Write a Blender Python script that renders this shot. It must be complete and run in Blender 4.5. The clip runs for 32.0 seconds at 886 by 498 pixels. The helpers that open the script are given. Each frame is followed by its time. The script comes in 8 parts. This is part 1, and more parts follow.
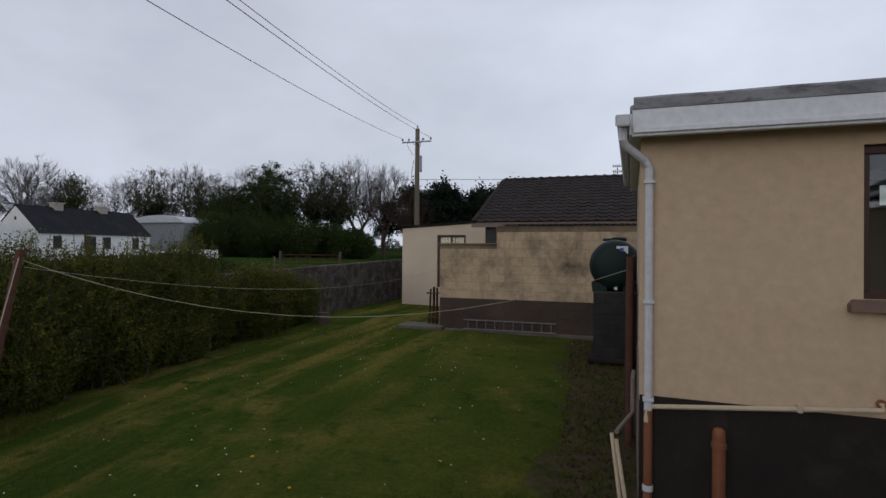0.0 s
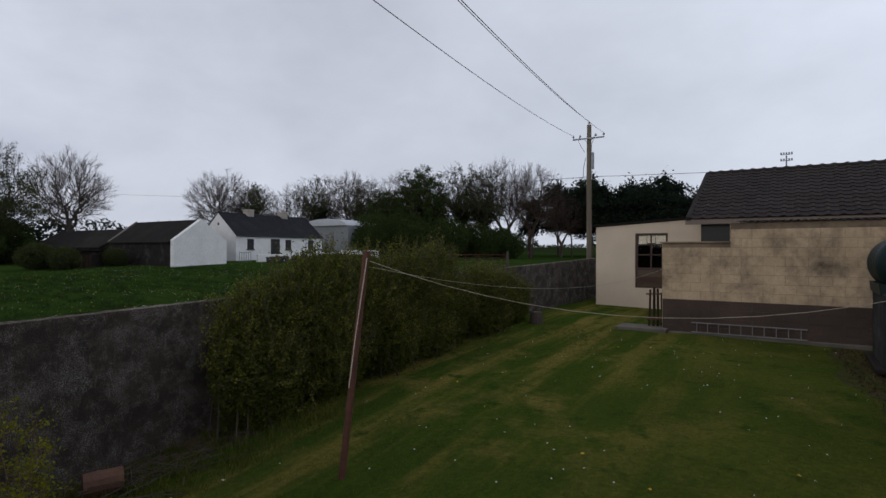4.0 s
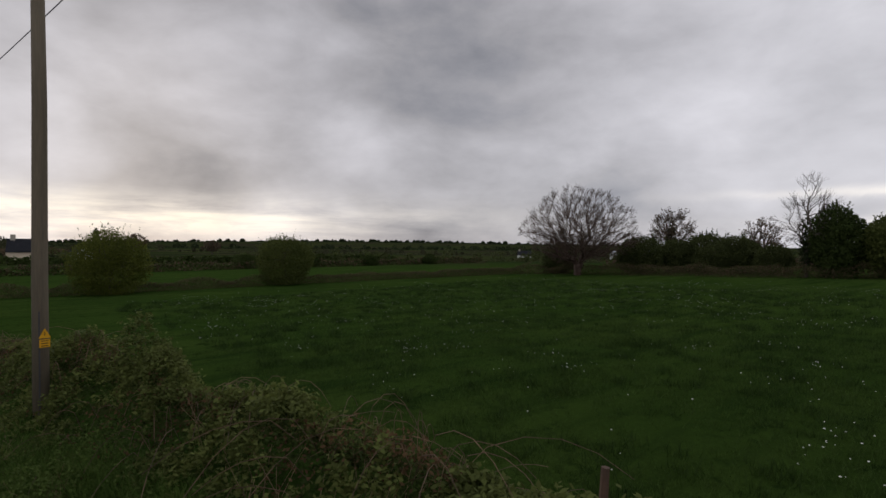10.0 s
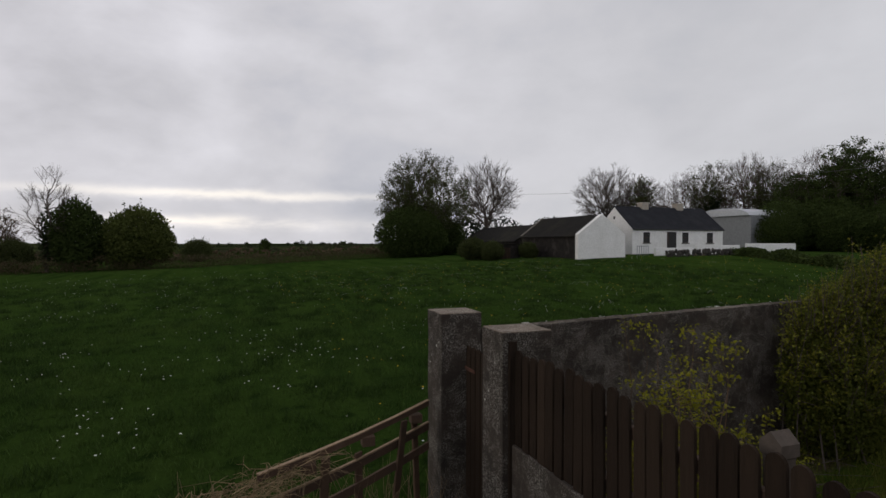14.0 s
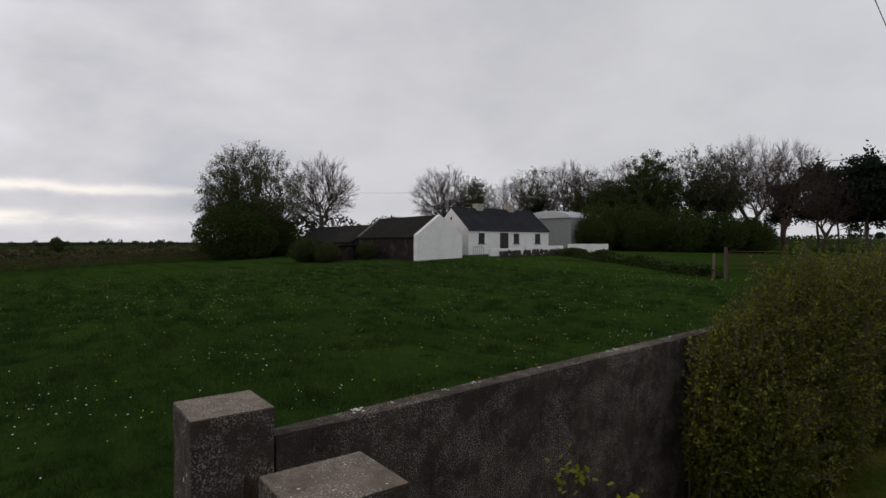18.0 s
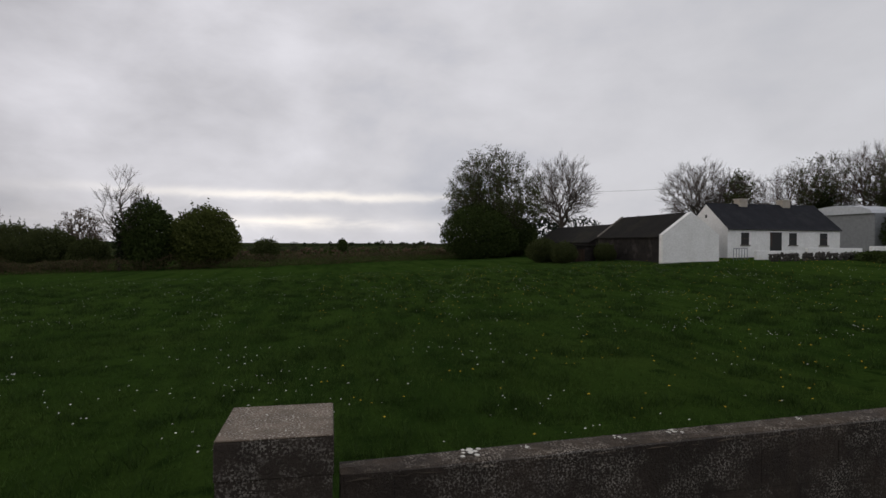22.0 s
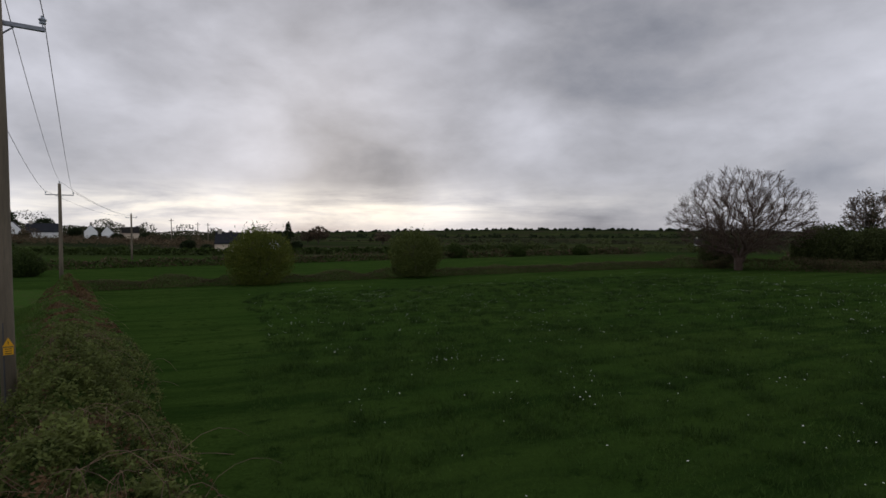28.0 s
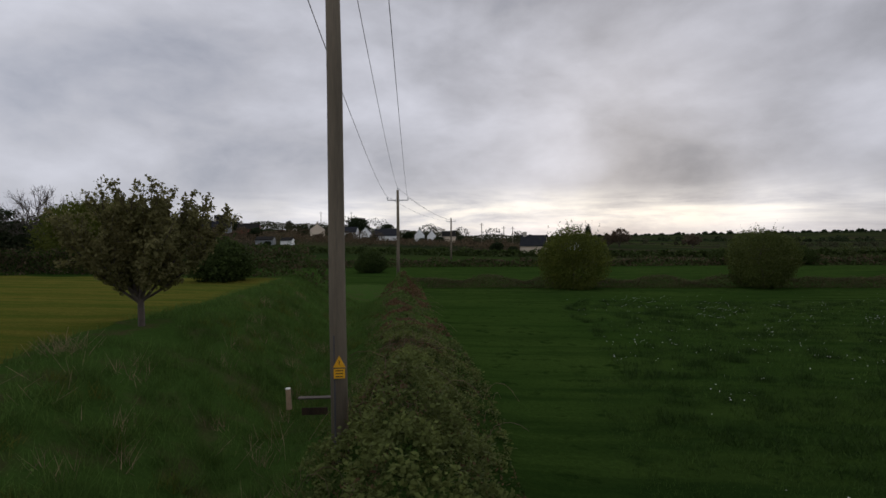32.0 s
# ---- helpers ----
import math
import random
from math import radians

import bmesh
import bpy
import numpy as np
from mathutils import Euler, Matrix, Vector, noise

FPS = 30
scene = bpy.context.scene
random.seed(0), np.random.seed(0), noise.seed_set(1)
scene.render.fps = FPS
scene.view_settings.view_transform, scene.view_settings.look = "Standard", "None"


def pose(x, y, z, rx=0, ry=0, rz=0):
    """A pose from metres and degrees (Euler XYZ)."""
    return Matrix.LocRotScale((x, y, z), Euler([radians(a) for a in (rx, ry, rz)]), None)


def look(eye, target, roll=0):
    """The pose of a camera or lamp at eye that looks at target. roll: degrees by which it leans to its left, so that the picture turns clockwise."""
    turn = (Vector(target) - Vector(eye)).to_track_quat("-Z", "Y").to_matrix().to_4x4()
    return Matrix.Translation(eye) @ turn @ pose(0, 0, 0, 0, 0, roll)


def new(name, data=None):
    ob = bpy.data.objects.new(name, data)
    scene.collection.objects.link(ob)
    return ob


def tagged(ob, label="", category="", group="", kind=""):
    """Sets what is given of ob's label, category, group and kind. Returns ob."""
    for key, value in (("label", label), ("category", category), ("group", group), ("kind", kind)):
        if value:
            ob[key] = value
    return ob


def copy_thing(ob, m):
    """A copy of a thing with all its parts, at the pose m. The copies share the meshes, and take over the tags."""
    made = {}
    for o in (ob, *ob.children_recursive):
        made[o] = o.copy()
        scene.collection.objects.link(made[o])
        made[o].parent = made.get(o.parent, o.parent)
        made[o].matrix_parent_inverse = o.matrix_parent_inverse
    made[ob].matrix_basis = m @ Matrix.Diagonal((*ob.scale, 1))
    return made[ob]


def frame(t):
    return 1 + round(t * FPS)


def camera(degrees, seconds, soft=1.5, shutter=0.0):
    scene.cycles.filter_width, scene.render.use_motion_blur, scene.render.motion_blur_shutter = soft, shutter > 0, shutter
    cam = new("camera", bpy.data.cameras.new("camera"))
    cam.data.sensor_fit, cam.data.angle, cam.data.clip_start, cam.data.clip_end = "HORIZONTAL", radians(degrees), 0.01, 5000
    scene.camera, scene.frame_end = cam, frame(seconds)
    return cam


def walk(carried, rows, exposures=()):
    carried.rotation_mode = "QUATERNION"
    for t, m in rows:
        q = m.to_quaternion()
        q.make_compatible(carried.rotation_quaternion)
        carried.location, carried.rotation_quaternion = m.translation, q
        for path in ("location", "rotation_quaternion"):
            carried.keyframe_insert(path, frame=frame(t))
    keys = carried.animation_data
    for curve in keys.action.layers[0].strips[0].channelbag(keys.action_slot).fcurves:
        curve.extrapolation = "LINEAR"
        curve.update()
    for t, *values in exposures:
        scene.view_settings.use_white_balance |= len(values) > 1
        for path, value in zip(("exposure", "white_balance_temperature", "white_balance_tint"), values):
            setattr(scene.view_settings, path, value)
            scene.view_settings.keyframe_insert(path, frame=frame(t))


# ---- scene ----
cam = camera(77.9, 32.0)
PATH = [
    (0, (-0.075, -5.19, 1.981), (-0.727, -3.3, 1.994), 0.5),
    (0.5, (-0.387, -5.327, 2.102), (-1.041, -3.437, 2.118), 0.5),
    (1, (-0.605, -5.456, 2.176), (-0.923, -3.482, 2.19), 0.1),
    (1.5, (-0.774, -5.574, 2.223), (-0.436, -3.602, 2.225), -0.4),
    (2, (-1.016, -5.672, 2.175), (-0.581, -3.72, 2.174), -0.4),
    (2.5, (-1.312, -5.795, 2.138), (-1.338, -3.795, 2.138), -0.3),
    (3, (-1.596, -5.895, 2.041), (-2.167, -3.978, 2.047), 0.0),
    (3.5, (-1.812, -6.297, 1.991), (-2.889, -4.612, 1.992), 0.3),
    (5.5, (-2.798, -5.608, 1.89), (-3.891, -3.932, 1.907), 0.1),
    (6, (-2.802, -5.591, 1.844), (-3.927, -3.937, 1.855), -0.0),
    (6.5, (-2.789, -5.618, 1.966), (-4.38, -4.406, 1.982), 0.5),
    (7, (-2.782, -5.658, 1.984), (-4.733, -5.218, 1.993), 1.2),
    (7.5, (-3.022, -5.88, 2.089), (-4.669, -7.015, 2.072), 0.7),
    (8, (-3.067, -6.101, 2.106), (-4.291, -7.682, 2.081), 0.8),
    (8.5, (-3.196, -6.364, 2.172), (-4.444, -7.927, 2.145), 0.7),
    (9, (-3.451, -6.74, 2.205), (-4.717, -8.288, 2.175), 0.6),
    (9.5, (-3.748, -7.183, 2.164), (-5.028, -8.72, 2.137), 0.5),
    (10, (-4.094, -7.737, 2.131), (-5.386, -9.263, 2.12), 0.2),
    (10.5, (-4.169, -8.138, 2.098), (-5.506, -9.626, 2.078), 0.2),
    (11, (-4.049, -8.295, 2.072), (-5.417, -9.753, 2.051), 0.2),
    (11.5, (-4.048, -8.279, 2.099), (-5.799, -9.246, 2.079), 0.3),
    (12, (-3.778, -8.289, 2.214), (-5.748, -8.634, 2.187), 0.1),
    (12.5, (-3.88, -8.191, 2.072), (-5.864, -7.938, 2.063), 0.3),
    (13, (-3.939, -8.126, 2.006), (-5.882, -7.653, 1.994), 0.3),
    (13.5, (-4.017, -8.008, 1.996), (-5.883, -7.288, 1.979), 0.4),
    (14, (-4.084, -7.905, 2.031), (-5.965, -7.226, 2.01), 0.1),
    (14.5, (-4.399, -7.738, 2.116), (-6.294, -7.1, 2.094), 0.0),
    (16.5, (-6.215, -6.95, 2.511), (-8.113, -6.321, 2.487), -0.3),
    (17, (-6.285, -6.84, 2.438), (-8.188, -6.225, 2.412), -0.0),
    (17.5, (-6.315, -6.753, 2.339), (-8.145, -5.948, 2.313), -0.0),
    (18, (-6.339, -6.637, 2.248), (-7.943, -5.442, 2.223), 0.1),
    (18.5, (-6.347, -6.518, 2.166), (-7.828, -5.174, 2.14), 0.1),
    (19, (-6.474, -6.323, 2.114), (-7.961, -4.986, 2.09), 0.1),
    (19.5, (-6.789, -6.028, 2.138), (-8.277, -4.691, 2.113), 0.2),
    (20, (-7.19, -5.682, 2.217), (-8.676, -4.343, 2.201), 0.4),
    (20.5, (-7.294, -5.598, 2.223), (-8.823, -4.309, 2.204), 0.7),
    (21, (-7.248, -5.596, 2.221), (-8.97, -4.579, 2.202), -0.5),
    (21.5, (-7.255, -5.571, 2.147), (-9.121, -4.851, 2.128), -0.0),
    (22, (-7.217, -5.543, 2.066), (-9.176, -5.141, 2.045), 0.4),
    (22.5, (-7.363, -5.48, 1.883), (-9.36, -5.587, 1.867), 0.3),
    (23, (-7.404, -5.39, 1.787), (-9.307, -6.002, 1.767), -0.0),
    (23.5, (-7.478, -5.266, 1.788), (-9.384, -5.871, 1.768), 0.1),
    (24, (-7.553, -5.187, 1.833), (-9.446, -5.833, 1.814), 0.1),
    (24.5, (-7.535, -5.107, 1.939), (-9.379, -5.88, 1.919), 0.0),
    (25, (-7.436, -5.044, 2.048), (-9.123, -6.119, 2.033), 0.3),
    (25.5, (-7.209, -4.967, 2.166), (-8.439, -6.544, 2.151), 0.1),
    (27.5, (-8.706, -5.99, 2.579), (-9.911, -7.585, 2.543), 0.8),
    (28, (-8.336, -6.607, 2.589), (-9.107, -8.452, 2.536), -0.3),
    (28.5, (-8.39, -6.735, 2.539), (-8.781, -8.696, 2.497), -0.2),
    (29, (-8.384, -6.745, 2.51), (-7.831, -8.667, 2.478), -0.4),
    (29.5, (-8.355, -6.881, 2.482), (-7.828, -8.81, 2.447), -0.4),
    (30, (-8.165, -7.522, 2.446), (-7.699, -9.466, 2.414), -0.4),
    (30.5, (-7.928, -8.628, 2.548), (-7.503, -10.582, 2.514), -0.5),
    (31, (-7.641, -10.118, 2.732), (-7.251, -12.08, 2.708), -0.3),
    (31.5, (-7.377, -11.161, 2.751), (-7.05, -13.134, 2.721), -0.4),
    (32, (-7.277, -11.495, 2.341), (-7.015, -13.477, 2.307), -0.4),
]
WHITE = [(0, 0, 5980, 10), (3.5, 0, 6000, 10), (6, 0, 6120, 10), (7, 0, 6250, 10), (8.5, 0, 6430, 10), (12, 0, 6600, 10), (23, 0, 6600, 10), (26, 0, 6450, 10), (29, 0, 6250, 10), (32, 0, 6250, 10)]
walk(cam, [(t, look(eye, target, roll)) for t, eye, target, roll in PATH], WHITE)


# ---- world and light ----
world = bpy.data.worlds.new("overcast_sky")
scene.world = world
world.use_nodes = True


def sky_nodes(nt):
    nt.nodes.clear()
    link = nt.links.new

    def nd(kind, **kw):
        n = nt.nodes.new(kind)
        for k, v in kw.items():
            if k == "op":
                n.operation = v
            elif k == "vals":
                for i, x in v.items():
                    n.inputs[i].default_value = x
        return n

    def m(op, a, b=None, clamp=False):
        n = nd("ShaderNodeMath", op=op)
        n.use_clamp = clamp
        for i, x in ((0, a), (1, b)):
            if x is None:
                continue
            if isinstance(x, (int, float)):
                n.inputs[i].default_value = x
            else:
                link(x, n.inputs[i])
        return n.outputs[0]

    co = nd("ShaderNodeTexCoord").outputs["Generated"]
    sep = nd("ShaderNodeSeparateXYZ")
    link(co, sep.inputs[0])
    x, y, z = sep.outputs
    zz = m("MAXIMUM", z, 0.0)
    den = m("ADD", zz, 0.24)
    px, py = m("DIVIDE", x, den), m("DIVIDE", y, den)
    comb = nd("ShaderNodeCombineXYZ")
    link(px, comb.inputs[0]), link(py, comb.inputs[1])

    def fog(scale, detail, rough, off, stretch=1.0, dist=0.4):
        mp = nd("ShaderNodeMapping")
        mp.inputs["Location"].default_value = (off, off * 0.7, 0)
        mp.inputs["Rotation"].default_value = (0, 0, radians(25))
        mp.inputs["Scale"].default_value = (1, stretch, 1)
        link(comb.outputs[0], mp.inputs[0])
        n = nd("ShaderNodeTexNoise")
        n.inputs["Scale"].default_value, n.inputs["Detail"].default_value = scale, detail
        n.inputs["Roughness"].default_value, n.inputs["Distortion"].default_value = rough, dist
        link(mp.outputs[0], n.inputs["Vector"])
        return n.outputs["Fac"]

    def puff(scale, flat, detail, rough, off, dist):
        mp = nd("ShaderNodeMapping")
        mp.inputs["Location"].default_value = (off, off * 0.6, off * 1.7)
        mp.inputs["Rotation"].default_value = (radians(7), radians(-5), radians(20))
        mp.inputs["Scale"].default_value = (1, 1, flat)
        link(co, mp.inputs[0])
        n = nd("ShaderNodeTexNoise")
        n.inputs["Scale"].default_value, n.inputs["Detail"].default_value = scale, detail
        n.inputs["Roughness"].default_value, n.inputs["Distortion"].default_value = rough, dist
        link(mp.outputs[0], n.inputs["Vector"])
        return n.outputs["Fac"]

    big = puff(1.9, 1.9, 3, 0.45, 3.1, 0.3)
    mid = puff(3.7, 1.9, 7, 0.52, 7.7, 0.18)
    small = puff(13.0, 2.0, 6, 0.6, 2.2, 0.5)
    # cloud cover: heavy to the south-west, thin and even to the north
    south = m("ADD", m("MULTIPLY", y, -0.67), m("MULTIPLY", x, -0.18))
    southc = m("ADD", m("MULTIPLY", south, 0.62), 0.42, True)
    cloud = m("ADD", m("ADD", m("MULTIPLY", big, 1.0), m("MULTIPLY", mid, 1.10)), m("MULTIPLY", small, 0.16))
    shade = m("SUBTRACT", cloud, 1.10)
    depth = m("MULTIPLY", shade, m("ADD", m("MULTIPLY", m("POWER", southc, 2.6), 2.3), 0.34))
    base = m("SUBTRACT", SKY_NORTH, m("MULTIPLY", m("POWER", southc, 1.6), SKY_NORTH - SKY_SOUTH))
    # a heavier bank high in the south-west
    heavy = m("MAXIMUM", m("ADD", m("ADD", m("MULTIPLY", x, -0.70), m("MULTIPLY", y, -0.50)), m("MULTIPLY", z, 0.51)), 0.0)
    heavy = m("MULTIPLY", m("POWER", heavy, 9.0), m("MULTIPLY", m("ADD", mid, 0.1), 0.42))
    lum = m("MULTIPLY", base, m("SUBTRACT", m("ADD", depth, 1.0), heavy))

    # lighter gaps low over the horizon where the sun goes down
    def band(bx, by, sharp, height, narrow):
        to = m("MAXIMUM", m("ADD", m("MULTIPLY", x, bx), m("MULTIPLY", y, by)), 0.0)
        el = m("SUBTRACT", m("ADD", z, m("MULTIPLY", m("SUBTRACT", small, 0.5), 0.02)), height)
        return m("MULTIPLY", m("POWER", to, sharp), m("POWER", 2.718, m("MULTIPLY", m("MULTIPLY", el, el), -narrow)))

    gaps = m("ADD", m("MULTIPLY", puff(4.2, 7.0, 6, 0.6, 1.3, 0.3), 3.4), -1.05, True)
    glow = m("MULTIPLY", band(-0.10, -0.995, 7.0, 0.045, 800.0), gaps)
    glow = m("ADD", glow, m("MULTIPLY", band(-0.9996, -0.028, 22.0, 0.082, 18000.0), 0.55))
    glow = m("ADD", glow, m("MULTIPLY", band(-0.998, -0.06, 22.0, 0.034, 9000.0), m("MULTIPLY", gaps, 0.55)))
    def lobe(bx, by, bz, sharp):
        to = m("MAXIMUM", m("ADD", m("ADD", m("MULTIPLY", x, bx), m("MULTIPLY", y, by)), m("MULTIPLY", z, bz)), 0.0)
        return m("POWER", to, sharp)

    lum = m("MULTIPLY", lum, m("SUBTRACT", 1.0, m("MULTIPLY", lobe(-0.33, -0.87, 0.36, 9.0), 0.20)))
    lum = m("MULTIPLY", lum, m("SUBTRACT", 1.0, m("MULTIPLY", lobe(-0.56, 0.76, 0.32, 9.0), 0.17)))
    lum = m("MULTIPLY", lum, m("ADD", 1.0, m("MULTIPLY", lobe(-0.96, -0.20, 0.22, 9.0), 0.10)))
    lum2 = m("MAXIMUM", lum, 0.12)
    tint = nd("ShaderNodeMixRGB")
    tint.inputs[1].default_value = (0.955, 0.968, 1.03, 1)
    tint.inputs[2].default_value = (0.982, 0.962, 1.042, 1)
    link(southc, tint.inputs[0])
    col = nd("ShaderNodeMixRGB")
    link(tint.outputs[0], col.inputs[1])
    col.inputs[2].default_value = (1.10, 1.02, 0.90, 1)
    link(m("MULTIPLY", glow, 1.3, True), col.inputs[0])
    cool = nd("ShaderNodeMixRGB")
    cool.blend_type = "MULTIPLY"
    cool.inputs[2].default_value = (0.93, 0.98, 1.07, 1)
    link(m("MULTIPLY", m("MULTIPLY", m("SUBTRACT", 0.0, shade), 4.0, True), southc), cool.inputs[0])
    link(tint.outputs[0], cool.inputs[1])
    link(cool.outputs[0], col.inputs[1])
    power = m("ADD", lum2, m("MULTIPLY", glow, SKY_GLOW))
    bg = nd("ShaderNodeBackground")
    link(col.outputs[0], bg.inputs[0])
    link(power, bg.inputs[1])
    sky = nd("ShaderNodeTexSky")
    sky.sky_type, sky.sun_disc = "NISHITA", False
    sky.sun_elevation, sky.sun_rotation = radians(14), radians(190)
    bg2 = nd("ShaderNodeBackground")
    link(sky.outputs[0], bg2.inputs[0])
    bg2.inputs[1].default_value = 0.003
    add = nd("ShaderNodeAddShader")
    link(bg.outputs[0], add.inputs[0]), link(bg2.outputs[0], add.inputs[1])
    link(add.outputs[0], nd("ShaderNodeOutputWorld").inputs[0])


SKY_NORTH, SKY_SOUTH, SKY_GLOW = 0.715, 0.34, 0.60
sky_nodes(world.node_tree)
sun = new("sun", bpy.data.lights.new("sun", "SUN"))
sun.data.energy, sun.data.angle, sun.data.color = 0.55, radians(40), (1.0, 0.93, 0.84)
sun.matrix_world = look((0, 0, 60), (0.17 * 10, 0.985 * 10, 60 - 2.8))

# ---- materials ----
MATS = {}


def material(name, a, b=None, c=None, rough=0.85, scale=3.0, fine=40.0, bump=0.25, bumpscale=None, metal=0.0, spots=0.0, spotcol=(0.5, 0.5, 0.48), spotscale=9.0, perob=0.0, stretch=(1, 1, 1), space="Object", spec=0.35, island=0.0, bumpdist=0.02, specks=0.0, speckcol=(0.3, 0.29, 0.26), streaks=0.0, streakcol=(0.1, 0.08, 0.06), spotsoft=0.06):
    """Two-scale noise between the colours a and b, stains of c, spots, bump."""
    if name in MATS:
        return MATS[name]
    mat = bpy.data.materials.new(name)
    MATS[name] = mat
    mat.use_nodes = True
    nt = mat.node_tree
    bsdf = nt.nodes["Principled BSDF"]
    link = nt.links.new
    b = b or tuple(v * 0.7 for v in a)
    co = nt.nodes.new("ShaderNodeTexCoord")
    mp = nt.nodes.new("ShaderNodeMapping")
    mp.inputs["Scale"].default_value = stretch
    if space == "World":
        link(nt.nodes.new("ShaderNodeNewGeometry").outputs["Position"], mp.inputs[0])
    else:
        link(co.outputs[space], mp.inputs[0])

    def noise_tex(s, d, r=0.6):
        n = nt.nodes.new("ShaderNodeTexNoise")
        n.inputs["Scale"].default_value, n.inputs["Detail"].default_value, n.inputs["Roughness"].default_value = s, d, r
        link(mp.outputs[0], n.inputs["Vector"])
        return n.outputs["Fac"]

    def ramp(src, lo, hi):
        r = nt.nodes.new("ShaderNodeMapRange")
        r.inputs[1].default_value, r.inputs[2].default_value = lo, hi
        link(src, r.inputs[0])
        return r.outputs[0]

    def mix(fac, one, two):
        m = nt.nodes.new("ShaderNodeMixRGB")
        for i, v in ((0, fac), (1, one), (2, two)):
            if hasattr(v, "is_linked"):
                link(v, m.inputs[i])
            elif i == 0:
                m.inputs[0].default_value = v
            else:
                m.inputs[i].default_value = (*v, 1)
        return m.outputs[0]

    n1, n2 = noise_tex(scale, 5), noise_tex(fine, 4)
    col = mix(ramp(n1, 0.35, 0.65), a, b)
    col = mix(ramp(n2, 0.3, 0.9), col, mix(0.5, col, tuple(v * 0.55 for v in b)))
    if c:
        col = mix(ramp(noise_tex(scale * 0.37, 6, 0.7), 0.54, 0.72), col, c)
    if spots:
        col = mix(ramp(noise_tex(spotscale, 7, 0.75), 0.66 - spots, 0.66 + spotsoft - spots), col, spotcol)
    if specks:
        few = nt.nodes.new("ShaderNodeMath")
        few.operation = "MULTIPLY"
        link(ramp(noise_tex(95, 3, 0.6), 0.62 - specks * 0.1, 0.68 - specks * 0.1), few.inputs[0])
        link(ramp(noise_tex(3.5, 6, 0.75), 0.44, 0.60), few.inputs[1])
        col = mix(few.outputs[0], col, speckcol)
    if streaks:
        mp2 = nt.nodes.new("ShaderNodeMapping")
        mp2.inputs["Scale"].default_value = (1.0, 1.0, 0.22)
        link(mp.outputs[0], mp2.inputs[0])
        runs = nt.nodes.new("ShaderNodeTexNoise")
        runs.inputs["Scale"].default_value, runs.inputs["Detail"].default_value, runs.inputs["Roughness"].default_value = 2.6, 9, 0.72
        link(mp2.outputs[0], runs.inputs["Vector"])
        few = nt.nodes.new("ShaderNodeMath")
        few.operation = "MULTIPLY"
        few.inputs[1].default_value = streaks
        link(ramp(runs.outputs["Fac"], 0.56 if streaks < 0.82 else 0.50, 0.74), few.inputs[0])
        col = mix(few.outputs[0], col, streakcol)
    if perob or island:
        if perob:
            src = nt.nodes.new("ShaderNodeObjectInfo").outputs["Random"]
        else:
            src = nt.nodes.new("ShaderNodeNewGeometry").outputs["Random Per Island"]
        hsv = nt.nodes.new("ShaderNodeHueSaturation")
        amount = perob or island
        r = nt.nodes.new("ShaderNodeMapRange")
        r.inputs[3].default_value, r.inputs[4].default_value = 1 - amount, 1 + amount
        link(src, r.inputs[0])
        link(r.outputs[0], hsv.inputs["Value"])
        link(col, hsv.inputs["Color"])
        col = hsv.outputs[0]
    link(col, bsdf.inputs["Base Color"])
    bsdf.inputs["Roughness"].default_value, bsdf.inputs["Metallic"].default_value = rough, metal
    bsdf.inputs["Specular IOR Level"].default_value = spec
    if bump:
        bp = nt.nodes.new("ShaderNodeBump")
        bp.inputs["Strength"].default_value, bp.inputs["Distance"].default_value = bump, bumpdist
        link(noise_tex(bumpscale or fine, 6, 0.7), bp.inputs["Height"])
        link(bp.outputs[0], bsdf.inputs["Normal"])
    return mat


def leaf_material(name, a, b, trans=0.34, vary=0.20):
    """Leaves: colour by leaf, some light through the blade."""
    mat = material(name, a, b, rough=0.75, scale=0.8, fine=14, bump=0, island=vary, spec=0.06)
    bsdf = mat.node_tree.nodes["Principled BSDF"]
    nt = mat.node_tree
    through_blade = nt.nodes.new("ShaderNodeBsdfTranslucent")
    nt.links.new(bsdf.inputs["Base Color"].links[0].from_socket, through_blade.inputs["Color"])
    both = nt.nodes.new("ShaderNodeMixShader")
    both.inputs[0].default_value = trans
    nt.links.new(bsdf.outputs[0], both.inputs[1])
    nt.links.new(through_blade.outputs[0], both.inputs[2])
    nt.links.new(both.outputs[0], nt.nodes["Material Output"].inputs["Surface"])
    return mat


render_cream = material("cream_render", (0.60, 0.46, 0.31), (0.56, 0.42, 0.28), (0.50, 0.38, 0.27), rough=0.9, scale=0.9, fine=9, bump=0.22, bumpscale=140, bumpdist=0.004)
render_dark = material("dark_plinth_paint", (0.030, 0.024, 0.021), (0.022, 0.018, 0.016), (0.046, 0.038, 0.033), streaks=0.4, streakcol=(0.062, 0.050, 0.042), spec=0.15, rough=0.75, scale=1.6, fine=30, bump=0.3, bumpscale=90, bumpdist=0.006)
plinth_mat = material("dark_weathered_blocks", (0.046, 0.044, 0.044), (0.030, 0.029, 0.030), (0.070, 0.066, 0.064), rough=0.95, scale=2.5, fine=30, bump=0.6, bumpdist=0.012, perob=0.12, space="World", spec=0.15)
render_grey = material("grey_brown_render", (0.235, 0.185, 0.15), (0.19, 0.15, 0.125), rough=0.85, scale=2, fine=34, bump=0.3, bumpdist=0.006)
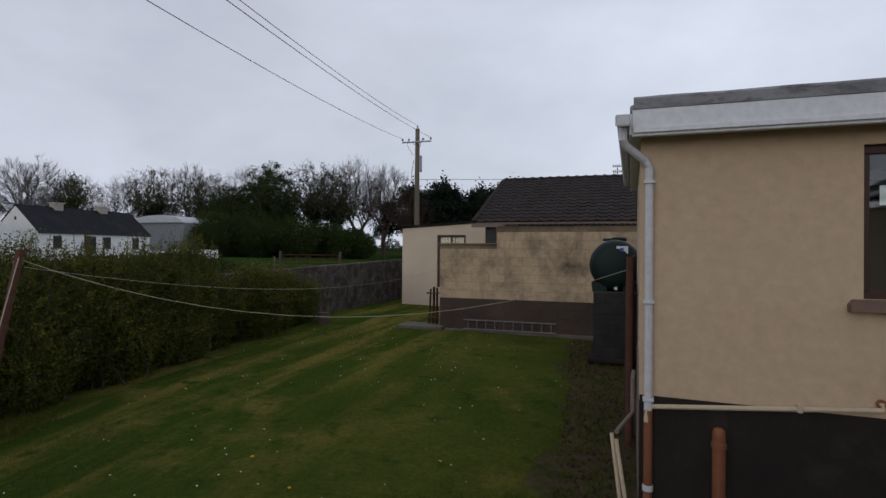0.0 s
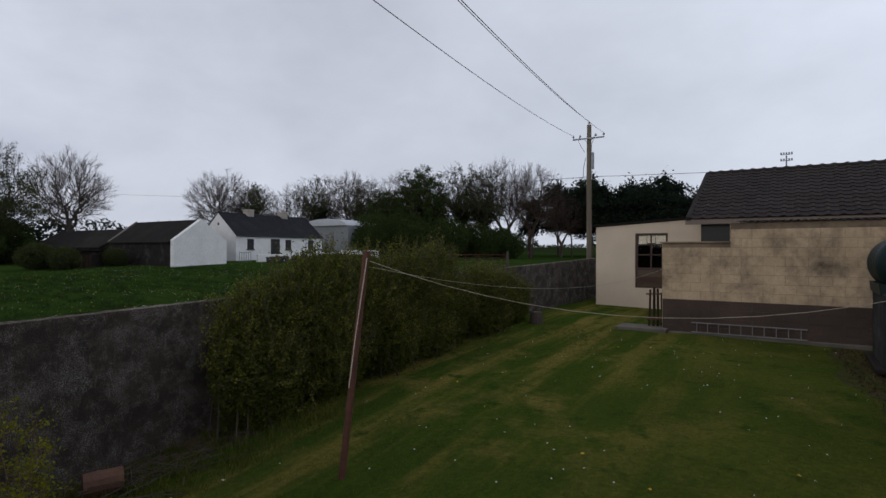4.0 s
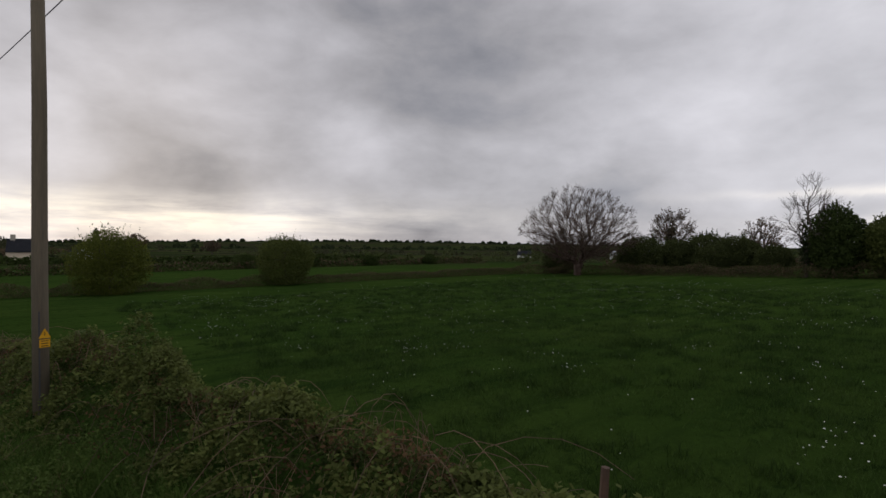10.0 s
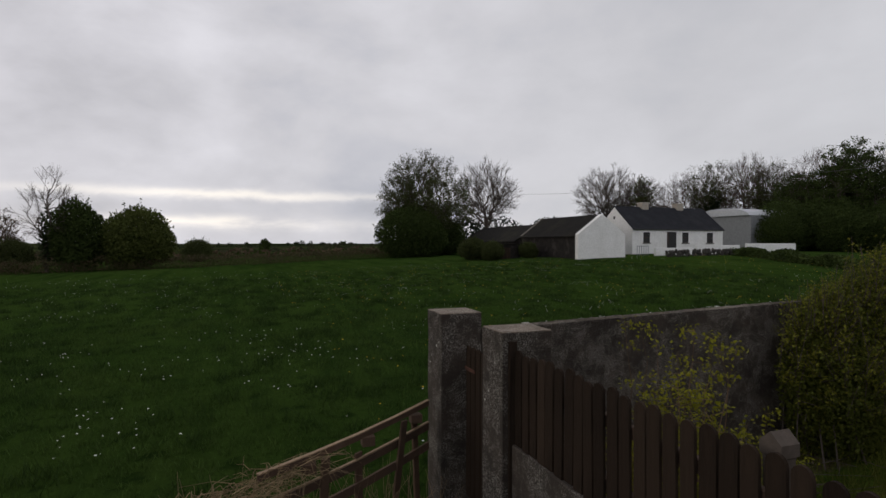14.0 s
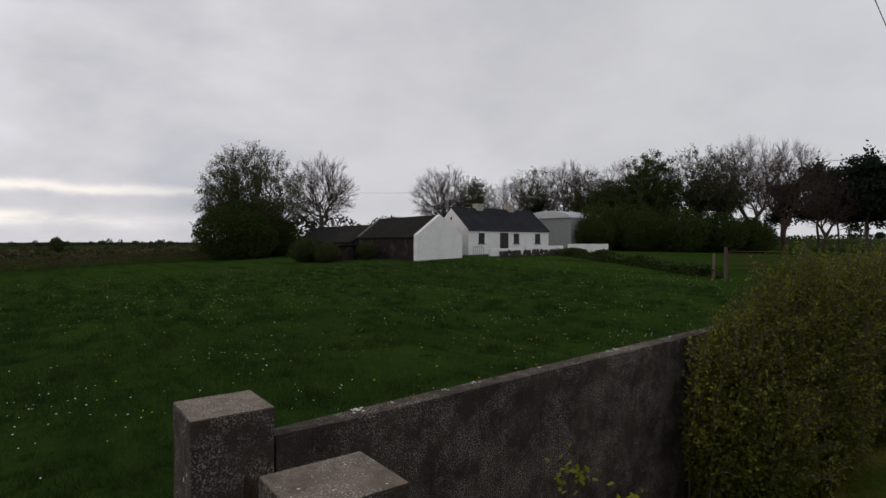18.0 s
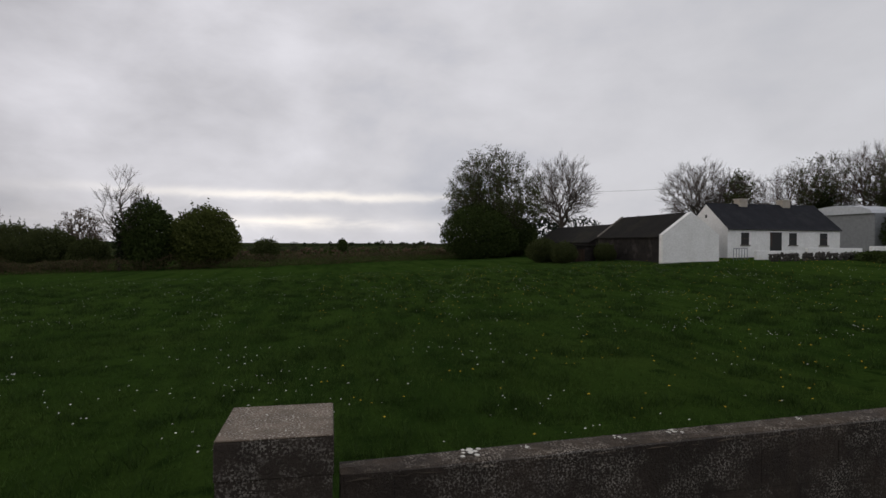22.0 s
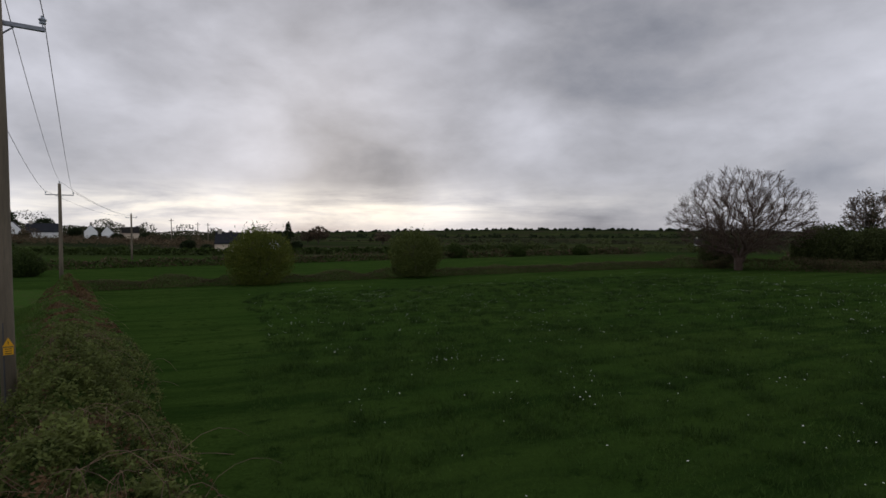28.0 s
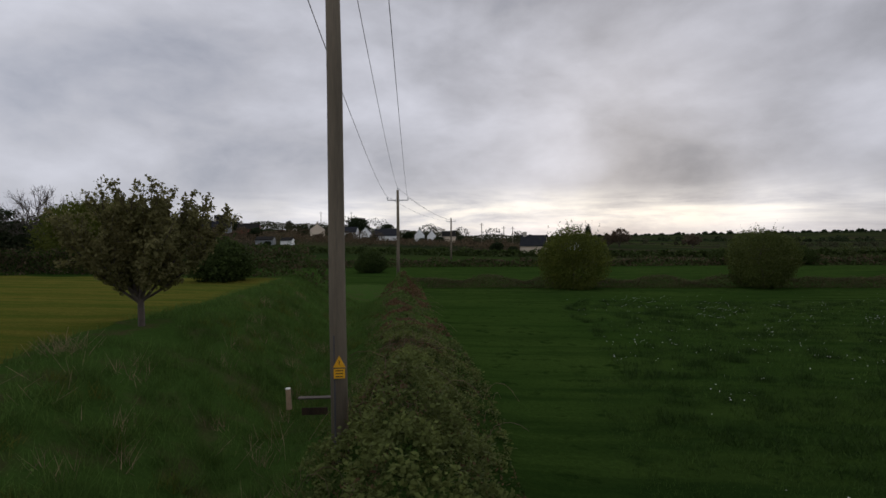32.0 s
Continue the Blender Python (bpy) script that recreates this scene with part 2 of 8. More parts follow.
block_cream = material("painted_blocks", (0.55, 0.42, 0.275), (0.46, 0.345, 0.22), (0.33, 0.245, 0.16), rough=0.9, scale=1.3, fine=18, bump=0.6, bumpscale=60, bumpdist=0.012, perob=0.05, space="World", streaks=0.6, streakcol=(0.13, 0.10, 0.068), spots=0.20, spotcol=(0.085, 0.066, 0.048), spotscale=0.85, spotsoft=0.26)
block_joint = material("stained_joint", (0.26, 0.195, 0.13), (0.12, 0.092, 0.065), rough=0.95, scale=1.5)
block_brown = material("painted_brown_band", (0.082, 0.056, 0.044), (0.054, 0.038, 0.030), (0.030, 0.023, 0.020), rough=0.9, scale=1.4, fine=20, bump=0.5, bumpdist=0.01, perob=0.05, space="World")
annex_cream = material("pale_cream_render", (0.66, 0.55, 0.42), (0.60, 0.50, 0.385), rough=0.9, scale=1.2, fine=30, bump=0.3, bumpdist=0.006)
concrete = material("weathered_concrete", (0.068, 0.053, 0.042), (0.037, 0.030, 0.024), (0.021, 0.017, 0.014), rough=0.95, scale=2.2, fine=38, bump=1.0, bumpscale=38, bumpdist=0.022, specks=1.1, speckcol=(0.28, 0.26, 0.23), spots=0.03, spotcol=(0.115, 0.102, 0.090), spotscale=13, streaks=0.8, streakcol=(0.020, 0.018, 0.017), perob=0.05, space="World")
concrete_joint = material("dark_mortar", (0.055, 0.048, 0.042), (0.036, 0.032, 0.028), rough=1.0, fine=60, bump=0.6)
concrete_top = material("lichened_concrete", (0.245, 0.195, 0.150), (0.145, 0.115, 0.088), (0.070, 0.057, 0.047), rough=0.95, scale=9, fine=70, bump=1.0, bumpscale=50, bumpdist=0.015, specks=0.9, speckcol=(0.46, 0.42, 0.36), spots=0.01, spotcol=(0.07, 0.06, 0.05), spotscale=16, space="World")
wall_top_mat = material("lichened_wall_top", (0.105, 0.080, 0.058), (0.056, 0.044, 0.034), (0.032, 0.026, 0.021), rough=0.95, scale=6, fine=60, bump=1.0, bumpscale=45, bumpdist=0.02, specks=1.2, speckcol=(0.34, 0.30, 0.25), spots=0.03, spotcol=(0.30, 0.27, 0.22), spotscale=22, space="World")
slab_mat = material("concrete_slab", (0.16, 0.14, 0.115), (0.10, 0.092, 0.075), rough=0.95, scale=2, fine=30, bump=0.5)
lichen = material("white_lichen", (0.72, 0.70, 0.64), (0.60, 0.58, 0.52), rough=1.0, fine=60)
white_upvc = material("white_fascia_board", (0.74, 0.75, 0.78), (0.68, 0.69, 0.72), rough=0.45, scale=2.5, fine=16, bump=0.05)
felt = material("grey_roof_felt", (0.34, 0.34, 0.36), (0.22, 0.22, 0.23), (0.12, 0.12, 0.125), rough=0.9, scale=3.2, fine=30, bump=0.4, spots=0.16, spotcol=(0.07, 0.07, 0.075), spotscale=7, spotsoft=0.2, stretch=(0.5, 1, 1.4))
pipe_white = material("white_plastic_pipe", (0.66, 0.66, 0.68), (0.58, 0.58, 0.60), rough=0.4, fine=20, bump=0.03)
pipe_cream = material("cream_plastic_pipe", (0.60, 0.49, 0.34), (0.54, 0.44, 0.31), rough=0.45, fine=20, bump=0.03)
pipe_brown = material("terracotta_plastic_pipe", (0.25, 0.095, 0.045), (0.19, 0.075, 0.038), rough=0.5, fine=20, bump=0.05)
wood_frame = material("dark_brown_window_wood", (0.060, 0.028, 0.018), (0.045, 0.021, 0.014), rough=0.45, stretch=(1, 1, 0.15), fine=60, bump=0.1)
sill_mat = material("brown_stone_sill", (0.235, 0.155, 0.120), (0.19, 0.125, 0.10), rough=0.8, fine=50, bump=0.2)
tile_mat = material("brown_concrete_tile", (0.034, 0.027, 0.024), (0.023, 0.019, 0.017), (0.048, 0.040, 0.035), spec=0.15, rough=0.9, scale=1.6, fine=30, bump=0.4, spots=0.03, spotcol=(0.24, 0.22, 0.19), spotscale=14, perob=0.2)
slate_mat = material("blue_grey_slate", (0.022, 0.023, 0.028), (0.016, 0.017, 0.021), (0.028, 0.029, 0.032), spec=0.1, rough=0.85, scale=1.4, fine=18, bump=0.3, perob=0.12)
old_slate = material("mossy_old_slate", (0.022, 0.020, 0.018), (0.016, 0.015, 0.014), (0.030, 0.029, 0.020), spec=0.08, rough=0.95, scale=1.0, fine=14, bump=0.4)
whitewash = material("whitewashed_stone", (0.88, 0.88, 0.87), (0.80, 0.80, 0.78), (0.66, 0.66, 0.63), rough=0.95, scale=0.9, fine=7, bump=0.5, bumpscale=3.5, bumpdist=0.05)
stone_wall_mat = material("grey_field_stone", (0.072, 0.066, 0.058), (0.046, 0.043, 0.038), (0.12, 0.115, 0.105), rough=0.95, scale=2, fine=14, bump=0.6, perob=0.25, island=0)
stone_dark = material("dark_rubble_stone", (0.034, 0.030, 0.027), (0.020, 0.018, 0.017), (0.075, 0.068, 0.062), spec=0.1, rough=0.95, scale=2, fine=9, bump=0.6, bumpdist=0.05)
fence_wood = material("dark_stained_timber", (0.040, 0.027, 0.022), (0.028, 0.020, 0.017), (0.070, 0.050, 0.040), rough=0.8, scale=3, stretch=(1, 1, 0.12), fine=70, bump=0.4, perob=0.18)
gate_wood = material("weathered_dark_boards", (0.044, 0.029, 0.020), (0.022, 0.016, 0.012), (0.058, 0.042, 0.032), rough=0.95, spec=0.1, scale=5, stretch=(1, 1, 0.10), fine=60, bump=0.9, perob=0.35)
pallet_wood = material("weathered_pallet_wood", (0.115, 0.068, 0.043), (0.072, 0.045, 0.031), (0.155, 0.118, 0.088), rough=0.9, scale=3, stretch=(0.2, 1, 1), fine=50, bump=0.4, perob=0.2)
pale_wood = material("bleached_rail_wood", (0.34, 0.24, 0.155), (0.26, 0.18, 0.115), rough=0.9, scale=4, stretch=(0.2, 1, 1), fine=50, bump=0.3)
pole_wood = material("grey_creosoted_pole", (0.185, 0.150, 0.108), (0.120, 0.098, 0.070), (0.075, 0.060, 0.050), rough=0.9, scale=5, stretch=(1, 1, 0.08), fine=60, bump=0.5)
rust = material("rusted_steel", (0.125, 0.050, 0.030), (0.080, 0.034, 0.023), (0.050, 0.026, 0.020), rough=0.85, scale=7, fine=50, bump=0.4)
steel = material("galvanised_steel", (0.30, 0.31, 0.34), (0.22, 0.23, 0.26), rough=0.5, metal=0.6, fine=30, bump=0.1)
ladder_mat = material("dull_old_aluminium", (0.26, 0.25, 0.24), (0.18, 0.175, 0.17), rough=0.6, metal=0.5, fine=30, bump=0.1)
alu = material("dull_aluminium", (0.46, 0.46, 0.47), (0.36, 0.36, 0.37), rough=0.45, metal=0.7, fine=30, bump=0.1)
cable_mat = material("dark_cable", (0.075, 0.075, 0.08), (0.055, 0.055, 0.06), rough=0.6, bump=0)
rope_mat = material("pale_washing_line", (0.48, 0.42, 0.32), (0.38, 0.33, 0.25), rough=0.8, bump=0)
tank_green = material("dark_green_plastic", (0.006, 0.018, 0.015), (0.005, 0.014, 0.012), (0.009, 0.023, 0.019), spec=0.2, rough=0.5, scale=2, fine=20, bump=0.08)
porcelain = material("grey_insulator_glass", (0.42, 0.45, 0.50), (0.32, 0.35, 0.40), rough=0.2, bump=0)
yellow = material("yellow_warning_plate", (0.78, 0.40, 0.012), (0.70, 0.35, 0.012), rough=0.5, fine=30, bump=0.02)
black = material("black_paint", (0.018, 0.018, 0.018), (0.014, 0.014, 0.014), rough=0.5, bump=0)
paper = material("white_label", (0.72, 0.74, 0.76), (0.66, 0.68, 0.70), rough=0.5, bump=0)
label_blue = material("blue_label", (0.04, 0.12, 0.34), (0.035, 0.10, 0.30), rough=0.5, bump=0)
gas_red = material("orange_red_cylinder_paint", (0.50, 0.060, 0.018), (0.42, 0.050, 0.017), rough=0.45, scale=3, fine=18, bump=0.06)
barn_sheet = material("pale_metal_sheet", (0.55, 0.57, 0.60), (0.46, 0.48, 0.51), rough=0.6, fine=12, bump=0.1)
barn_grey = material("grey_metal_cladding", (0.24, 0.25, 0.26), (0.19, 0.20, 0.21), rough=0.6, fine=12, bump=0.1)
chim_mat = material("pale_chimney_render", (0.45, 0.41, 0.35), (0.38, 0.34, 0.29), rough=0.9, fine=20, bump=0.3)
red_brick = material("brown_red_brick", (0.20, 0.07, 0.045), (0.15, 0.055, 0.038), rough=0.9, fine=20, bump=0.3)
bark = material("grey_brown_bark", (0.105, 0.084, 0.068), (0.068, 0.055, 0.046), rough=0.95, scale=6, fine=30, bump=0.4)
bark_red = material("reddish_twigs", (0.088, 0.056, 0.042), (0.060, 0.040, 0.031), rough=0.95, scale=6, fine=30, bump=0.2)
cane_mat = material("dry_bramble_cane", (0.175, 0.112, 0.068), (0.105, 0.068, 0.044), rough=0.9, bump=0, island=0.4)
straw_mat = material("dead_straw", (0.31, 0.222, 0.125), (0.20, 0.138, 0.080), rough=0.95, bump=0, island=0.35)
soil_mat = material("bare_brown_soil", (0.054, 0.024, 0.013), (0.030, 0.015, 0.009), rough=1.0, fine=30, bump=0.7)
clipping_mat = material("dry_grass_clippings", (0.19, 0.095, 0.034), (0.125, 0.064, 0.024), rough=1.0, fine=60, bump=0.8)
stone_pale = material("pale_pebbly_concrete", (0.20, 0.18, 0.155), (0.14, 0.125, 0.11), rough=0.95, fine=50, bump=0.5)
log_mat = material("cut_log_bark", (0.16, 0.085, 0.055), (0.11, 0.06, 0.042), rough=0.95, fine=40, bump=0.5)
leaf_hedge = leaf_material("privet_leaf", (0.122, 0.137, 0.025), (0.080, 0.097, 0.020), vary=0.18)
leaf_yellow = leaf_material("young_yellow_leaf", (0.235, 0.225, 0.022), (0.155, 0.160, 0.018))
leaf_yellow2 = leaf_material("young_hedge_leaf", (0.208, 0.202, 0.030), (0.150, 0.156, 0.026), vary=0.18)
leaf_dry = leaf_material("withered_leaf", (0.150, 0.090, 0.046), (0.090, 0.056, 0.030), vary=0.4)
leaf_tree = leaf_material("spring_tree_leaf", (0.075, 0.090, 0.030), (0.053, 0.066, 0.024))
leaf_bush = leaf_material("dark_bush_leaf", (0.058, 0.082, 0.022), (0.040, 0.060, 0.017), vary=0.4)
leaf_ivy = leaf_material("ivy_leaf", (0.036, 0.050, 0.021), (0.025, 0.036, 0.016))
leaf_round = leaf_material("thick_bush_leaf", (0.098, 0.116, 0.030), (0.066, 0.082, 0.022))
leaf_conifer = leaf_material("pine_needles", (0.025, 0.036, 0.023), (0.017, 0.026, 0.018))
leaf_bud = leaf_material("russet_buds", (0.140, 0.096, 0.062), (0.098, 0.072, 0.048))
leaf_scrub = leaf_material("brown_thorn_scrub", (0.125, 0.090, 0.054), (0.082, 0.064, 0.038))
leaf_far = leaf_material("mixed_far_trees", (0.066, 0.066, 0.034), (0.044, 0.048, 0.026))
leaf_bramble = leaf_material("bramble_leaf", (0.138, 0.160, 0.044), (0.088, 0.108, 0.032), vary=0.28)
leaf_nettle = leaf_material("nettle_leaf", (0.104, 0.152, 0.036), (0.070, 0.108, 0.027), vary=0.24)
leaf_sap = leaf_material("sapling_leaf", (0.190, 0.172, 0.070), (0.125, 0.120, 0.048), vary=0.3)
petal_white = material("white_petals", (0.72, 0.72, 0.66), (0.62, 0.62, 0.56), rough=0.8, bump=0, island=0.2)
petal_yellow = material("yellow_petals", (0.62, 0.42, 0.02), (0.52, 0.34, 0.02), rough=0.8, bump=0, island=0.2)
blade_lawn = leaf_material("lawn_blade", (0.120, 0.125, 0.024), (0.078, 0.095, 0.018), vary=0.4)
blade_tuft = leaf_material("dark_tuft_blade", (0.034, 0.062, 0.014), (0.022, 0.043, 0.010), vary=0.3)
blade_bank = leaf_material("bank_grass_blade", (0.092, 0.150, 0.032), (0.060, 0.108, 0.023), vary=0.3)
blade_field = leaf_material("meadow_blade", (0.056, 0.096, 0.020), (0.036, 0.068, 0.015), vary=0.4)


def glass_material(name, ior):
    mat = bpy.data.materials.new(name)
    mat.use_nodes = True
    b = mat.node_tree.nodes["Principled BSDF"]
    b.inputs["Base Color"].default_value = (0.85, 0.9, 0.9, 1)
    b.inputs["Roughness"].default_value = 0.02
    b.inputs["IOR"].default_value = ior
    b.inputs["Transmission Weight"].default_value = 1.0
    return mat


glass = glass_material("window_glass", 1.78)
dusty_glass = glass_material("dusty_old_glass", 1.16)
# near-black inside surfaces: the shade of the unlit room is in their colour
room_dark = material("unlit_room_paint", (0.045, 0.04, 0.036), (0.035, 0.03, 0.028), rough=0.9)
curtain_mat = material("grey_net_curtain", (0.20, 0.17, 0.15), (0.11, 0.095, 0.085), rough=0.9, stretch=(6, 1, 0.3))


def ground_material():
    """One sheet: rough meadow, lawn, mown grass, bare soil by the zone stored on the sheet; colour by noise."""
    mat = bpy.data.materials.new("grassland")
    mat.use_nodes = True
    nt = mat.node_tree
    link = nt.links.new
    bsdf = nt.nodes["Principled BSDF"]
    bsdf.inputs["Roughness"].default_value = 0.95
    bsdf.inputs["Specular IOR Level"].default_value = 0.0
    co = nt.nodes.new("ShaderNodeTexCoord").outputs["Object"]

    def nz(scale, detail, stretch=None, rough=0.6):
        n = nt.nodes.new("ShaderNodeTexNoise")
        n.inputs["Scale"].default_value, n.inputs["Detail"].default_value, n.inputs["Roughness"].default_value = scale, detail, rough
        if stretch:
            mp = nt.nodes.new("ShaderNodeMapping")
            mp.inputs["Scale"].default_value, mp.inputs["Rotation"].default_value = stretch[:3], (0, 0, radians(stretch[3]))
            link(co, mp.inputs[0])
            link(mp.outputs[0], n.inputs["Vector"])
        else:
            link(co, n.inputs["Vector"])
        return n.outputs["Fac"]

    def rng(src, lo, hi):
        r = nt.nodes.new("ShaderNodeMapRange")
        r.inputs[1].default_value, r.inputs[2].default_value = lo, hi
        link(src, r.inputs[0])
        return r.outputs[0]

    def mix(fac, one, two):
        m = nt.nodes.new("ShaderNodeMixRGB")
        for i, v in ((0, fac), (1, one), (2, two)):
            if hasattr(v, "is_linked"):
                link(v, m.inputs[i])
            elif i:
                m.inputs[i].default_value = (*v, 1)
            else:
                m.inputs[0].default_value = v
        return m.outputs[0]

    def mul(a, b):
        m = nt.nodes.new("ShaderNodeMath")
        m.operation = "MULTIPLY"
        link(a, m.inputs[0])
        link(b, m.inputs[1])
        return m.outputs[0]

    zone = nt.nodes.new("ShaderNodeSeparateColor")
    at = nt.nodes.new("ShaderNodeVertexColor")
    at.layer_name = "zone"
    link(at.outputs[0], zone.inputs[0])
    lawn, mown, rough = zone.outputs
    ragged = nz(2.2, 6, None, 0.7)

    def broken(mask, amount=0.9):
        d = nt.nodes.new("ShaderNodeMath")
        d.operation = "MULTIPLY_ADD"
        d.inputs[1].default_value = amount
        link(ragged, d.inputs[0])
        link(mask, d.inputs[2])
        return rng(d.outputs[0], 0.40 + amount * 0.5, 0.60 + amount * 0.5)

    mown, rough = broken(mown, 0.5), broken(rough, 0.8)
    big, mid, fine = nz(0.12, 4), nz(1.1, 5), nz(14, 6, None, 0.7)
    meadow = mix(rng(big, 0.35, 0.65), (0.033, 0.067, 0.012), (0.047, 0.082, 0.016))
    meadow = mix(rng(nz(0.55, 5, (0.20, 1.9, 1, -12)), 0.46, 0.66), meadow, (0.021, 0.045, 0.009))
    meadow = mix(rng(nz(1.9, 5), 0.56, 0.68), meadow, (0.016, 0.034, 0.007))
    stripes = nz(1.0, 4, (1.25, 0.13, 1, 4))
    place = nt.nodes.new("ShaderNodeSeparateXYZ")
    link(co, place.inputs[0])
    west = rng(place.outputs[0], -2.6, -6.2)
    turf = mix(rng(nz(0.5, 4), 0.38, 0.62), (0.074, 0.108, 0.017), (0.122, 0.142, 0.025))
    turf = mix(mul(rng(stripes, 0.47, 0.60), west), turf, (0.225, 0.188, 0.046))
    turf = mix(mul(rng(stripes, 0.54, 0.42), west), turf, (0.058, 0.098, 0.014))
    turf = mix(rng(nz(0.9, 5), 0.53, 0.70), turf, (0.195, 0.174, 0.042))
    turf = mix(rng(nz(2.5, 5), 0.56, 0.70), turf, (0.050, 0.085, 0.014))
    cut = mix(rng(nz(0.9, 4, (0.16, 1.8, 1, 12)), 0.38, 0.62), (0.090, 0.116, 0.018), (0.166, 0.150, 0.028))
    bank = mix(rng(mid, 0.50, 0.70), (0.054, 0.104, 0.021), (0.092, 0.080, 0.038))
    cells = nt.nodes.new("ShaderNodeTexVoronoi")
    cells.inputs["Scale"].default_value = 0.011
    link(co, cells.inputs["Vector"])
    shade = nt.nodes.new("ShaderNodeSeparateColor")
    link(cells.outputs["Color"], shade.inputs[0])
    fields = mix(shade.outputs[0], (0.026, 0.040, 0.014), (0.058, 0.070, 0.022))
    fields = mix(rng(shade.outputs[1], 0.55, 0.75), fields, (0.050, 0.040, 0.026))
    fields = mix(rng(nz(0.02, 6), 0.45, 0.6), fields, (0.022, 0.030, 0.014))
    size = nt.nodes.new("ShaderNodeVectorMath")
    size.operation = "LENGTH"
    link(co, size.inputs[0])
    meadow = mix(rng(size.outputs["Value"], 105.0, 150.0), meadow, fields)
    col = mix(lawn, meadow, turf)
    col = mix(mown, col, cut)
    col = mix(rough, col, bank)
    earth = mix(rng(nz(3.0, 6, None, 0.7), 0.42, 0.60), (0.135, 0.095, 0.065), (0.070, 0.080, 0.026))
    col = mix(mul(lawn, rough), col, earth)
    col = mix(rng(fine, 0.35, 0.75), mix(0.45, col, (0.006, 0.010, 0.004)), col)
    link(col, bsdf.inputs["Base Color"])
    bp = nt.nodes.new("ShaderNodeBump")
    bp.inputs["Strength"].default_value, bp.inputs["Distance"].default_value = 0.9, 0.06
    link(nz(26, 6, None, 0.75), bp.inputs["Height"])
    link(bp.outputs[0], bsdf.inputs["Normal"])
    return mat


# ---- building helpers ----
def part(name, bm, mat, parent=None, label="", smooth=False):
    """Link a bmesh as one mesh object under a thing or part."""
    me = bpy.data.meshes.new(name)
    bm.to_mesh(me)
    bm.free()
    if smooth:
        me.polygons.foreach_set("use_smooth", [True] * len(me.polygons))
    me.materials.append(mat)
    ob = new(name, me)
    if parent is not None:
        ob.parent = parent
    if label:
        ob["label"] = label
    return ob


def share(name, me, parent, m):
    """Another object on a mesh that exists already."""
    ob = new(name, me)
    ob.parent = parent
    ob.matrix_basis = m
    return ob


def thing(name, label, category, m=None, group="", kind=""):
    ob = new(name)
    ob.empty_display_size = 0.1
    if m is not None:
        ob.matrix_basis = m
    return tagged(ob, label, category, group, kind)


def cube(lo, hi, bevel=0.0, bm=None):
    bm = bm or bmesh.new()
    r = bmesh.ops.create_cube(bm, size=1.0)
    size = [h - l for l, h in zip(lo, hi)]
    mid = [(h + l) / 2 for l, h in zip(lo, hi)]
    bmesh.ops.scale(bm, vec=size, verts=r["verts"])
    bmesh.ops.translate(bm, vec=mid, verts=r["verts"])
    if bevel:
        edges = list({e for v in r["verts"] for e in v.link_edges})
        bmesh.ops.bevel(bm, geom=edges, offset=bevel, segments=1, affect="EDGES")
    return bm


def tube(points, radii, n=8, bm=None, cap=True):
    """A tapered tube through points."""
    bm = bm or bmesh.new()
    pts = [Vector(p) for p in points]
    if isinstance(radii, (int, float)):
        radii = [radii] * len(pts)
    rings = []
    side = None
    for i, p in enumerate(pts):
        d = (pts[min(i + 1, len(pts) - 1)] - pts[max(i - 1, 0)]).normalized()
        if side is None:
            side = d.orthogonal().normalized()
        side = (side - d * side.dot(d)).normalized()
        up = d.cross(side)
        rings.append([bm.verts.new(p + (side * math.cos(2 * math.pi * k / n) + up * math.sin(2 * math.pi * k / n)) * radii[i]) for k in range(n)])
    for a, b in zip(rings, rings[1:]):
        for k in range(n):
            bm.faces.new((a[k], a[(k + 1) % n], b[(k + 1) % n], b[k]))
    if cap:
        bm.faces.new(rings[0][::-1])
        bm.faces.new(rings[-1])
    return bm


def lathe(profile, n=24, axis="z", bm=None):
    """A turned body from (radius, height) pairs."""
    bm = bm or bmesh.new()
    rings = []
    for r, h in profile:
        ring = []
        for k in range(n):
            c, s = r * math.cos(2 * math.pi * k / n), r * math.sin(2 * math.pi * k / n)
            ring.append(bm.verts.new((c, s, h) if axis == "z" else (c, h, s)))
        rings.append(ring)
    for a, b in zip(rings, rings[1:]):
        for k in range(n):
            bm.faces.new((a[k], a[(k + 1) % n], b[(k + 1) % n], b[k]))
    bm.faces.new(rings[0][::-1])
    bm.faces.new(rings[-1])
    bmesh.ops.recalc_face_normals(bm, faces=bm.faces)
    return bm


def prism(outline, axis, a, b, bm=None):
    """A polygon pushed along an axis: outline in the other two axes."""
    bm = bm or bmesh.new()

    def at(u, v, w):
        return {"x": (w, u, v), "y": (u, w, v), "z": (u, v, w)}[axis]

    one = [bm.verts.new(at(u, v, a)) for u, v in outline]
    two = [bm.verts.new(at(u, v, b)) for u, v in outline]
    bm.faces.new(one)
    bm.faces.new(two[::-1])
    for i in range(len(outline)):
        j = (i + 1) % len(outline)
        bm.faces.new((one[j], one[i], two[i], two[j]))
    bmesh.ops.recalc_face_normals(bm, faces=bm.faces)
    return bm


def soup(name, verts, faces, mat, parent=None, smooth=False):
    me = bpy.data.meshes.new(name)
    me.from_pydata(verts, [], faces)
    if smooth:
        me.polygons.foreach_set("use_smooth", [True] * len(me.polygons))
    me.materials.append(mat)
    ob = new(name, me)
    if parent is not None:
        ob.parent = parent
    return ob


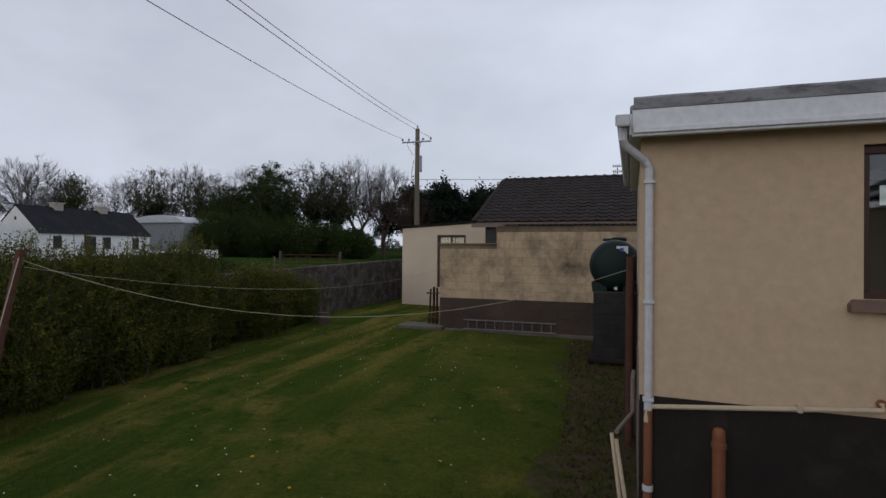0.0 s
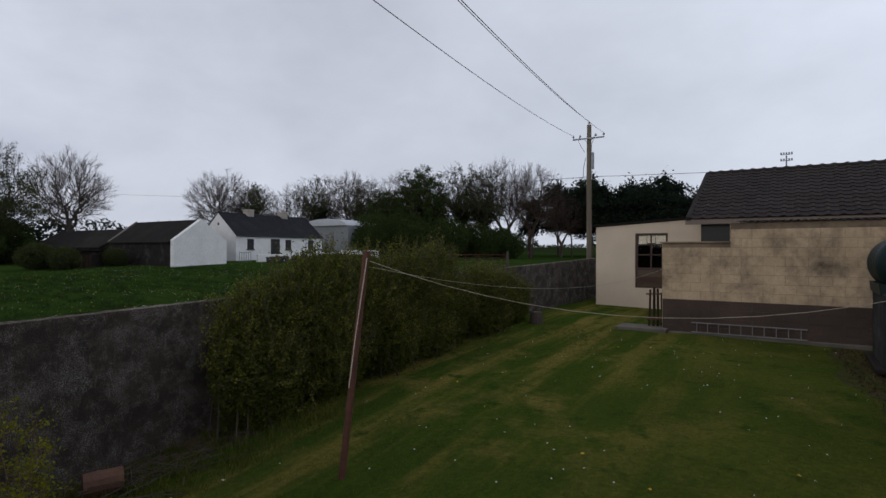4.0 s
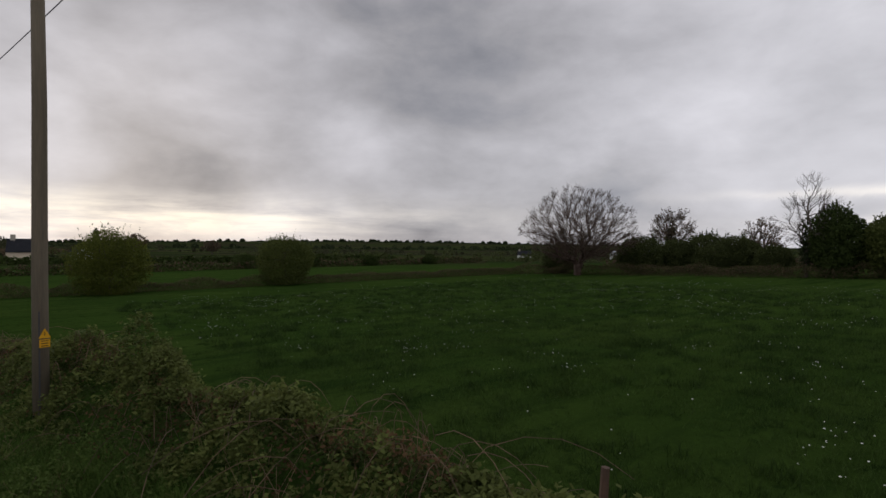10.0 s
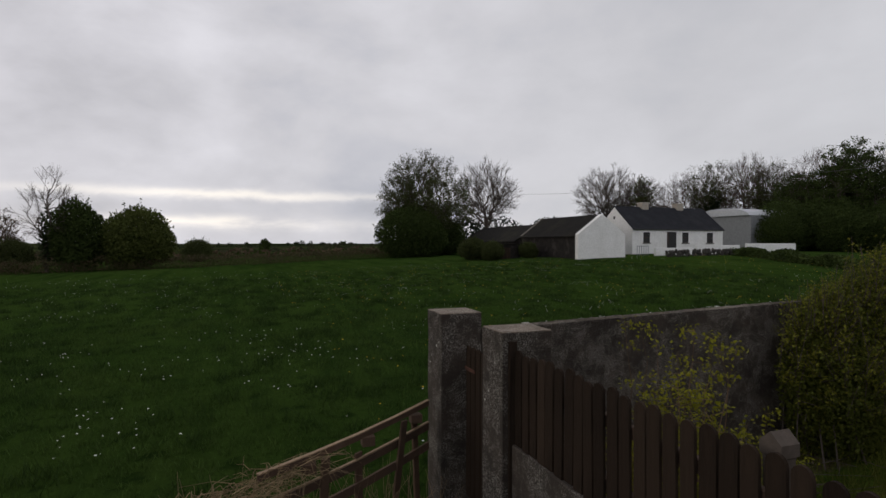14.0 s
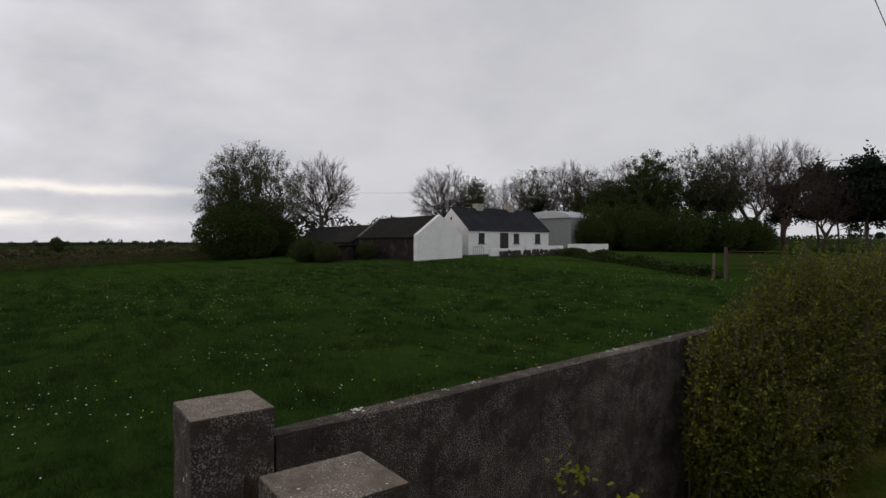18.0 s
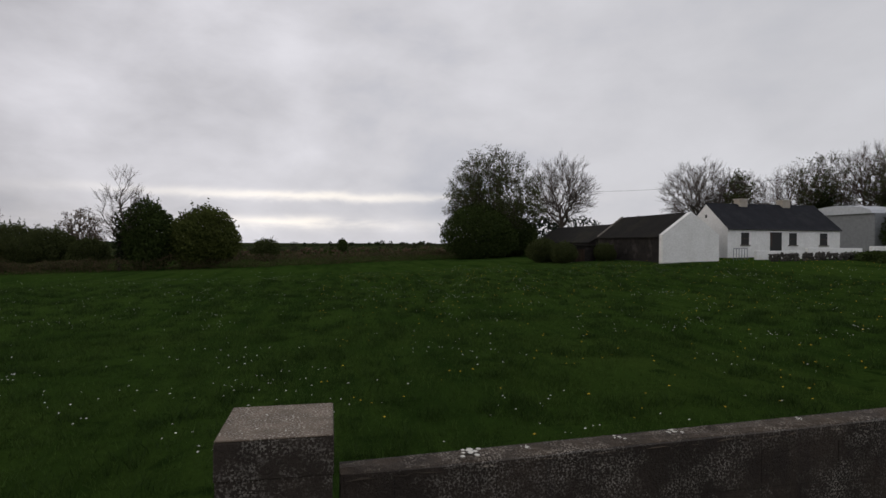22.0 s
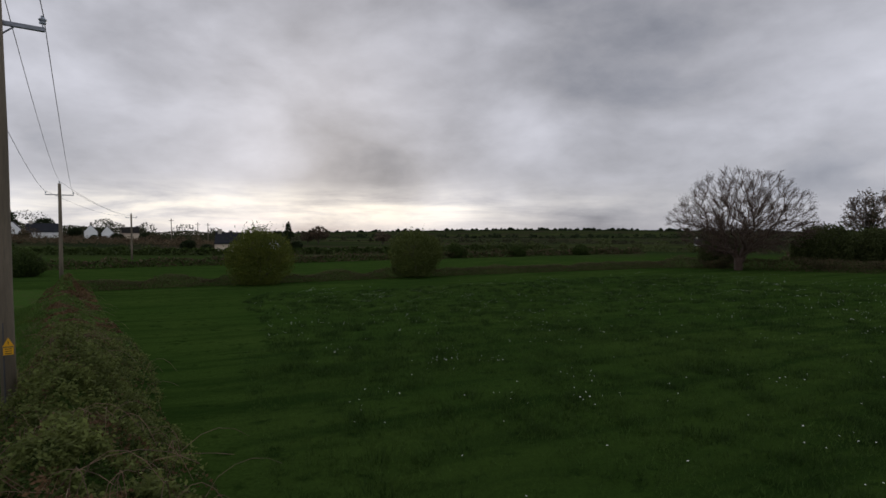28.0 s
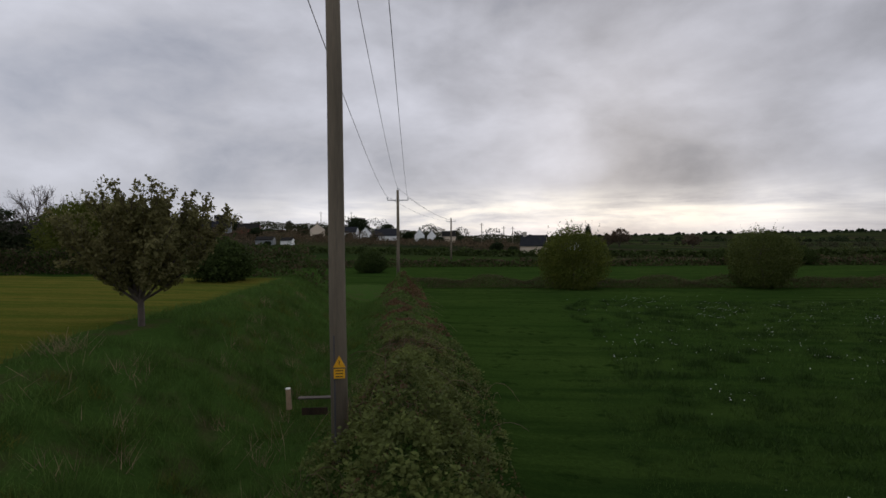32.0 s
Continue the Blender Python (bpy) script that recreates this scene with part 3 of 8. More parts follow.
def wall_with_openings(x0, x1, z0, z1, y0, y1, holes, axis="x"):
    """A straight wall as boxes round its openings (a, b, low, high), sorted along the wall."""
    bm = bmesh.new()

    def put(a, b, lo, hi):
        if b - a > 1e-4 and hi - lo > 1e-4:
            if axis == "x":
                cube((a, y0, lo), (b, y1, hi), bm=bm)
            else:
                cube((y0, a, lo), (y1, b, hi), bm=bm)

    at = x0
    for a, b, lo, hi in sorted(holes):
        put(at, a, z0, z1)
        put(a, b, z0, lo)
        put(a, b, hi, z1)
        at = b
    put(at, x1, z0, z1)
    return bm


def smooth_step(a, b, x):
    t = np.clip((x - a) / (b - a), 0, 1)
    return t * t * (3 - 2 * t)


def ground_height(x, y):
    """Height of the ground sheet."""
    x, y = np.asarray(x, float), np.asarray(y, float)
    ye = np.minimum(y, 10.0)
    xe = np.clip(x, -10, 2)
    lawn = -0.38 + 0.012 * xe + (np.where(ye > 0, 0.020, 0.042) - 0.003 * xe) * ye
    lawn = lawn - 0.20 * smooth_step(3.0, -3.0, y) * smooth_step(-4.0, -7.5, x)
    lawn = np.where(y < -4, lawn - 0.02 * (np.maximum(y, -8) + 4) * -1, lawn)
    field = -1.0 + 0.018 * (np.clip(y, -70, 60) + 10) + 0.010 * np.maximum(0, -np.maximum(x, -80) - 20)
    field = field + 0.95 * np.exp(-((x + 50) ** 2 + (y - 34) ** 2) / 900.0)
    garden = smooth_step(-9.9, -9.6, x) * smooth_step(-6.6, -5.6, y)
    z = field * (1 - garden) + lawn * garden
    # bank along the field edge, ditch beside it, mown plot beyond
    south = smooth_step(-6.0, -9.0, y)
    line = edge_line(y)
    plot = 0.30 + 0.004 * (x - 2)
    east = smooth_step(2.2, 6.2, x - line) * smooth_step(-56, -43, y)
    z = z * (1 - south * east) + (plot * south * east)
    mound = np.exp(-((x - line) / 1.25) ** 2)
    z = z + south * 0.62 * mound * smooth_step(-62, -40, y)
    ditch = np.exp(-((x - line - 2.3) / 1.1) ** 2)
    z = z + south * ditch * (-0.35) * smooth_step(-45, -25, y)
    # lumpy rough grass over the bank and ditch
    rough = smooth_step(-1.5, 0.0, x - line) * smooth_step(6.5, 5.0, x - line) * smooth_step(-60, -45, y)
    z = z + south * rough * (0.07 * np.sin(2.1 * x + 1.3 * y) * np.sin(1.7 * y - 0.9 * x + 0.6) + 0.045 * np.sin(4.3 * x - 2.2 * y + 1.0) * np.sin(3.6 * y + 2.0 * x))
    # far ground: long ridge to the south-east, wooded rise to the south-west
    r = np.hypot(x, y)
    b = np.degrees(np.arctan2(-x, y)) % 360
    ridge = np.exp(-((b - 212) / 30.0) ** 2) * smooth_step(75, 350, r) * 12.5
    rise = np.exp(-((b - 150) / 26.0) ** 2) * smooth_step(900, 2900, r) * 24
    dip = -4.0 * smooth_step(90, 400, r) * np.exp(-((b - 110) / 60.0) ** 2)
    north = smooth_step(60, 220, r) * 3.0 * np.exp(-((b - 20) / 40.0) ** 2)
    return z + ridge + rise + dip + north


def edge_line(y):
    """The line of the overgrown bank between field and plot, as x by y."""
    y = np.asarray(y, float)
    return np.interp(y, [-66, -40, -25, -19, -14, -11.6, -9.7, -7.5, -6], [4.3, -1.0, -4.6, -5.4, -6.6, -7.0, -7.2, -8.6, -9.5])


def plot_line(y):
    """Edge of the mown plot, as x by y."""
    return np.interp(y, [-42, -38, -29, -24.5, -22, -21.5, -17.3, -15, -14, -12.5], [5.5, 4.8, 3.1, 2.7, 2.25, 2.2, 0.2, 0.0, 0.37, 2.4])


def gz(x, y):
    return float(ground_height(x, y))

# ---- ground ----
def ground_sheet():
    def axis_steps(lo, hi, step, outer, grow):
        mid = list(np.arange(lo, hi + 1e-6, step))
        a, s = [], step
        v = lo
        while v > -outer:
            s *= grow
            v -= s
            a.append(v)
        b, s = [], step
        v = hi
        while v < outer:
            s *= grow
            v += s
            b.append(v)
        return np.array(a[::-1] + mid + b)

    xs = axis_steps(-22, 8, 0.30, 4200, 1.09)
    ys = axis_steps(-30, 15, 0.30, 4200, 1.09)
    gx, gy = np.meshgrid(xs, ys)
    z = ground_height(gx, gy)
    bumps = np.zeros_like(z)
    near = (np.hypot(gx + 8, gy + 8) < 90)
    for i, j in zip(*np.nonzero(near)):
        p = Vector((gx[i, j], gy[i, j], 0))
        bumps[i, j] = 0.06 * noise.noise(p * 0.35) + 0.04 * noise.noise(p * 1.3)
    lawn_zone = smooth_step(-9.9, -9.5, gx) * smooth_step(-5.7, -5.3, gy) * (np.hypot(gx, gy) < 60)
    line = edge_line(gy)
    south = smooth_step(-6.0, -8.0, gy)
    plot_edge = plot_line(gy)
    mown = south * smooth_step(-0.15, 0.15, gx - plot_edge) * smooth_step(-42, -38, gy) * smooth_step(-12.2, -13.6, gy - 0.16 * (gx - 2)) * (gx < 45)
    roughz = south * smooth_step(-1.4, -0.6, gx - line) * (1 - mown) * smooth_step(-66, -60, gy) * smooth_step(16.0, 14.0, gx - line)
    soil_strip = smooth_step(-0.35, 0.35, gx + 0.80 + 0.085 * gy + 0.22 * np.sin(gy * 1.9) * np.sin(gy * 0.7 + 1)) * smooth_step(2.9, 2.6, gx) * smooth_step(-3.6, -2.4, gy) * smooth_step(9.4, 9.0, gy)
    roughz = np.maximum(roughz, soil_strip)
    roughz = np.maximum(roughz, smooth_step(-8.2, -9.2, gx) * lawn_zone * 0.9 * smooth_step(2, -1, gy))
    bumps = bumps * np.where(lawn_zone > 0.5, 0.25, 1.0)
    z = z + bumps
    nx, ny = len(xs), len(ys)
    verts = np.stack([gx, gy, z], -1).reshape(-1, 3).tolist()
    faces = [(j * nx + i, j * nx + i + 1, (j + 1) * nx + i + 1, (j + 1) * nx + i) for j in range(ny - 1) for i in range(nx - 1)]
    ob = soup("ground", verts, faces, ground_material(), smooth=True)
    colour = ob.data.color_attributes.new("zone", "FLOAT_COLOR", "POINT")
    data = np.stack([lawn_zone, mown, roughz, np.ones_like(z)], -1).reshape(-1)
    colour.data.foreach_set("color", data.astype(np.float32))
    tagged(ob, "green meadow, striped lawn and mown plot as one grassy sheet", "ground", kind="structure")
    return ob


ground_sheet()

# ---- the bungalow: flat-roofed kitchen block against the main house ----
EXT_E, EXT_N, ROOF_E = 4.55, 3.9, 4.43
wall_south = thing("wall_south", "cream rendered end wall with a dark painted plinth", "wall", kind="structure")
part("wall_face", wall_with_openings(0, EXT_E, 0.69, 3.02, 0, 0.30, [(1.66, 3.38, 1.64, 2.87)]), render_cream, wall_south)
bm = prism([(-0.004, -0.6), (EXT_E, -0.6), (EXT_E, 0.705), (1.9, 0.71), (0.0, 0.735), (-0.004, 0.735)], "y", -0.012, 0.30)
part("painted_plinth", bm, render_dark, wall_south, "dark brown painted plinth")
wall_west = thing("wall_west", "cream rendered side wall above a grey rendered plinth", "wall", kind="structure")
part("wall_face", wall_with_openings(0.30, EXT_N, 0.90, 3.02, 0, 0.28, [(0.66, 0.94, 2.45, 2.86), (2.25, 2.95, 0.92, 2.74)], axis="y"), render_cream, wall_west)
part("painted_plinth", cube((-0.012, 0.30, -0.6), (0.28, EXT_N, 0.90)), render_grey, wall_west, "grey brown rendered plinth")
part("plinth_return", cube((-0.006, 0.0, 0.685), (0.0, 0.30, 3.02)), render_cream, wall_west)
# room_dark carries the dimness of the room behind the panes
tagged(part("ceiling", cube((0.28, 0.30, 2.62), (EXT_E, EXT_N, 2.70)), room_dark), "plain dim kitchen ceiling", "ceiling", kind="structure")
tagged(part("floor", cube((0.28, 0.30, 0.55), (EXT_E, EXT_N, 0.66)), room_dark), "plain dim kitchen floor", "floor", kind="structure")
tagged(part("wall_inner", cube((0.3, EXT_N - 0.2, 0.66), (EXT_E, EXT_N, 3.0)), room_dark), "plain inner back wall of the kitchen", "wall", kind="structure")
slot = thing("window_2", "narrow dark slot window in the side wall", "window", kind="structure")
part("window_frame", cube((0.03, 0.66, 2.45), (0.07, 0.94, 2.86)), wood_frame, slot)
side_door = thing("door_1", "brown wooden back door in the side wall", "door", kind="structure")
part("door_leaf", cube((0.06, 2.25, 0.92), (0.12, 2.95, 2.74), 0.01), wood_frame, side_door)
part("door_handle", tube([(0.055, 2.36, 1.85), (0.0, 2.36, 1.85), (0.0, 2.46, 1.85)], 0.01, 6), alu, side_door)

# kitchen window
win = thing("window_1", "dark brown timber window with one fixed and one opening light", "window", kind="structure")
bm = bmesh.new()
for lo, hi in (((1.66, 0.06, 1.64), (3.38, 0.14, 1.70)), ((1.66, 0.06, 2.80), (3.38, 0.14, 2.87)), ((1.66, 0.06, 1.70), (1.72, 0.14, 2.80)), ((3.31, 0.06, 1.70), (3.38, 0.14, 2.80)), ((2.70, 0.06, 1.70), (2.80, 0.14, 2.80))):
    cube(lo, hi, 0.006, bm)
part("window_frame", bm, wood_frame, win)
bm = bmesh.new()
for lo, hi in (((2.80, 0.045, 2.36), (3.31, 0.11, 2.42)), ((2.80, 0.045, 1.70), (2.85, 0.11, 2.36)), ((3.26, 0.045, 1.70), (3.31, 0.11, 2.36)), ((2.85, 0.045, 1.70), (3.26, 0.11, 1.76)), ((2.85, 0.045, 2.31), (3.26, 0.11, 2.36))):
    cube(lo, hi, 0.004, bm)
part("casement", bm, wood_frame, win, "dark brown opening casement")
for a, b, lo, hi in ((1.72, 2.70, 1.70, 2.80), (2.85, 3.26, 1.76, 2.31), (2.80, 3.31, 2.42, 2.80)):
    ob = part("pane", cube((a, 0.085, lo), (b, 0.091, hi)), glass, win)
    ob.visible_shadow = False
bm = prism([(1.55, 1.545), (3.58, 1.545), (3.58, 1.60), (3.55, 1.638), (1.58, 1.638), (1.55, 1.60)], "y", -0.10, 0.06)
part("window_sill", bm, sill_mat, win, "brown stone sill")
curtain = thing("curtain", "grey net curtain hanging inside the kitchen window", "curtain")
verts, faces = [], []
for i in range(41):
    xx = 1.99 + i * 0.009
    yy = 0.36 + 0.025 * math.sin(i * 1.1)
    verts += [(xx, yy, 1.72), (xx, yy, 2.56)]
    if i:
        faces.append((2 * i - 2, 2 * i, 2 * i + 1, 2 * i - 1))
soup("cloth", verts, faces, curtain_mat, curtain, True)
part("edge_strip", cube((1.955, 0.335, 1.74), (1.985, 0.350, 2.56), 0.004), render_grey, curtain, "pale edge board")
tagged(part("paper_note", cube((1.80, 0.105, 2.39), (1.89, 0.108, 2.55)), paper), "small pale paper note stuck inside the window", "note")

# flat roof with fascia and gutter
roof = thing("flat_roof", "flat felt roof with white fascia boards on the kitchen block", "roof", kind="structure")
part("roof_deck", cube((-0.08, -0.20, 3.06), (ROOF_E, EXT_N + 0.2, 3.10)), felt, roof)
part("soffit", cube((-0.10, -0.22, 3.02), (ROOF_E, EXT_N + 0.2, 3.055)), white_upvc, roof, "shaded white soffit")
part("fascia", cube((-0.08, -0.25, 2.985), (ROOF_E, -0.22, 3.215), 0.006), white_upvc, roof, "white fascia board")
part("fascia_step", cube((-0.07, -0.275, 3.01), (ROOF_E, -0.252, 3.055), 0.004), white_upvc, roof)
bm = bmesh.new()
n = 46
rings = []
for i in range(n + 1):
    xx = -0.07 + (ROOF_E + 0.07) * i / n
    w = 0.006 * noise.noise(Vector((xx * 2.3, 1.0, 0)))
    rings.append([bm.verts.new(q) for q in ((xx, -0.256 + w, 3.217), (xx, -0.262 + w, 3.30 + w), (xx, -0.24, 3.322 + w), (xx, -0.08, 3.326 + w), (xx, -0.08, 3.217))])
for p, q in zip(rings, rings[1:]):
    for k in range(5):
        bm.faces.new((p[k], p[(k + 1) % 5], q[(k + 1) % 5], q[k]))
bm.faces.new(rings[0][::-1]), bm.faces.new(rings[-1])
bmesh.ops.recalc_face_normals(bm, faces=bm.faces)
part("felt_upstand", bm, felt, roof, "weathered grey felt upstand")
part("fascia_west", cube((-0.105, -0.25, 3.00), (-0.081, EXT_N + 0.2, 3.18), 0.005), white_upvc, roof, "white fascia board")
part("verge_felt", cube((-0.10, -0.2, 3.18), (0.05, EXT_N + 0.2, 3.27), 0.015), felt, roof, "grey felt verge")

gutter = thing("gutter", "white half-round rain gutter with a downpipe at the corner", "gutter")
bm = bmesh.new()
n = 10
rings = []
for yy in (-0.36, EXT_N + 0.2):
    ring = [bm.verts.new((-0.155 + 0.055 * math.cos(math.pi + math.pi * k / n), yy, 3.13 + 0.068 * math.sin(math.pi + math.pi * k / n))) for k in range(n + 1)]
    ring += [bm.verts.new((-0.155 + 0.048 * math.cos(2 * math.pi - math.pi * k / n), yy, 3.13 + 0.060 * math.sin(2 * math.pi - math.pi * k / n))) for k in range(n + 1)]
    rings.append(ring)
for k in range(len(rings[0])):
    j = (k + 1) % len(rings[0])
    bm.faces.new((rings[0][k], rings[0][j], rings[1][j], rings[1][k]))
bm.faces.new(rings[0][::-1])
bm.faces.new(rings[1])
part("channel", bm, pipe_white, gutter)
part("stop_end", cube((-0.215, -0.372, 3.055), (-0.095, -0.36, 3.15), 0.01), pipe_white, gutter)
part("downpipe", tube([(-0.155, -0.22, 3.08), (-0.155, -0.22, 2.97), (-0.13, -0.18, 2.92), (0.03, -0.07, 2.80), (0.066, -0.06, 2.74), (0.066, -0.06, 0.62)], 0.036, 10), pipe_white, gutter, "white downpipe with an offset bend")
part("pipe_collar", lathe([(0.046, 0), (0.046, 0.05)], 12), pipe_white, gutter).location = (0.066, -0.06, -0.08)
part("lower_pipe", tube([(0.066, -0.06, 0.62), (0.066, -0.06, -0.1), (0.05, -0.09, -0.36)], 0.038, 10), pipe_brown, gutter, "brown lower downpipe")
for z in (2.60, 1.55, 0.70):
    part("bracket", cube((0.02, -0.105, z), (0.112, -0.012, z + 0.03), 0.004), pipe_white, gutter)

waste = thing("waste_pipe", "cream plastic waste pipe sloping along the plinth", "pipe")
part("run", tube([(1.77, -0.03, 0.83), (1.77, -0.06, 0.785), (0.10, -0.065, 0.655), (0.06, -0.075, 0.63), (0.05, -0.08, 0.52)], 0.022, 8), pipe_cream, waste)
part("clip", cube((1.19, -0.09, 0.715), (1.23, -0.01, 0.775), 0.005), pipe_cream, waste)
part("wall_plug", lathe([(0.035, 0), (0.03, 0.03)], 10, "y"), pipe_brown, waste).location = (1.77, -0.035, 0.83)
drain = thing("soil_stub", "terracotta plastic drain pipe stub with a rounded cap", "pipe")
part("pipe", lathe([(0.052, -0.42), (0.052, 0.30), (0.062, 0.305), (0.062, 0.345), (0.052, 0.35), (0.052, 0.42), (0.045, 0.455), (0.02, 0.47)], 16), pipe_brown, drain)
drain.location = (0.612, -0.16, 0.085)
twin = thing("twin_pipes", "pair of cream pipes rising beside the corner", "pipe")
part("pipe", tube([(-0.20, -0.05, 0.33), (-0.09, -0.16, -0.34), (-0.08, -0.18, -0.42)], 0.018, 8), pipe_cream, twin)
part("pipe", tube([(-0.24, 0.02, 0.36), (-0.14, -0.14, -0.34), (-0.13, -0.16, -0.42)], 0.018, 8), pipe_cream, twin)
part("pipe", tube([(-0.05, 0.95, 0.74), (-0.06, 0.7, 0.70), (-0.06, 0.62, 0.4), (-0.2, 0.1, 0.35)], 0.022, 8), render_grey, twin, "grey vent pipe")
path_slab = part("pavement", cube((-0.45, -0.85, -0.52), (2.5, 0.0, -0.385), 0.01), slab_mat)
tagged(path_slab, "stained concrete path along the foot of the end wall", "pavement", kind="structure")

# main house with hipped tile roof and tall chimney breast
house = thing("bungalow", "cream rendered bungalow with a hipped brown tile roof", "house")
part("wall", cube((4.66, -9.0, -0.6), (21.3, 20.8, 3.0)), render_cream, house)
part("chimney_breast", cube((4.55, -1.0, -0.6), (5.6, 0.0, 6.2)), render_cream, house, "tall plain cream chimney breast")
x0, x1, ze, zr = 4.50, 21.5, 3.16, 7.95
main_roof = part("roof", prism([(x0, ze), (13.0, zr), (x1, ze)], "y", 0.0, 21.0), tile_mat, house, "brown concrete tile roof")
south_roof = part("roof", prism([(4.34, 3.22), (13.0, 7.9), (21.5, 3.22)], "y", -9.4, -1.35), tile_mat, house, "lower brown tile roof")
part("gutter", cube((4.25, -9.4, 3.12), (4.36, -1.20, 3.23), 0.02), pipe_white, house, "white gutter")
stack = part("chimney", cube((13.2, 19.2, 7.2), (14.1, 20.0, 8.62)), render_cream, house, "cream chimney with a slab cap")
part("cap", cube((13.0, 19.0, 8.62), (14.3, 20.2, 8.74), 0.03), black, stack, "dark slab cap")
part("chimney_pot", lathe([(0.2, 8.88), (0.18, 9.1), (0.11, 9.15), (0.11, 9.5), (0.2, 9.55), (0.16, 9.6)], 12), steel, stack).location = (13.7, 19.65, 0)
# rows of tiles on the slope that faces the garden
h = 13.0 - x0
slope = math.atan2(zr - ze, h)
bm = bmesh.new()
prof = [(-0.17, 0.0), (-0.11, 0.028), (-0.05, 0.028), (0.0, 0.0), (0.08, -0.004), (0.17, 0.0)]
va = [bm.verts.new((u, 0.0, w + 0.028)) for u, w in prof]
vb = [bm.verts.new((u, 0.36, w + 0.003)) for u, w in prof]
vc = [bm.verts.new((u, 0.0, w + 0.008)) for u, w in prof]
for k in range(len(prof) - 1):
    bm.faces.new((va[k], va[k + 1], vb[k + 1], vb[k]))
    bm.faces.new((vc[k + 1], vc[k], va[k], va[k + 1]))
tile_me = bpy.data.meshes.new("tile")
bm.to_mesh(tile_me)
bm.free()
tile_me.materials.append(tile_mat)


def tile_mesh_rows(name, rows, parent):
    """Many tiles joined as one part; rows of matrices."""
    co = np.array([v.co[:] for v in tile_me.vertices])
    fs = [tuple(p.vertices) for p in tile_me.polygons]
    verts, faces = [], []
    for m in rows:
        r, t = np.array(m.to_3x3()), np.array(m.translation)
        n = len(verts)
        verts += (co @ r.T + t).tolist()
        faces += [tuple(i + n for i in f) for f in fs]
    ob = soup(name, verts, faces, tile_mat, parent)
    ob["kind"] = "stuff"
    return ob


rows = []
length = math.hypot(h, zr - ze)
k = 0
while k * 0.33 < length - 0.2:
    along = k * 0.33
    d = along * math.cos(slope)
    z = ze + along * math.sin(slope)
    yy = 0.2
    while yy < 20.9:
        rows.append(Matrix.Translation((x0 + d, yy, z + 0.004)) @ Matrix.Rotation(radians(-90), 4, "Z") @ Matrix.Rotation(slope, 4, "X"))
        yy += 0.34
    k += 1
tile_mesh_rows("roof_tiles", rows, main_roof)

# ---- patio wall and paling fences by the house ----
def picket(w, t, h, turn=8):
    """A paling with a rounded head and eased edges."""
    bm = bmesh.new()
    pts = [(-w / 2, 0), (w / 2, 0), (w / 2, h - w * 0.55)]
    pts += [(w / 2 * math.cos(math.pi * k / turn), h - w * 0.55 + w * 0.55 * math.sin(math.pi * k / turn)) for k in range(1, turn)]
    pts += [(-w / 2, h - w * 0.55)]
    return prism(pts, "y", -t / 2, t / 2, bm)


def mesh_of(bm, name, mat):
    me = bpy.data.meshes.new(name)
    bm.to_mesh(me)
    bm.free()
    me.materials.append(mat)
    return me


picket_me = mesh_of(picket(0.095, 0.02, 0.80), "paling", fence_wood)


def paling_fence(name, label, a, b, z, height, posts, step=0.125, rails=(0.16, 0.60), mat=fence_wood, post_h=0.98, side=1):
    """A fence from a to b (plan), feet at z, with rails, palings and rounded posts."""
    ob = thing(name, label, "fence", Matrix.Translation((a[0], a[1], z)) @ Matrix.Rotation(math.atan2(b[1] - a[1], b[0] - a[0]), 4, "Z"))
    length = math.hypot(b[0] - a[0], b[1] - a[1])
    for r in rails:
        part("rail", cube((0, min(0.012 * side, 0.048 * side), r * height), (length, max(0.012 * side, 0.048 * side), r * height + 0.085), 0.006), mat, ob)
    x = step * 0.6
    while x < length:
        share("paling", picket_me, ob, Matrix.Translation((x, -0.002, random.uniform(-0.006, 0.006))) @ Matrix.Diagonal((1, 1, height / 0.80, 1)))
        x += step
    for p in posts:
        post = part("post", cube((p - 0.055, -0.055, -0.35), (p + 0.055, 0.055, post_h - 0.05), 0.008), mat, ob)
        part("post_cap", lathe([(0.05, post_h - 0.05), (0.06, post_h - 0.02), (0.045, post_h + 0.03), (0.015, post_h + 0.05)], 10), mat, post).location = (p, 0, 0)
    return ob


retain = thing("patio_wall", "low concrete block retaining wall under the patio fence", "wall", kind="structure")
part("core", cube((2.66, -9.0, -0.7), (4.6, -0.02, 0.30)), concrete_joint, retain)
tagged(part("pavement", cube((2.62, -9.0, 0.302), (4.6, -0.02, 0.345)), slab_mat), "raised concrete patio beside the house", "pavement", kind="structure")
block_me = mesh_of(cube((0.006, 0.006, 0.006), (0.434, 0.10, 0.209), 0.008), "block", concrete)
for row in range(4):
    for i in range(20):
        y = -0.05 - 0.44 * (i + 1) + (0.22 if row % 2 else 0.0)
        share("block", block_me, retain, Matrix.Translation((2.60, y + 0.44, -0.55 + row * 0.215)) @ Matrix.Rotation(radians(-90), 4, "Z"))
paling_fence("patio_fence", "dark stained paling fence along the patio edge", (2.62, -0.12), (2.62, -9.0), 0.345, 0.80, [0.06, 2.42, 4.8, 7.2], rails=(0.10, 0.72), side=-1)
paling_fence("cross_fence", "dark stained paling fence across the patio corner", (2.75, -0.10), (4.86, -0.62), 0.345, 0.80, [1.45], post_h=1.02, step=0.18)

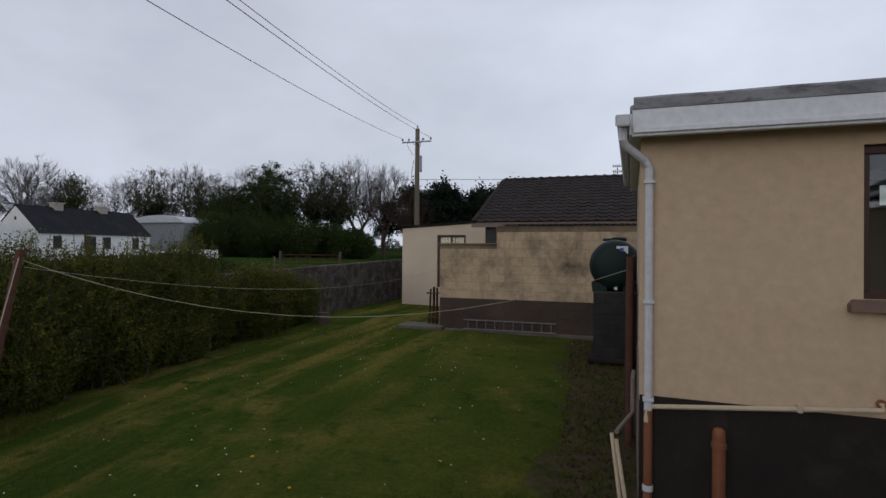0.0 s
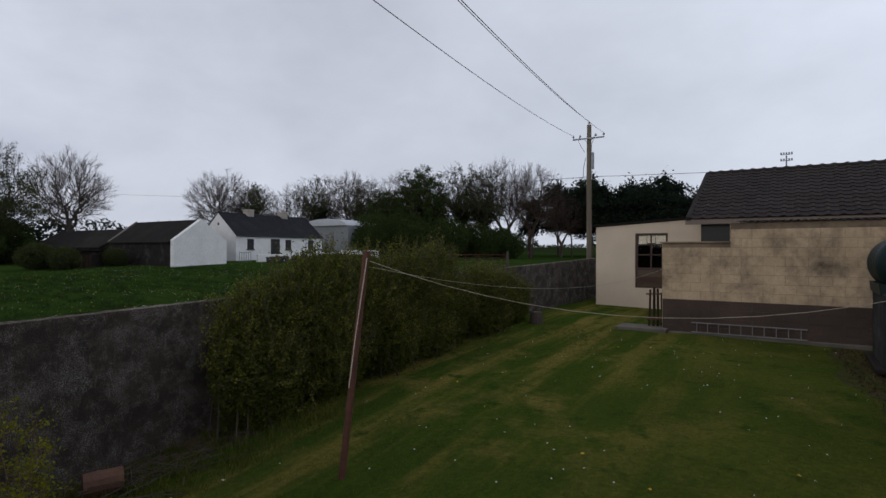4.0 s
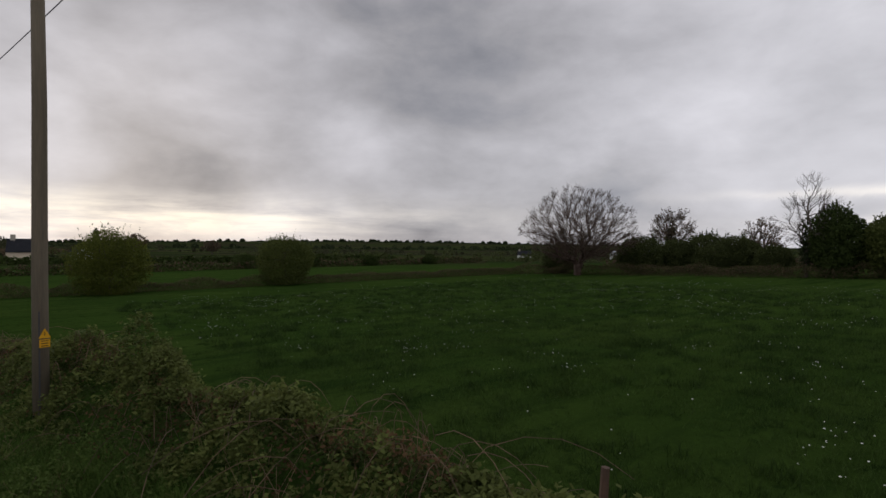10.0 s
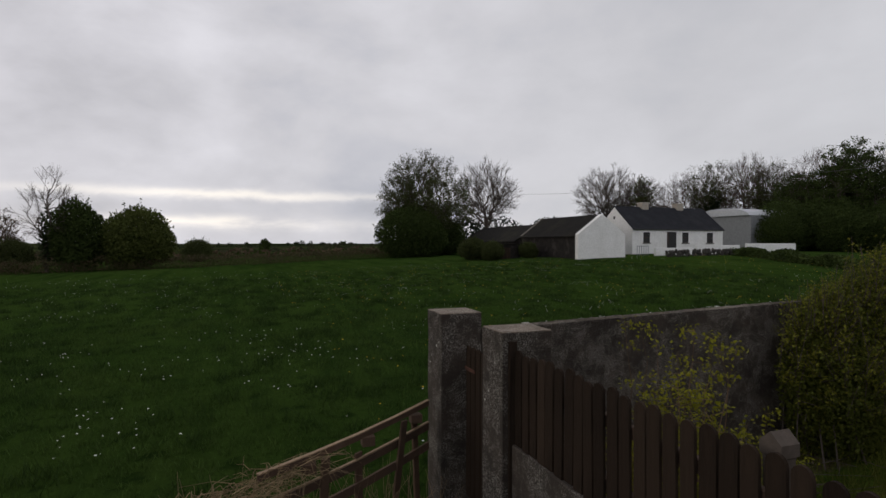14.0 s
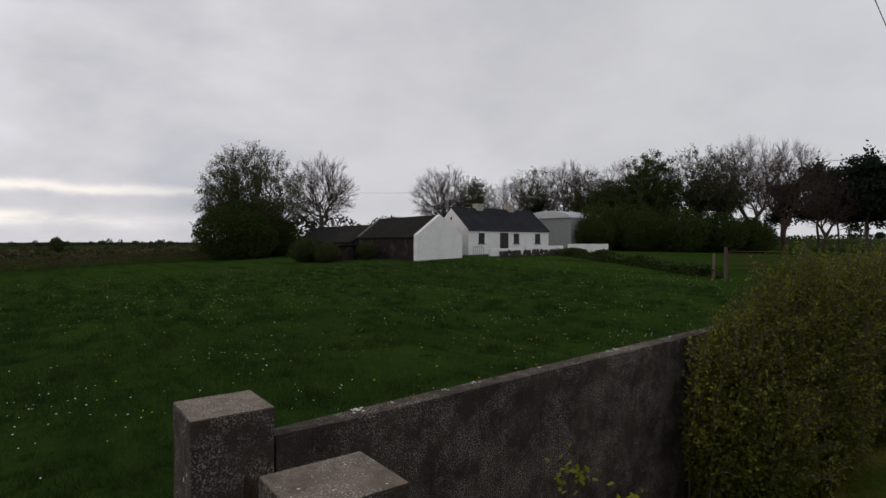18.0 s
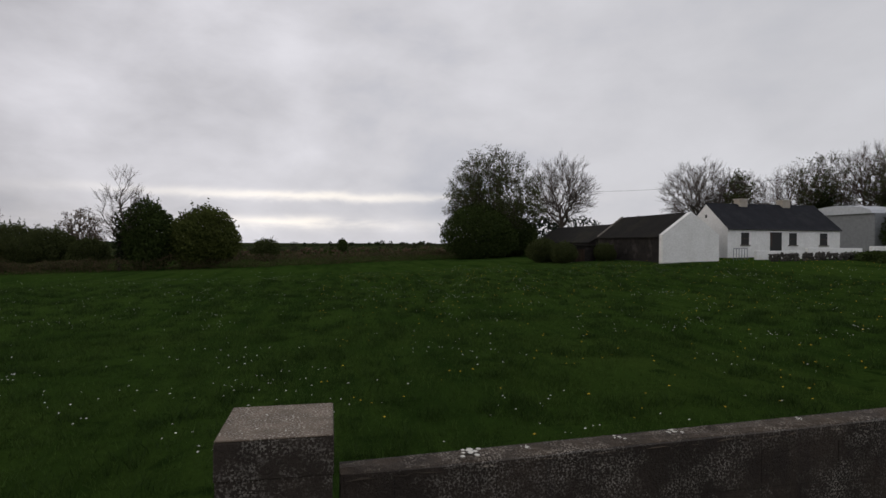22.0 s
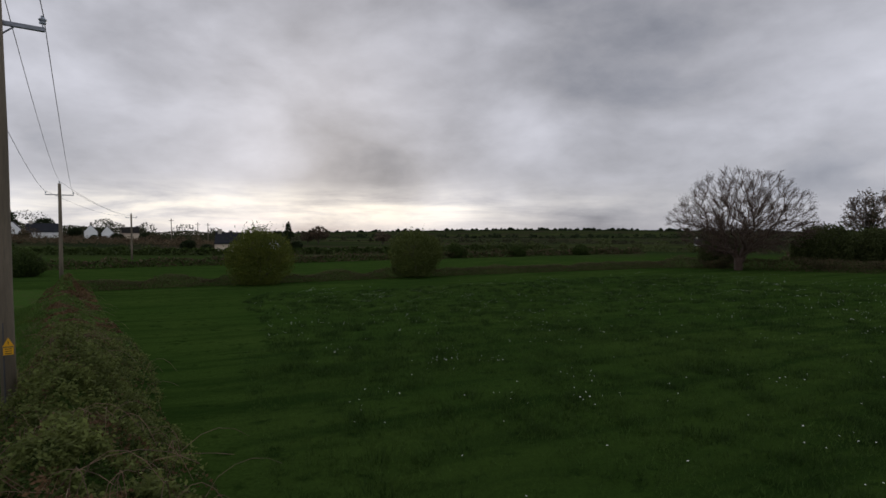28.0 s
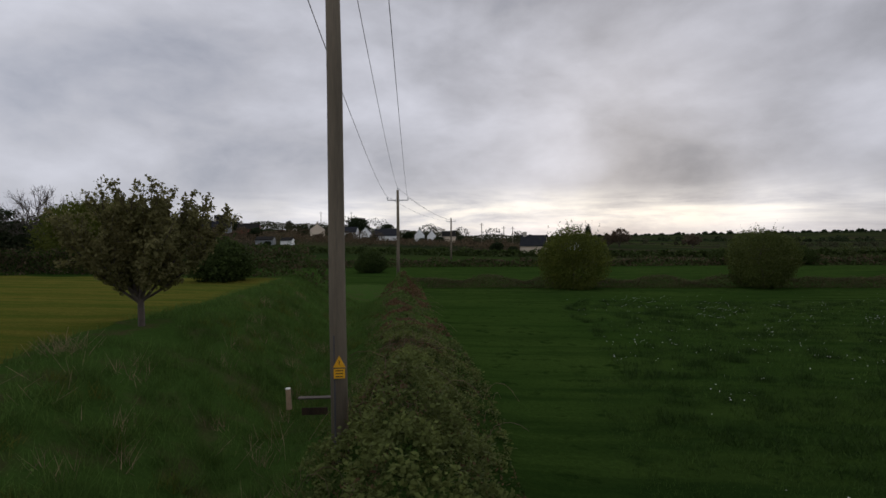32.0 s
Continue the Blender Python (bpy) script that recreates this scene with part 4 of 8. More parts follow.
gas = thing("gas_cylinder", "orange-red steel gas cylinder on the patio", "gas cylinder", Matrix.Translation((4.20, -1.46, 0.345)))
part("body", lathe([(0.14, 0.0), (0.155, 0.02), (0.155, 0.70), (0.145, 0.76), (0.11, 0.81), (0.05, 0.835)], 24), gas_red, gas, smooth=True)
part("collar", lathe([(0.09, 0.80), (0.10, 0.81), (0.10, 0.93), (0.085, 0.93), (0.085, 0.81)], 18), gas_red, gas)
part("valve", lathe([(0.02, 0.82), (0.02, 0.89), (0.035, 0.895), (0.035, 0.92), (0.01, 0.925)], 10), steel, gas)
part("label_plate", cube((-0.158, -0.07, 0.42), (-0.150, 0.07, 0.58), 0.002), paper, gas, "worn white label")

# ---- oil tank on its plinth, side fence ----
plinth = thing("tank_plinth", "dark concrete block plinth under the oil tank", "plinth")
part("body", cube((-0.80, 6.30, -0.2), (0.07, 8.0, 1.22), 0.015), concrete_joint, plinth)
plinth_me = mesh_of(cube((0.005, 0, 0.005), (0.43, 0.012, 0.21), 0.004), "block", plinth_mat)
for row in range(6):
    for k in range(-1, 2):
        lo, hi = max(-0.80, -0.80 + 0.435 * k + (0.217 if row % 2 else 0)), min(0.07, -0.80 + 0.435 * (k + 1) + (0.217 if row % 2 else 0))
        if hi - lo > 0.05:
            share("block", plinth_me, plinth, Matrix.Translation((lo, 6.291, -0.10 + row * 0.218)) @ Matrix.Diagonal(((hi - lo) / 0.435, 1, 1, 1)))
    for k in range(4):
        share("block", plinth_me, plinth, Matrix.Translation((-0.809, 6.30 + 0.425 * (k + 1), -0.10 + row * 0.218)) @ Matrix.Rotation(radians(-90), 4, "Z") @ Matrix.Diagonal((0.97, 1, 1, 1)))
part("footing", cube((-0.92, 6.20, -0.2), (0.2, 8.1, -0.10), 0.02), render_dark, plinth)
tank = thing("oil_tank", "dark green plastic cylinder oil tank lying on its plinth", "oil tank", Matrix.Translation((-0.40, 6.35, 1.76)))
prof = [(0.10, 0.0), (0.30, 0.012), (0.40, 0.035), (0.47, 0.09), (0.505, 0.16), (0.515, 0.25)]
for i in range(5):
    y = 0.32 + i * 0.26
    prof += [(0.515, y), (0.495, y + 0.03), (0.495, y + 0.09), (0.515, y + 0.12)]
prof += [(0.505, 1.62), (0.47, 1.70), (0.35, 1.76), (0.1, 1.78)]
part("shell", lathe(prof, 40, "y"), tank_green, tank, smooth=True)
bm = bmesh.new()
for s in (-0.30, 0.30):
    prism([(s - 0.14, -0.56), (s + 0.14, -0.56), (s + 0.16, -0.36), (s - 0.16, -0.36)], "y", 0.1, 1.66, bm)
part("feet", bm, tank_green, tank)
part("filler_cap", lathe([(0.16, 0.49), (0.16, 0.55), (0.13, 0.57), (0.05, 0.575)], 20), tank_green, tank).location = (0.06, 0.5, 0)
part("inspection_lid", lathe([(0.09, 0.50), (0.09, 0.55), (0.03, 0.56)], 16), tank_green, tank).location = (-0.18, 0.75, 0)
part("label_sheet", cube((0.03, 0.02, 0.08), (0.25, 0.034, 0.38), 0.002), paper, tank, "white instruction label")
part("label_band", cube((0.09, 0.014, 0.26), (0.17, 0.021, 0.345), 0.001), label_blue, tank, "blue label mark")
part("gauge", lathe([(0.035, -0.03), (0.035, 0.03)], 12, "y"), paper, tank).location = (0.02, 0.02, -0.47)
paling_fence("side_fence", "dark stained paling fence beside the oil tank", (-0.10, 6.2), (-0.10, 2.05), 0.0, 1.66, [0.1, 2.0, 4.0], step=0.13, post_h=1.62, rails=(0.2, 0.5, 0.8))

# ---- washing line ----
def line_post(x, y, z0, top, lean, label):
    ob = thing("washing_line_post", label, "post", Matrix.Translation((x, y, z0)))
    bm = tube([(-lean[0], -lean[1], -0.2), (0, 0, top - z0)], 0.042, 12)
    part("pipe", bm, rust, ob)
    part("top_hook", tube([(0.0, 0, top - z0 - 0.02), (0.05, 0.02, top - z0 + 0.015), (0.09, 0.05, top - z0 - 0.01)], 0.008, 6), rust, ob)
    return ob


post_a = line_post(-6.79, -0.77, -0.70, 1.96, (-0.24, 0.74), "leaning rusted steel washing line post on the lawn")
part("cord", tube([(0.06, -0.06, 2.58), (0.12, -0.34, 1.62), (0.13, -0.37, 1.52), (0.17, -0.50, 1.08), (0.18, -0.52, 1.03)], 0.007, 5), rope_mat, post_a, "cord wound on the post")
post_b = line_post(-0.10, 1.85, -0.30, 1.95, (0.0, 0.0), "rusted steel washing line post close to the house wall")


def sag(a, b, drop, n=14):
    return [(a[0] + (b[0] - a[0]) * k / n, a[1] + (b[1] - a[1]) * k / n, a[2] + (b[2] - a[2]) * k / n - drop * 4 * (k / n) * (1 - k / n)) for k in range(n + 1)]


tagged(part("washing_line", tube(sag((-6.75, -0.78, 1.85), (-0.10, 1.85, 1.80), 0.62), 0.0036, 5), rope_mat), "slack pale washing line between two steel posts", "washing line")
tagged(part("washing_line", tube(sag((-6.75, -0.76, 1.77), (-5.0, 9.0, 1.55), 0.40), 0.0032, 5), rope_mat), "thin washing line running to the outhouse wall", "washing line")

# ---- boundary wall with two gate piers ----
def block_wall(name, label, x0, x1, y0, y1, z0, z1, course=0.225, length=0.45, mat=concrete, core_mat=concrete_joint, face=+1, near=lambda y: True, rough=0.003):
    """A wall along y: a core and blocks proud of it on the side that is seen (face=+1: east)."""
    ob = thing(name, label, "wall", kind="structure")
    part("core", cube((x0, y0, z0 - 0.3), (x1, y1, z1 - 0.012)), core_mat, ob)
    bm = cube((0, 0.0015, 0.0015), (0.006, length - 0.0015, course - 0.0015), 0.0022)
    me = mesh_of(bm, "block", mat)
    row = 0
    z = z1 - course
    while z > z0 - course:
        y = y0 + (0 if row % 2 else -length / 2)
        while y < y1:
            a, b = max(y, y0), min(y + length, y1)
            if b - a > 0.05:
                m = Matrix.Translation(((x1 if face > 0 else x0 - 0.009) + random.uniform(-rough, rough * 0.4), a, z)) @ Matrix.Diagonal((1, (b - a) / length, 1, 1))
                share("block", me, ob, m)
            y += length
        z -= course
        row += 1
    return ob


WALL_TOP = 1.105
garden_wall = block_wall("wall_garden", "weathered grey concrete block boundary wall with lichen on top", -9.68, -9.52, -5.50, 3.0, -0.85, WALL_TOP)


def rough_top():
    """The broken mortar top of the wall: a strip with an uneven surface and edges."""
    ys, us = np.arange(-5.5, 24.01, 0.045), np.linspace(-1, 1, 7)
    verts, faces = [], []
    for i, y in enumerate(ys):
        z = WALL_TOP + 0.029 * (min(y, 3.0) + 5.5) + max(0.0, y - 3.0) * 0.0238
        for k, u in enumerate(us):
            e = 0.016 * noise.noise(Vector((y * 11, u * 2, 3.0)))
            drop = -0.028 if abs(u) > 0.99 else (-0.006 if abs(u) > 0.6 else 0.0)
            verts.append((-9.598 + u * 0.0855 + e * (abs(u) > 0.6), y, z - 0.004 + drop + 0.012 * noise.noise(Vector((y * 6, u * 1.5, 0.0))) + 0.009 * noise.noise(Vector((y * 19, u * 6, 5.0)))))
            if i and k:
                a = i * 7 + k
                faces.append((a - 8, a - 7, a, a - 1))
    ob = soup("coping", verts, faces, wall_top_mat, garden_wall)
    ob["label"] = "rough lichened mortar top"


rough_top()
part("far_length", prism([(3.0, -0.9), (24.0, -0.3), (24.0, 1.835), (3.0, 1.337)], "x", -9.68, -9.52), concrete, garden_wall, "rendered far length of the wall")
part("top_course", prism([(-5.5, 1.085), (3.0, 1.085), (3.0, 1.337), (-5.5, 1.091)], "x", -9.68, -9.5142), concrete, garden_wall)
for y, s in ((-4.93, 0.055), (-4.66, 0.025), (-3.9, 0.035), (-2.13, 0.05), (-2.25, 0.03), (-4.2, 0.03), (-1.2, 0.03), (-3.2, 0.025)):
    bm = bmesh.new()
    for q in range(12):
        a = random.uniform(0, 6.28)
        r = s * random.uniform(0.0, 1.3)
        bmesh.ops.create_circle(bm, cap_ends=True, segments=7, radius=s * random.uniform(0.10, 0.30), matrix=Matrix.Translation((-9.58 + r * math.cos(a) * 0.7, y + r * math.sin(a), WALL_TOP + 0.029 * (y + 5.5) + 0.010 + q * 0.0004)))
    part("lichen_patch", bm, lichen, garden_wall, "white lichen patch")


def pier(name, label, x0, x1, y0, y1, z0, z1, cap_h=0.165):
    ob = thing(name, label, "pier")
    z = z0 - 0.4
    courses = []
    while z < z1 - cap_h - 0.05:
        courses.append((z, min(z + 0.215, z1 - cap_h)))
        z += 0.215
    for a, b in courses:
        j = random.uniform(-0.002, 0.002)
        part("block", cube((x0 + j, y0 + j, a + 0.0015), (x1 + j, y1 - j, b + 0.001), 0.003), concrete, ob)
    for k in range(4):
        bm = bmesh.new()
        bmesh.ops.create_circle(bm, cap_ends=True, segments=7, radius=random.uniform(0.006, 0.018), matrix=Matrix.Translation((random.uniform(x0 + 0.05, x1 - 0.05), y0 - 0.009, z1 - random.uniform(0.25, 0.7))) @ Matrix.Rotation(radians(90), 4, "X") @ Matrix.Diagonal((1, random.uniform(0.5, 1.2), 1, 1)))
        part("lichen_spot", bm, lichen, ob, "small white lichen spot")
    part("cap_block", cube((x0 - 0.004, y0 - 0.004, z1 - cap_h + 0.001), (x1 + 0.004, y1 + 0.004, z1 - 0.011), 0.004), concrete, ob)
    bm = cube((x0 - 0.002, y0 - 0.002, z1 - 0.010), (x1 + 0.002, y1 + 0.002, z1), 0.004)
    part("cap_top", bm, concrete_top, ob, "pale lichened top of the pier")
    for k in range(7):
        bm = bmesh.new()
        bmesh.ops.create_circle(bm, cap_ends=True, segments=7, radius=random.uniform(0.003, 0.008), matrix=Matrix.Translation((random.uniform(x0 + 0.03, x1 - 0.03), random.uniform(y0 + 0.03, y1 - 0.03), z1 + 0.003)) @ Matrix.Diagonal((1, random.uniform(0.5, 1.4), 1, 1)))
        part("lichen_spot", bm, lichen, ob, "small white lichen spot")
    return ob


pier("gate_pier", "square weathered concrete block gate pier at the wall end", -9.90, -9.46, -5.98, -5.53, -0.75, 1.295)
pier("gate_pier", "rough weathered concrete block gate pier carrying the board fence", -8.56, -8.16, -5.91, -5.45, -0.70, 1.295)

# narrow timber gate between the piers
gate = thing("side_gate", "weathered narrow boarded gate between the concrete piers", "gate")
gate_board_me = mesh_of(picket(0.108, 0.022, 1.58), "board", gate_wood)
fence_board_me = [mesh_of(picket(0.094 + 0.005 * k, 0.020, 0.775 + 0.012 * k), "board", gate_wood) for k in range(3)]
for i in range(7):
    share("board", gate_board_me, gate, Matrix.Translation((-9.38 + i * 0.125, -5.70, -0.62)))
for z in (-0.35, 0.65):
    part("rail", cube((-9.46, -5.685, z), (-8.56, -5.64, z + 0.09), 0.006), gate_wood, gate)
part("hinge", cube((-9.45, -5.72, 0.70), (-9.2, -5.705, 0.735), 0.003), rust, gate)
part("latch", cube((-8.66, -5.73, 0.30), (-8.56, -5.70, 0.34), 0.004), rust, gate)

# board fence running from the pier towards the house
board_fence = thing("board_fence", "dark weathered board fence on a low concrete base", "fence")
part("base_wall", cube((-8.16, -5.83, -0.8), (-2.6, -5.66, 0.36), 0.01), concrete, board_fence, "low concrete base")
x, i = -8.08, 0
while x < -2.7:
    share("board", random.choice(fence_board_me), board_fence, Matrix.Translation((x, -5.80 + random.uniform(-0.006, 0.006), 0.363 + random.uniform(-0.008, 0.008))) @ Matrix.Rotation(radians(random.uniform(-1.2, 1.2)), 4, "Y"))
    x += 0.122
# rails lighter than the boards: their backlit edge is put into the wood colour
for z in (0.48, 0.88):
    part("rail", cube((-8.16, -5.785, z), (-2.7, -5.745, z + 0.08), 0.006), pallet_wood, board_fence)
bm = cube((-5.925, -5.70, -0.4), (-5.83, -5.60, 1.085), 0.008)
post = part("post", bm, bark, board_fence, "thick weathered timber post with a chamfered head")
part("post_head", prism([(-5.932, 1.087), (-5.822, 1.087), (-5.822, 1.145), (-5.877, 1.195), (-5.932, 1.145)], "y", -5.707, -5.593), bark, post)
part("post", cube((-8.22, -5.86, -0.5), (-8.14, -5.78, 1.22), 0.006), gate_wood, board_fence)

# pallet rails on the field side
pallet = thing("pallet_fence", "brown pallets laid as a rough fence on the field edge", "fence")
a0, b0 = Vector((-9.60, -6.08, 0.36)), Vector((-8.45, -7.82, 0.27))
across = Vector((b0.y - a0.y, a0.x - b0.x, 0)).normalized()


def batten(a, b, half, tall, mat, parent):
    """A thin sawn board between two points, slightly bowed."""
    bm = bmesh.new()
    rings = []
    for k in range(5):
        q = a.lerp(b, k / 4) - Vector((0, 0, 0.03 * math.sin(k / 4 * math.pi)))
        rings.append([bm.verts.new(q + across * half * s + Vector((0, 0, z))) for s, z in ((-1, 0), (1, 0), (1, tall), (-1, tall))])
    for p, q in zip(rings, rings[1:]):
        for k in range(4):
            bm.faces.new((p[k], p[(k + 1) % 4], q[(k + 1) % 4], q[k]))
    bm.faces.new(rings[0][::-1]), bm.faces.new(rings[-1])
    bmesh.ops.recalc_face_normals(bm, faces=bm.faces)
    return part("rail", bm, mat, parent)


for off, half, tall, mat in ((0.0, 0.018, 0.010, pale_wood), (-0.055, 0.010, 0.050, pallet_wood), (-0.235, 0.012, 0.014, pale_wood), (-0.31, 0.011, 0.07, pallet_wood), (-0.52, 0.012, 0.08, pallet_wood)):
    batten(a0 + Vector((0, 0, off)), b0 + Vector((0, 0, off)), half, tall, mat, pallet)
for k in range(5):
    q = a0.lerp(b0, (k + 0.4 + random.uniform(-0.2, 0.2)) / 5) + across * 0.026
    m = Matrix.Translation((q.x, q.y, gz(q.x, q.y) - 0.1)) @ Euler((radians(random.uniform(-5, 5)), radians(random.uniform(-5, 5)), radians(-57 + random.uniform(-8, 8)))).to_matrix().to_4x4()
    part("slat", cube((-0.045, -0.012, 0), (0.045, 0.012, q.z + 0.06 - gz(q.x, q.y) + random.uniform(-0.22, 0.0)), 0.004), pallet_wood, pallet).matrix_basis = m
for k in range(3):
    q = a0.lerp(b0, (k + 0.3) / 3)
    part("block", cube((q.x - 0.05, q.y - 0.06, q.z - 0.17), (q.x + 0.05, q.y + 0.06, q.z - 0.08), 0.006), pallet_wood, pallet)

# straw, dead grass and loose rails caught along the old fence line
litter = thing("straw_tangle", "matted dead grass and straw hanging on the old fence line", "dead grass", kind="stuff")
STRAWS = []
r = np.random.RandomState(31)
line_a, line_b = np.array([-8.75, -7.35, 0.24]), np.array([-7.22, -9.68, 0.34])
for k in range(1000):
    u = r.uniform() ** 0.85
    c = line_a + (line_b - line_a) * u + r.normal(size=3) * np.array([0.055, 0.055, 0.028])
    c[2] += -0.03 - 0.05 * math.sin(u * math.pi) + 0.05 * noise.noise(Vector((u * 9, 2.0, 0)))
    if k % 2 == 0:
        c[2] -= abs(r.normal()) * 0.09
    d = r.normal(size=3) * np.array([0.12, 0.12, 0.04])
    d[:2] += (line_b - line_a)[:2] / 2.8 * r.normal() * 0.22
    mid = c + d * 0.5 + np.array([0, 0, r.uniform(0.0, 0.05)])
    end = c + d + np.array([0, 0, -r.uniform(0.0, 0.30) * r.uniform()])
    STRAWS += [(c, mid, 0.0030, 0.0028), (mid, end, 0.0028, 0.0016)]
for k in range(230):
    c = line_a + (line_b - line_a) * r.uniform(-0.55, 0.5) + r.normal(size=3) * np.array([0.30, 0.30, 0])
    c[2] = gz(c[0], c[1])
    t = c + np.array([r.normal() * 0.22, r.normal() * 0.22, r.uniform(0.2, 0.75)])
    STRAWS += [(c, c * 0.5 + t * 0.5 + r.normal(size=3) * 0.03, 0.003, 0.0025), (c * 0.5 + t * 0.5, t, 0.0025, 0.0015)]
for (x0, y0), (x1, y1), zz0, zz1 in (((-7.73, -8.86), (-8.19, -8.17), 0.275, 0.24), ((-8.02, -8.42), (-8.36, -7.90), 0.17, 0.16), ((-7.30, -9.50), (-7.60, -9.05), 0.26, 0.24)):
    rail = thing("loose_rail", "pale split rail lying in the dead grass", "rail")
    part("rail", tube([(x0, y0, zz0), ((x0 + x1) / 2, (y0 + y1) / 2, (zz0 + zz1) / 2 + 0.008), (x1, y1, zz1)], [0.010, 0.013, 0.009], 7), pale_wood, rail)
stake_z = gz(-7.13, -9.75)
stake = thing("broken_stake", "broken weathered fence stake tied with a cord", "stake", Matrix.Translation((-7.13, -9.75, stake_z)))
part("post", tube([(0, 0, -0.3), (0.01, 0, 0.5), (-0.02, 0.02, 0.72 - stake_z)], [0.040, 0.036, 0.028], 7), pallet_wood, stake)
part("tie", lathe([(0.040, 0), (0.046, 0.02), (0.046, 0.05), (0.040, 0.07)], 9), straw_mat, stake, "pale cord").location = (0, 0, 0.26 - stake_z)
part("branch", tube([(0.37, -0.19, 0.50 - stake_z), (0.16, -0.07, 0.36 - stake_z), (0.05, 0.02, 0.30 - stake_z), (0.02, 0.06, 0.28 - stake_z), (0.03, 0.05, 0.10 - stake_z), (0.07, 0.06, -0.10 - stake_z)], [0.008, 0.013, 0.024, 0.024, 0.017, 0.010], 7), straw_mat, stake, "pale barkless branch")

log = thing("cut_log", "short sawn log lying by the wall", "log", Matrix.Translation((-8.95, -2.95, gz(-8.95, -2.95) + 0.13)) @ Matrix.Rotation(radians(70), 4, "Z") @ Matrix.Rotation(radians(90), 4, "Y"))
part("bark_side", lathe([(0.14, -0.2), (0.15, -0.1), (0.145, 0.1), (0.15, 0.2)], 14), log_mat, log)
part("cut_end", lathe([(0.13, 0.2), (0.135, 0.204), (0.05, 0.206)], 14), pale_wood, log)

# ---- outhouse across the lawn ----
outhouse = thing("outhouse", "cream painted block outhouse with a brown tile roof", "outhouse")
yard = part("yard_wall", cube((-5.10, 9.162, -0.4), (-3.50, 9.36, 2.20)), block_joint, outhouse, "lower stepped length of painted block wall")
part("high_wall", cube((-3.50, 9.162, -0.4), (2.6, 9.36, 2.70)), block_joint, outhouse, "painted block wall stained by damp")
cream_me = mesh_of(cube((0.0018, 0, 0.0018), (0.4582, 0.010, 0.2232), 0.003), "block", block_cream)
brown_me = mesh_of(cube((0.0018, 0, 0.0018), (0.4582, 0.010, 0.2232), 0.003), "block", block_brown)
for row in range(13):
    z = -0.16 + row * 0.225
    x = -5.10 - (0.23 if row % 2 else 0)
    while x < 1.4:
        a, b = max(x, -5.10), x + 0.46
        if z + 0.2 > 2.22:
            a = max(a, -3.50)
        if b - a > 0.06 and z < 2.5:
            share("block", brown_me if row < 4 else cream_me, outhouse, Matrix.Translation((a, 9.150 + random.uniform(-0.003, 0.003), z)) @ Matrix.Diagonal(((b - a) / 0.46, 1, 1, 1)))
        x += 0.46
part("end_blocks", cube((-5.112, 9.15, -0.4), (-5.10, 9.36, 2.19)), block_cream, outhouse)
part("step_end", cube((-3.512, 9.17, 2.24), (-3.50, 9.36, 2.70)), block_cream, outhouse)
part("coping", cube((-5.16, 9.11, 2.20), (-3.5, 9.40, 2.245), 0.01), block_joint, outhouse)
# corrugated sheet between the yard wall and the eaves
verts, faces = [], []
N = 150
for i in range(N + 1):
    x = -3.38 + i * 5.9 / N
    w = 0.018 * math.sin(i * 2 * math.pi / 4)
    verts += [(x, 9.08, 2.72 + w), (x, 12.1, 2.90 + w)]
    if i:
        faces.append((2 * i - 2, 2 * i, 2 * i + 1, 2 * i - 1))
soup("corrugated_sheet", verts, faces, old_slate, outhouse)
part("rear_wall", cube((-4.55, 12.0, -0.2), (4.5, 20.0, 2.92)), block_cream, outhouse)
part("eaves_board", cube((-4.95, 11.70, 2.80), (4.6, 11.75, 2.95), 0.005), render_grey, outhouse, "weathered grey eaves board")
# no real gap: a black sheet on the wall stands for the eaves shade
part("dark_opening", cube((-4.55, 11.96, 1.9), (-3.3, 12.0, 2.80)), black, outhouse, "black panel for the shade of the gap below the eaves")
gab = prism([(11.72, 2.95), (20.3, 2.95), (16.0, 4.82)], "x", -4.8, 4.6)
tile_roof = part("roof", gab, tile_mat, outhouse, "brown concrete tile roof")
sl = math.atan2(4.82 - 2.95, 16.0 - 11.72)
ln = math.hypot(4.82 - 2.95, 16.0 - 11.72)
for k in range(int(ln / 0.33) + 1):
    for i in range(18):
        x = -4.72 + i * 0.34
        m = Matrix.Translation((x, 11.66 + 0.33 * k * math.cos(sl), 2.955 + 0.33 * k * math.sin(sl))) @ Matrix.Rotation(sl, 4, "X")
        share("tile", tile_me, tile_roof, m)
part("ridge", tube([(-4.85, 16.0, 4.82), (4.6, 16.0, 4.82)], 0.10, 8), tile_mat, tile_roof)
part("verge", prism([(11.66, 2.93), (16.0, 4.80), (16.0, 4.90), (11.66, 3.03)], "x", -4.93, -4.80), tile_mat, tile_roof, "mortared verge")

annex = thing("lean_to", "pale cream rendered lean-to with a dark wooden window", "outhouse")
bm = wall_with_openings(-8.54, -4.6, -0.4, 2.9, 14.5, 14.7, [(-7.10, -5.97, 0.66, 2.65)])
prism([(-8.54, 2.9), (-4.6, 2.9), (-4.6, 3.14)], "y", 14.5, 14.7, bm)
part("front_wall", bm, annex_cream, annex)
part("side_wall", cube((-8.54, 14.7, -0.4), (-8.34, 19.0, 2.9)), annex_cream, annex)
part("back_wall", cube((-8.34, 18.8, -0.4), (-4.6, 19.0, 2.9)), room_dark, annex)
part("roof", prism([(-8.62, 2.92), (-4.6, 3.16), (-4.6, 3.24), (-8.62, 2.99)], "y", 14.42, 19.1), old_slate, annex, "dark sheet roof edge")
